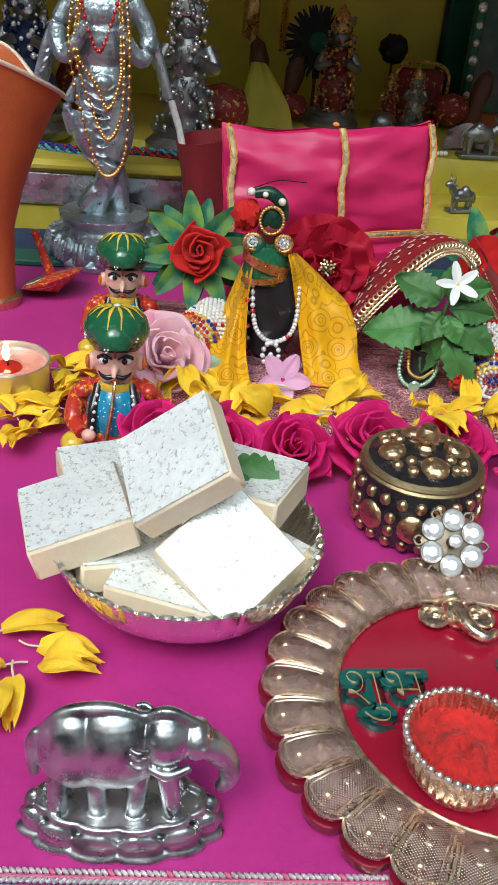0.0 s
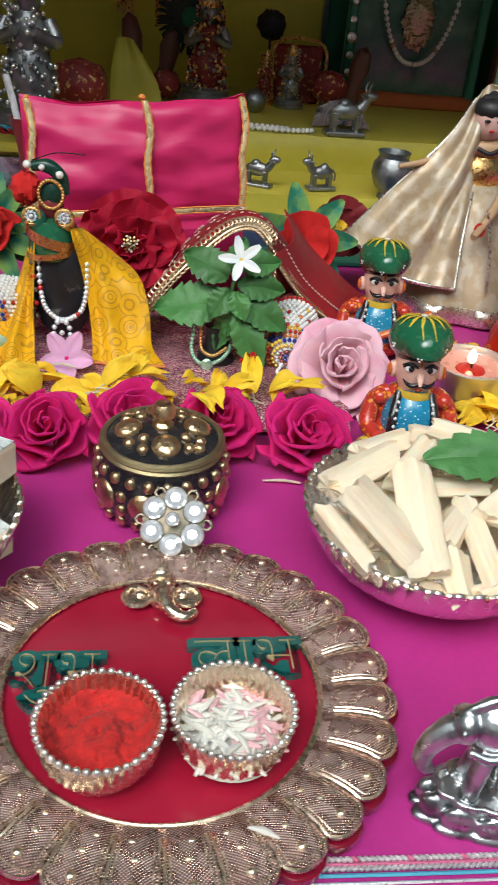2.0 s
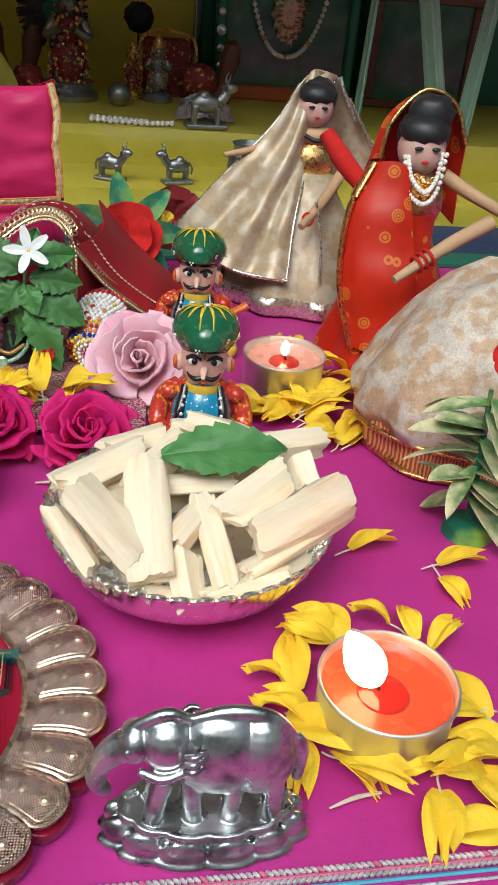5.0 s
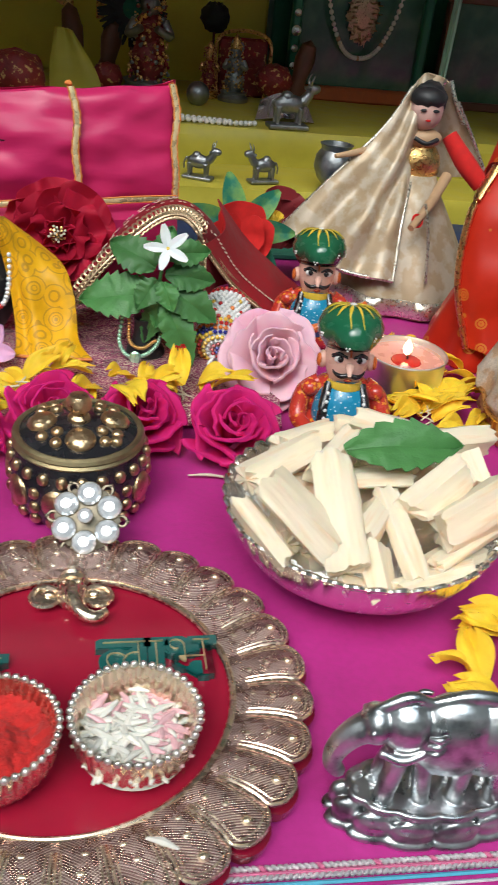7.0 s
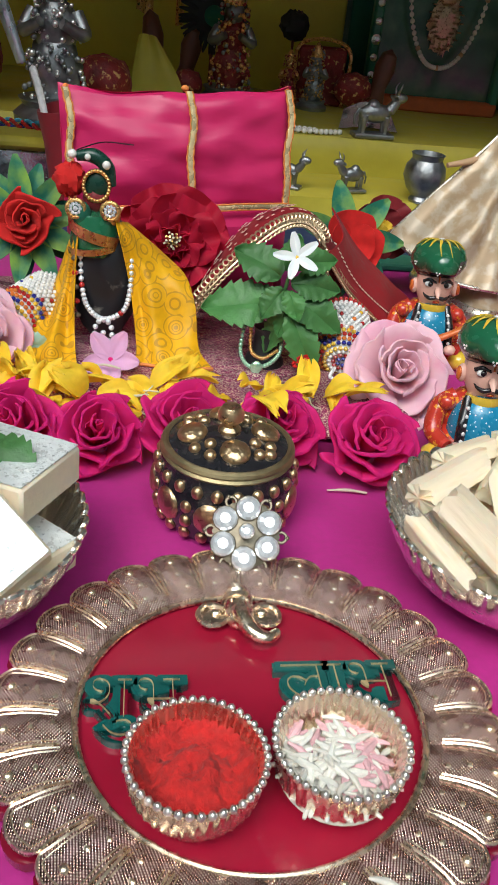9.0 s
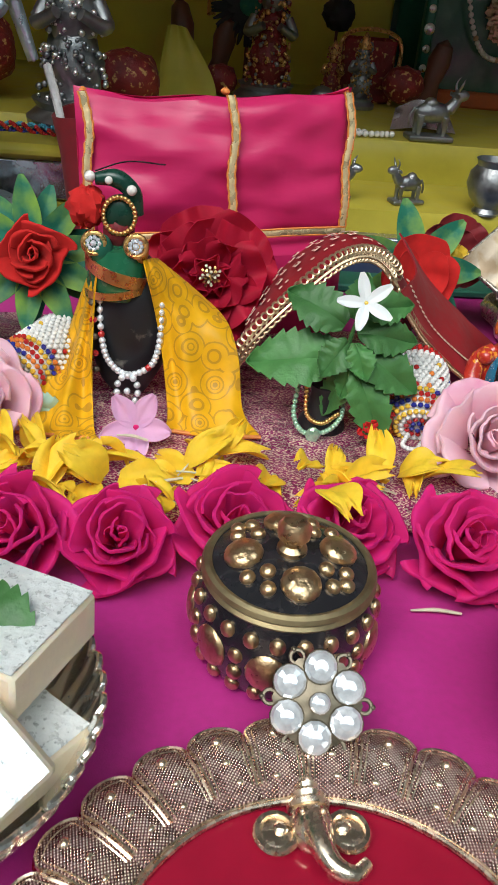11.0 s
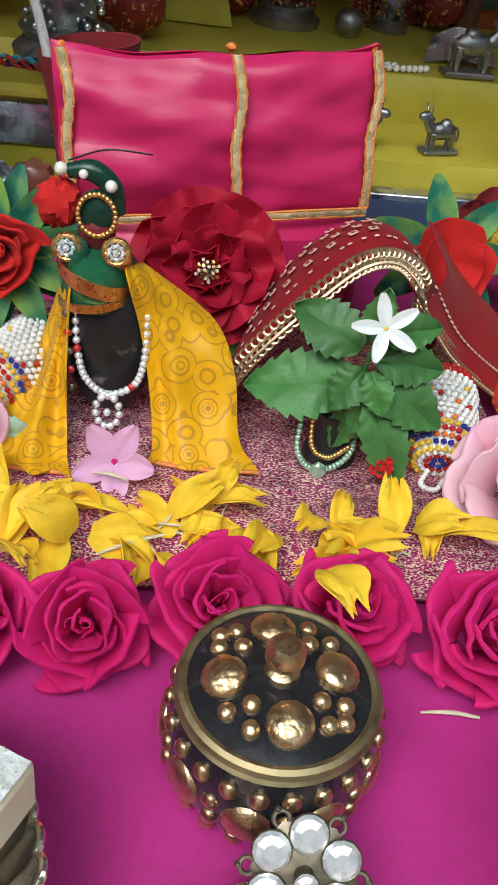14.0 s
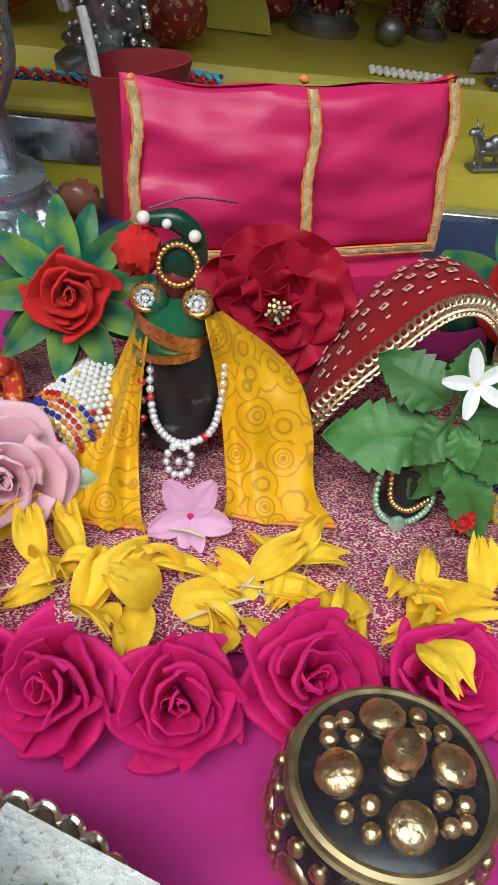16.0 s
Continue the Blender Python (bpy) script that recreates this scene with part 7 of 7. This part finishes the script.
pouch = thing("maroon_pouch", "dark maroon felt pouch holding a white stick", "pouch", (-0.0150, 0.5480, 0.0022))
part("pouch_body", geo(lathe([(0.0005, 0), (0.013, 0.0), (0.015, 0.02), (0.018, 0.045), (0.022, 0.066), (0.0205, 0.066), (0.016, 0.045), (0.0005, 0.04)], 30, lambda a, r, z: (r * (1 + 0.08 * math.cos(3 * a)), z + 0.004 * math.cos(a) * (z > 0.05)))), DARK_RED, pouch, "maroon felt")
part("stick", geo(tube([(-0.014, -0.004, 0.045), (-0.018, 0.0, 0.066), (-0.0245, 0.010, 0.082)], 0.0022, 8, 10)), WHITE_PAINT, pouch, "white round stick")
solid("brown_ornament", geo(ball(0.010, 0.007, 0.010, (0, 0, 0.010), 16, 10, 0.3, 3)), BROWN_WOOD, "small dark brown carved ornament by the pedestal", "ornament", (-0.0360, 0.5280, 0.0022))


# ---- right back: framed picture, drapes ----
fr = thing("framed_picture", "framed green glass picture with a gold relief inside", "picture", (0.2500, 0.8080, 0.0440), rz=4.5)
part("glass", geo(box(0.105, 0.003, 0.20, 0.0008, (0, 0, 0.006))), GLASS_GREEN, fr, "dark green glass")
for x in (-0.0555, 0.0555):
    part("frame_post", geo(box(0.0085, 0.010, 0.215, 0.002, (x, -0.002, 0))), GREEN_WALL, fr, "green frame bar")
part("frame_base", geo(box(0.119, 0.012, 0.012, 0.002, (0, -0.002, -0.0005))), ORANGE_CLOTH, fr, "orange red lower bar")
rel = Geo().add(ball(0.012, 0.003, 0.020, (0, -0.004, 0.068), 36, 24, 0.45, 11)).add(ball(0.008, 0.003, 0.009, (0, -0.005, 0.090), 14, 9)).add(lathe([(0.010, 0), (0.007, 0.008), (0.0005, 0.018)], 14), 0, Matrix.Translation((0, -0.004, 0.098)))
for k in range(40):
    a = 2 * math.pi * k / 20
    q = 1.0 if k < 20 else 0.62
    rel.add(ring(0.0016, 0.0006, (0.0135 * q * math.cos(a), 0, 0.021 * q * math.sin(a)), 10, 5), 0, Matrix.Translation((0, -0.0070, 0.070)) @ pose(0, 0, 0, 0, 0, 0))
part("relief", rel, LACE_GOLD, fr, "gold relief ornament")
white_dots = Geo()
for k in range(14):
    white_dots.add(ball(0.0030 if k % 3 else 0.0042, 0.0012, 0.0030 if k % 3 else 0.0042, (-0.0555, -0.0078, 0.012 + 0.0135 * k), 9, 6))
part("mirror_dots", white_dots, BRIGHT_SILVER, fr, "round mirror dots on the frame bar")
bead_string("pearl_garland", "pearl and brown bead garland hung on the framed picture", [(0.2140, 0.7960, 0.170), (0.2200, 0.7950, 0.120), (0.2340, 0.7950, 0.0880), (0.2500, 0.7960, 0.0800), (0.2660, 0.7980, 0.0890), (0.2790, 0.8000, 0.120), (0.2850, 0.8010, 0.170)], 0.0021, 52, [PEARL, WOOD], "garland")
fr2 = thing("dark_picture_frame", "brown framed dark picture leaning on the green wall", "picture", (0.3700, 0.8180, 0.0440), rz=4.5)
part("picture_pane", geo(box(0.082, 0.004, 0.082, 0.001, (0, 0, 0.004))), GLASS_GREEN, fr2, "dark glass pane")
for b in (box(0.094, 0.010, 0.007, 0.001, (0, 0, 0)), box(0.094, 0.010, 0.007, 0.001, (0, 0, 0.084)), box(0.007, 0.010, 0.0765, 0.001, (-0.0435, 0, 0.0073)), box(0.007, 0.010, 0.0765, 0.001, (0.0435, 0, 0.0073))):
    part("frame_bar", geo(b), BROWN_WOOD, fr2)
for x0, x1, w in ((0.3050, 0.3620, 0.018), (0.3900, 0.3800, 0.014), (0.3000, 0.2960, 0.006)):
    rows = [[(x0 - w / 2, 0.700, 0.26), (x0, 0.696, 0.26), (x0 + w / 2, 0.700, 0.26)], [((x0 + x1) / 2 - w * 0.4, 0.702, 0.15), ((x0 + x1) / 2, 0.697, 0.15), ((x0 + x1) / 2 + w * 0.4, 0.702, 0.15)], [(x1 - w * 0.45, 0.704, 0.046), (x1, 0.698, 0.046), (x1 + w * 0.45, 0.704, 0.046)]]
    solid("mint_drape", geo(drape(rows, 16, 22, 0.0022, 2.5, 0.0008)), MINT_CLOTH, "narrow pale mint sheer cloth hanging in folds", "drape", group="mint drapes")

leaf("fabric_leaf", "pale grey green fabric leaf under a pink rose", (-0.0120, 0.3440, 0.0130), (0.1, -0.8, 0.6), (1, -0.1, 0.1), 0.016, 0.0050, MINT_CLOTH)
solid("green_felt_leaf", geo(ball(0.0085, 0.003, 0.0065, nu=16, nv=10)), LEAF_DARK, "dark green felt leaf tucked behind the red rose", "leaf", (0.0560, 0.4040, 0.0140))



# ---- dolls in saris, each one mesh ----
def cone_skirt(r, h, waist, folds, amp):
    return lathe([(0.001, 0.001), (r, 0.001), (r * 1.0, 0.004), (r * 0.86, h * 0.25), (r * 0.62, h * 0.55), (r * 0.38, h * 0.82), (waist, h), (0.001, h)], 72,
                 lambda a, rr, z: (rr * (1 + amp * math.cos(folds * a) * (1 - z / h)), z))


def limb(g, pts, r, slot):
    g.add(tube(pts, r, 8, 14), slot)


def doll_head(g, x, y, z, r, skin, hair, dark):
    g.add(ball(r, r * 0.95, r * 1.12, (x, y, z), 18, 12), skin)
    g.add(ball(r * 1.12, r * 0.95, r * 1.10, (x + 0.001, y + r * 0.35, z + r * 0.45), 18, 11, 0.12, 4), hair)
    g.add(ball(r * 1.05, r * 0.92, r * 0.66, (x, y - r * 0.10, z + r * 0.66), 18, 11, 0.10, 4), hair)
    for s in (-1, 1):
        g.add(ball(r * 0.20, r * 0.10, r * 0.09, (x + s * r * 0.36, y - r * 0.92, z + r * 0.12), 8, 5), dark)
    g.add(ball(r * 0.16, r * 0.07, r * 0.07, (x, y - r * 0.88, z - r * 0.42), 8, 5), 5)


# cream doll: 0 silk, 1 trim, 2 skin, 3 hair, 4 wood, 5 red, 6 gold
g = Geo()
g.add(cone_skirt(0.0440, 0.066, 0.011, 9, 0.05), 0)
g.add(ball(0.0125, 0.0090, 0.0130, (0, 0, 0.070), 16, 10), 6)
g.add(tube([(-0.006, -0.009, 0.085), (0, -0.011, 0.083), (0.006, -0.009, 0.085)], 0.0012, 6, 10), 3)
g.add(ball(0.0105, 0.0070, 0.0050, (0, -0.001, 0.084), 14, 8), 4)
doll_head(g, -0.001, -0.002, 0.0975, 0.0088, 2, 3, 3)
veil = [[(-0.010, -0.003, 0.108), (-0.002, 0.004, 0.1145), (0.008, 0.004, 0.112), (0.016, 0.002, 0.102)], [(-0.022, -0.006, 0.088), (-0.010, -0.012, 0.082), (0.004, 0.010, 0.085), (0.030, 0.004, 0.080)],
        [(-0.046, -0.010, 0.062), (-0.026, -0.024, 0.050), (-0.008, -0.022, 0.052), (0.034, 0.012, 0.060)], [(-0.068, -0.010, 0.036), (-0.042, -0.036, 0.024), (-0.012, -0.040, 0.020), (0.030, 0.020, 0.040)]]
left_part = [r[:3] for r in veil]
g.add(drape(left_part, 26, 26, 0.0030, 2.5, 0.0007, 0.6, 0.003), 0)
g.add(tube([r[0] for r in left_part], 0.0010, 6, 30), 1)
g.add(tube(left_part[-1], 0.0012, 6, 24), 1)
g.add(tube([r[2] for r in left_part], 0.0008, 6, 30), 1)
right_part = [[veil[0][1], veil[0][2], veil[0][3]], [(0.006, 0.012, 0.090), (0.014, 0.010, 0.092), (0.028, 0.004, 0.085)], [(0.004, 0.016, 0.060), (0.020, 0.012, 0.062), (0.040, 0.004, 0.066)]]
g.add(drape(right_part, 18, 18, 0.0015, 2, 0.0007, 0.2, 0.002), 0)
g.add(tube([r[2] for r in right_part], 0.0009, 6, 24), 1)
g.add(tube([(0.010, 0.001, 0.112), (0.013, -0.001, 0.104), (0.020, -0.002, 0.092)], 0.0010, 6, 14), 1)
limb(g, [(0.016, -0.004, 0.066), (0.004, -0.024, 0.056), (-0.008, -0.040, 0.048)], [0.0030, 0.0026, 0.0018], 4)
g.add(ring(0.0030, 0.0006, nu=12, nv=5), 5, Matrix.Translation((-0.004, -0.035, 0.0505)) @ pose(0, 0, 0, 60, 40, 0))
limb(g, [(-0.024, -0.004, 0.078), (-0.034, -0.010, 0.076), (-0.046, -0.014, 0.074)], [0.0022, 0.0018, 0.0012], 4)
g.add(tube([(0.0, -0.030, 0.058), (0.004, -0.034, 0.040), (0.005, -0.040, 0.020)], 0.0007, 6, 14), 1)
g.add(lathe([(0.0455, 0.0022), (0.0468, 0.006), (0.0450, 0.011), (0.0440, 0.011), (0.0450, 0.0022)], 72, lambda a, rr, z: (rr * (1 + 0.05 * math.cos(9 * a)), z)), 1)
DOLL_FACE = mat("painted_doll_face", (0.62, 0.38, 0.32), 0.6, vary=0.08, scale=300)
SILVER_EDGE = mat("silver_tinsel_edge", (0.75, 0.70, 0.60), 0.3, 0.9, vary=0.3, scale=700)
solid("sari_doll", g, [BEIGE_SILK, SILVER_EDGE, DOLL_FACE, HAIR, WOOD, RED_FELT, GOLD], "cloth doll in a cream and gold silk sari with veil", "doll", (0.2250, 0.4700, 0.0), group="sari dolls", sharp=70)

# red doll
g = Geo()
g.add(cone_skirt(0.0330, 0.070, 0.012, 8, 0.07), 0)
g.add(ball(0.0125, 0.0095, 0.0150, (0.002, 0, 0.074), 16, 10), 6)
doll_head(g, 0.000, -0.002, 0.0970, 0.0104, 2, 3, 3)
g.add(ball(0.0100, 0.0085, 0.0080, (0.003, 0.002, 0.1105), 16, 10, 0.15, 4), 3)
hood2 = [[(-0.016, 0.004, 0.090), (-0.013, 0.004, 0.106), (0.0, 0.006, 0.119), (0.014, 0.006, 0.114), (0.022, 0.006, 0.098)], [(-0.020, 0.010, 0.085), (-0.014, 0.012, 0.104), (0.0, 0.016, 0.112), (0.014, 0.016, 0.108), (0.024, 0.012, 0.092)],
         [(-0.022, 0.014, 0.060), (-0.012, 0.022, 0.070), (0.0, 0.026, 0.070), (0.014, 0.026, 0.070), (0.026, 0.014, 0.060)]]
g.add(drape(hood2, 26, 16, 0.0010, 3, 0.0007, 0.3, 0.002), 0)
g.add(tube(hood2[0], 0.0011, 6, 34), 1)
pallu = [[(-0.020, -0.004, 0.090), (-0.010, -0.011, 0.092), (-0.006, -0.012, 0.088)], [(-0.029, -0.010, 0.070), (-0.018, -0.018, 0.068), (-0.002, -0.018, 0.064)], [(-0.030, -0.016, 0.040), (-0.018, -0.026, 0.040), (0.002, -0.028, 0.040)], [(-0.022, -0.024, 0.012), (-0.010, -0.034, 0.012), (0.008, -0.036, 0.014)]]
g.add(drape(pallu, 18, 26, 0.0012, 1.5, 0.0008, 0.0, 0.002), 0)
g.add(tube([(x - 0.0008, y - 0.001, z) for x, y, z in (r[0] for r in pallu)], [0.0028, 0.0028], 8, 30, 0.5), 1)
limb(g, [(0.030, -0.022, 0.072), (0.010, -0.032, 0.064), (-0.014, -0.044, 0.052)], [0.0036, 0.0032, 0.0018], 4)
for k in range(3):
    g.add(ring(0.0035, 0.0007, nu=12, nv=5), 5, Matrix.Translation((0.001 - 0.0025 * k, -0.0365 - 0.001 * k, 0.0600 - 0.0013 * k)) @ pose(0, 0, 0, 0, 65, 25))
limb(g, [(0.012, -0.002, 0.086), (0.024, -0.006, 0.080), (0.038, -0.010, 0.074)], [0.0032, 0.0030, 0.0026], 4)
for w, zb in ((0.0085, 0.076), (0.0070, 0.081)):
    for c in spline([(-w, -0.009, 0.094), (-w * 0.7, -0.0125, zb + 0.005), (0.001, -0.0145, zb), (w * 0.8, -0.0125, zb + 0.005), (w * 1.1, -0.009, 0.096)], 24):
        g.add(ball(0.0012, at=tuple(c), nu=7, nv=5), 7)
for k in range(30):
    a = rnd.uniform(0, 6.28)
    g.add(ring(0.0014, 0.0005, nu=8, nv=4), 1, Matrix.Translation((0.001 + 0.0075 * math.cos(a) * rnd.random(), -0.0098, 0.076 + 0.011 * rnd.random())) @ pose(0, 0, 0, 80, rnd.uniform(-30, 30), 0))
g.add(tube([(-0.040, 0.010, 0.098), (-0.032, 0.004, 0.088), (-0.024, 0.0, 0.080)], [0.0035, 0.0045, 0.004], 8, 12), 5)
solid("sari_doll", g, [RED_SILK, GOLD, DOLL_FACE, HAIR, WOOD, RED_FELT, BRASS, PEARL], "cloth doll in a red and gold silk sari with pearl necklace", "doll", (0.2590, 0.3950, 0.0), group="sari dolls", sharp=70)

# peach doll, bending forward so that only its wide skirt shows
g = Geo()
g.add(lathe([(0.001, 0.014), (0.0400, 0.014), (0.0430, 0.020), (0.0420, 0.034), (0.0370, 0.050), (0.0280, 0.063), (0.0160, 0.072), (0.001, 0.074)], 96, lambda a, r, z: (r * (1 + 0.055 * math.cos(11 * a + 60 * z) * (1 - z / 0.08) + 0.045 * math.sin(5 * a + 70 * z)), z + 0.0015 * math.cos(5 * a))), 0)
g.add(lathe([(0.001, 0.001), (0.0380, 0.001), (0.0395, 0.006), (0.0385, 0.018), (0.001, 0.018)], 96, lambda a, r, z: (r * (1 + 0.025 * math.cos(9 * a)), z)), 1)
for zz, rr in ((0.0145, 0.0418), (0.0020, 0.0385)):
    g.add(ring(rr, 0.0010, (0, 0, zz), 60, 6), 2)
g.add(ball(0.016, 0.014, 0.016, (0.022, 0.006, 0.078), 18, 11, 0.1, 3), 0)
g.add(ball(0.011, 0.010, 0.012, (0.030, 0.0, 0.100), 16, 10), 3)
g.add(ball(0.012, 0.010, 0.011, (0.031, 0.005, 0.105), 16, 10, 0.15, 4), 4)
g.add(tube([(0.030, -0.006, 0.088), (0.012, -0.004, 0.084), (-0.006, 0.0, 0.080)], [0.0040, 0.0040, 0.0034], 8, 14), 5)
g.v = [(x + 0.30 * max(0.0, z - 0.02) + 0.0040 * noise.noise(Vector((x, y, z)) * 50), y + 0.0035 * noise.noise(Vector((x, y, z + 1)) * 48), z) for x, y, z in g.v]
RED_HEM = mat("red_gold_woven_hem", (0.42, 0.09, 0.02), 0.45, 0.2, vary=0.2, scale=500, second=(0.70, 0.42, 0.16), mix=(0.48, 0.56), bscale=260, tex="wave", bump=0.0002)
solid("sari_doll", g, [PEACH_SILK, RED_HEM, GOLD, DOLL_FACE, HAIR, YELLOW_SILK], "cloth doll in a wide peach and white brocade skirt", "doll", (0.2690, 0.3120, 0.0), group="sari dolls", sharp=70)

# ---- artificial plant ----
plant = thing("leafy_spray", "spray of variegated artificial green leaves by the dolls", "plant", (0.2560, 0.2480, 0.0))
part("stem", geo(tube([(0, 0, 0.001), (-0.002, 0, 0.03), (-0.004, 0.0, 0.055)], [0.0016, 0.0012, 0.0008], 7, 14)), LEAF_DARK, plant)
part("base", geo(lathe([(0.0005, 0), (0.009, 0), (0.008, 0.004), (0.0005, 0.006)], 20)), LEAF_DARK, plant)
VARIEGATED = mat("variegated_leaf", (0.09, 0.23, 0.06), 0.4, vary=0.15, scale=150, second=(0.66, 0.60, 0.36), mix=(0.42, 0.58), bscale=90)


def long_leaf(length, width):
    def fn(u, v):
        s = 2 * u - 1
        w = width * math.sin(math.pi * min(1.0, 0.06 + 0.94 * v)) ** 0.7
        return s * w, length * v, 0.3 * abs(s * w) - 0.25 * length * v * v

    return sheet(fn, 7, 14, 0.0004)


rl = random.Random(4)
for k in range(22):
    a = rl.uniform(100, 330)
    z0 = 0.014 + 0.040 * (k / 22)
    part("leaf", geo(long_leaf(rl.uniform(0.018, 0.026), rl.uniform(0.0030, 0.0048))), VARIEGATED, plant, "", pose(-0.003, 0, z0, rl.uniform(-35, 30), rl.uniform(-25, 25), a - 90 + rl.uniform(-15, 15)))
flower("red_berry_flower", "small red artificial flower on the leafy spray", (0.2590, 0.2520, 0.0640), (-0.4, -0.8, 0.4), ((5, 0.008, 0.008, 25, 0.1),), RED_FELT, "fabric flower", point=0.62)
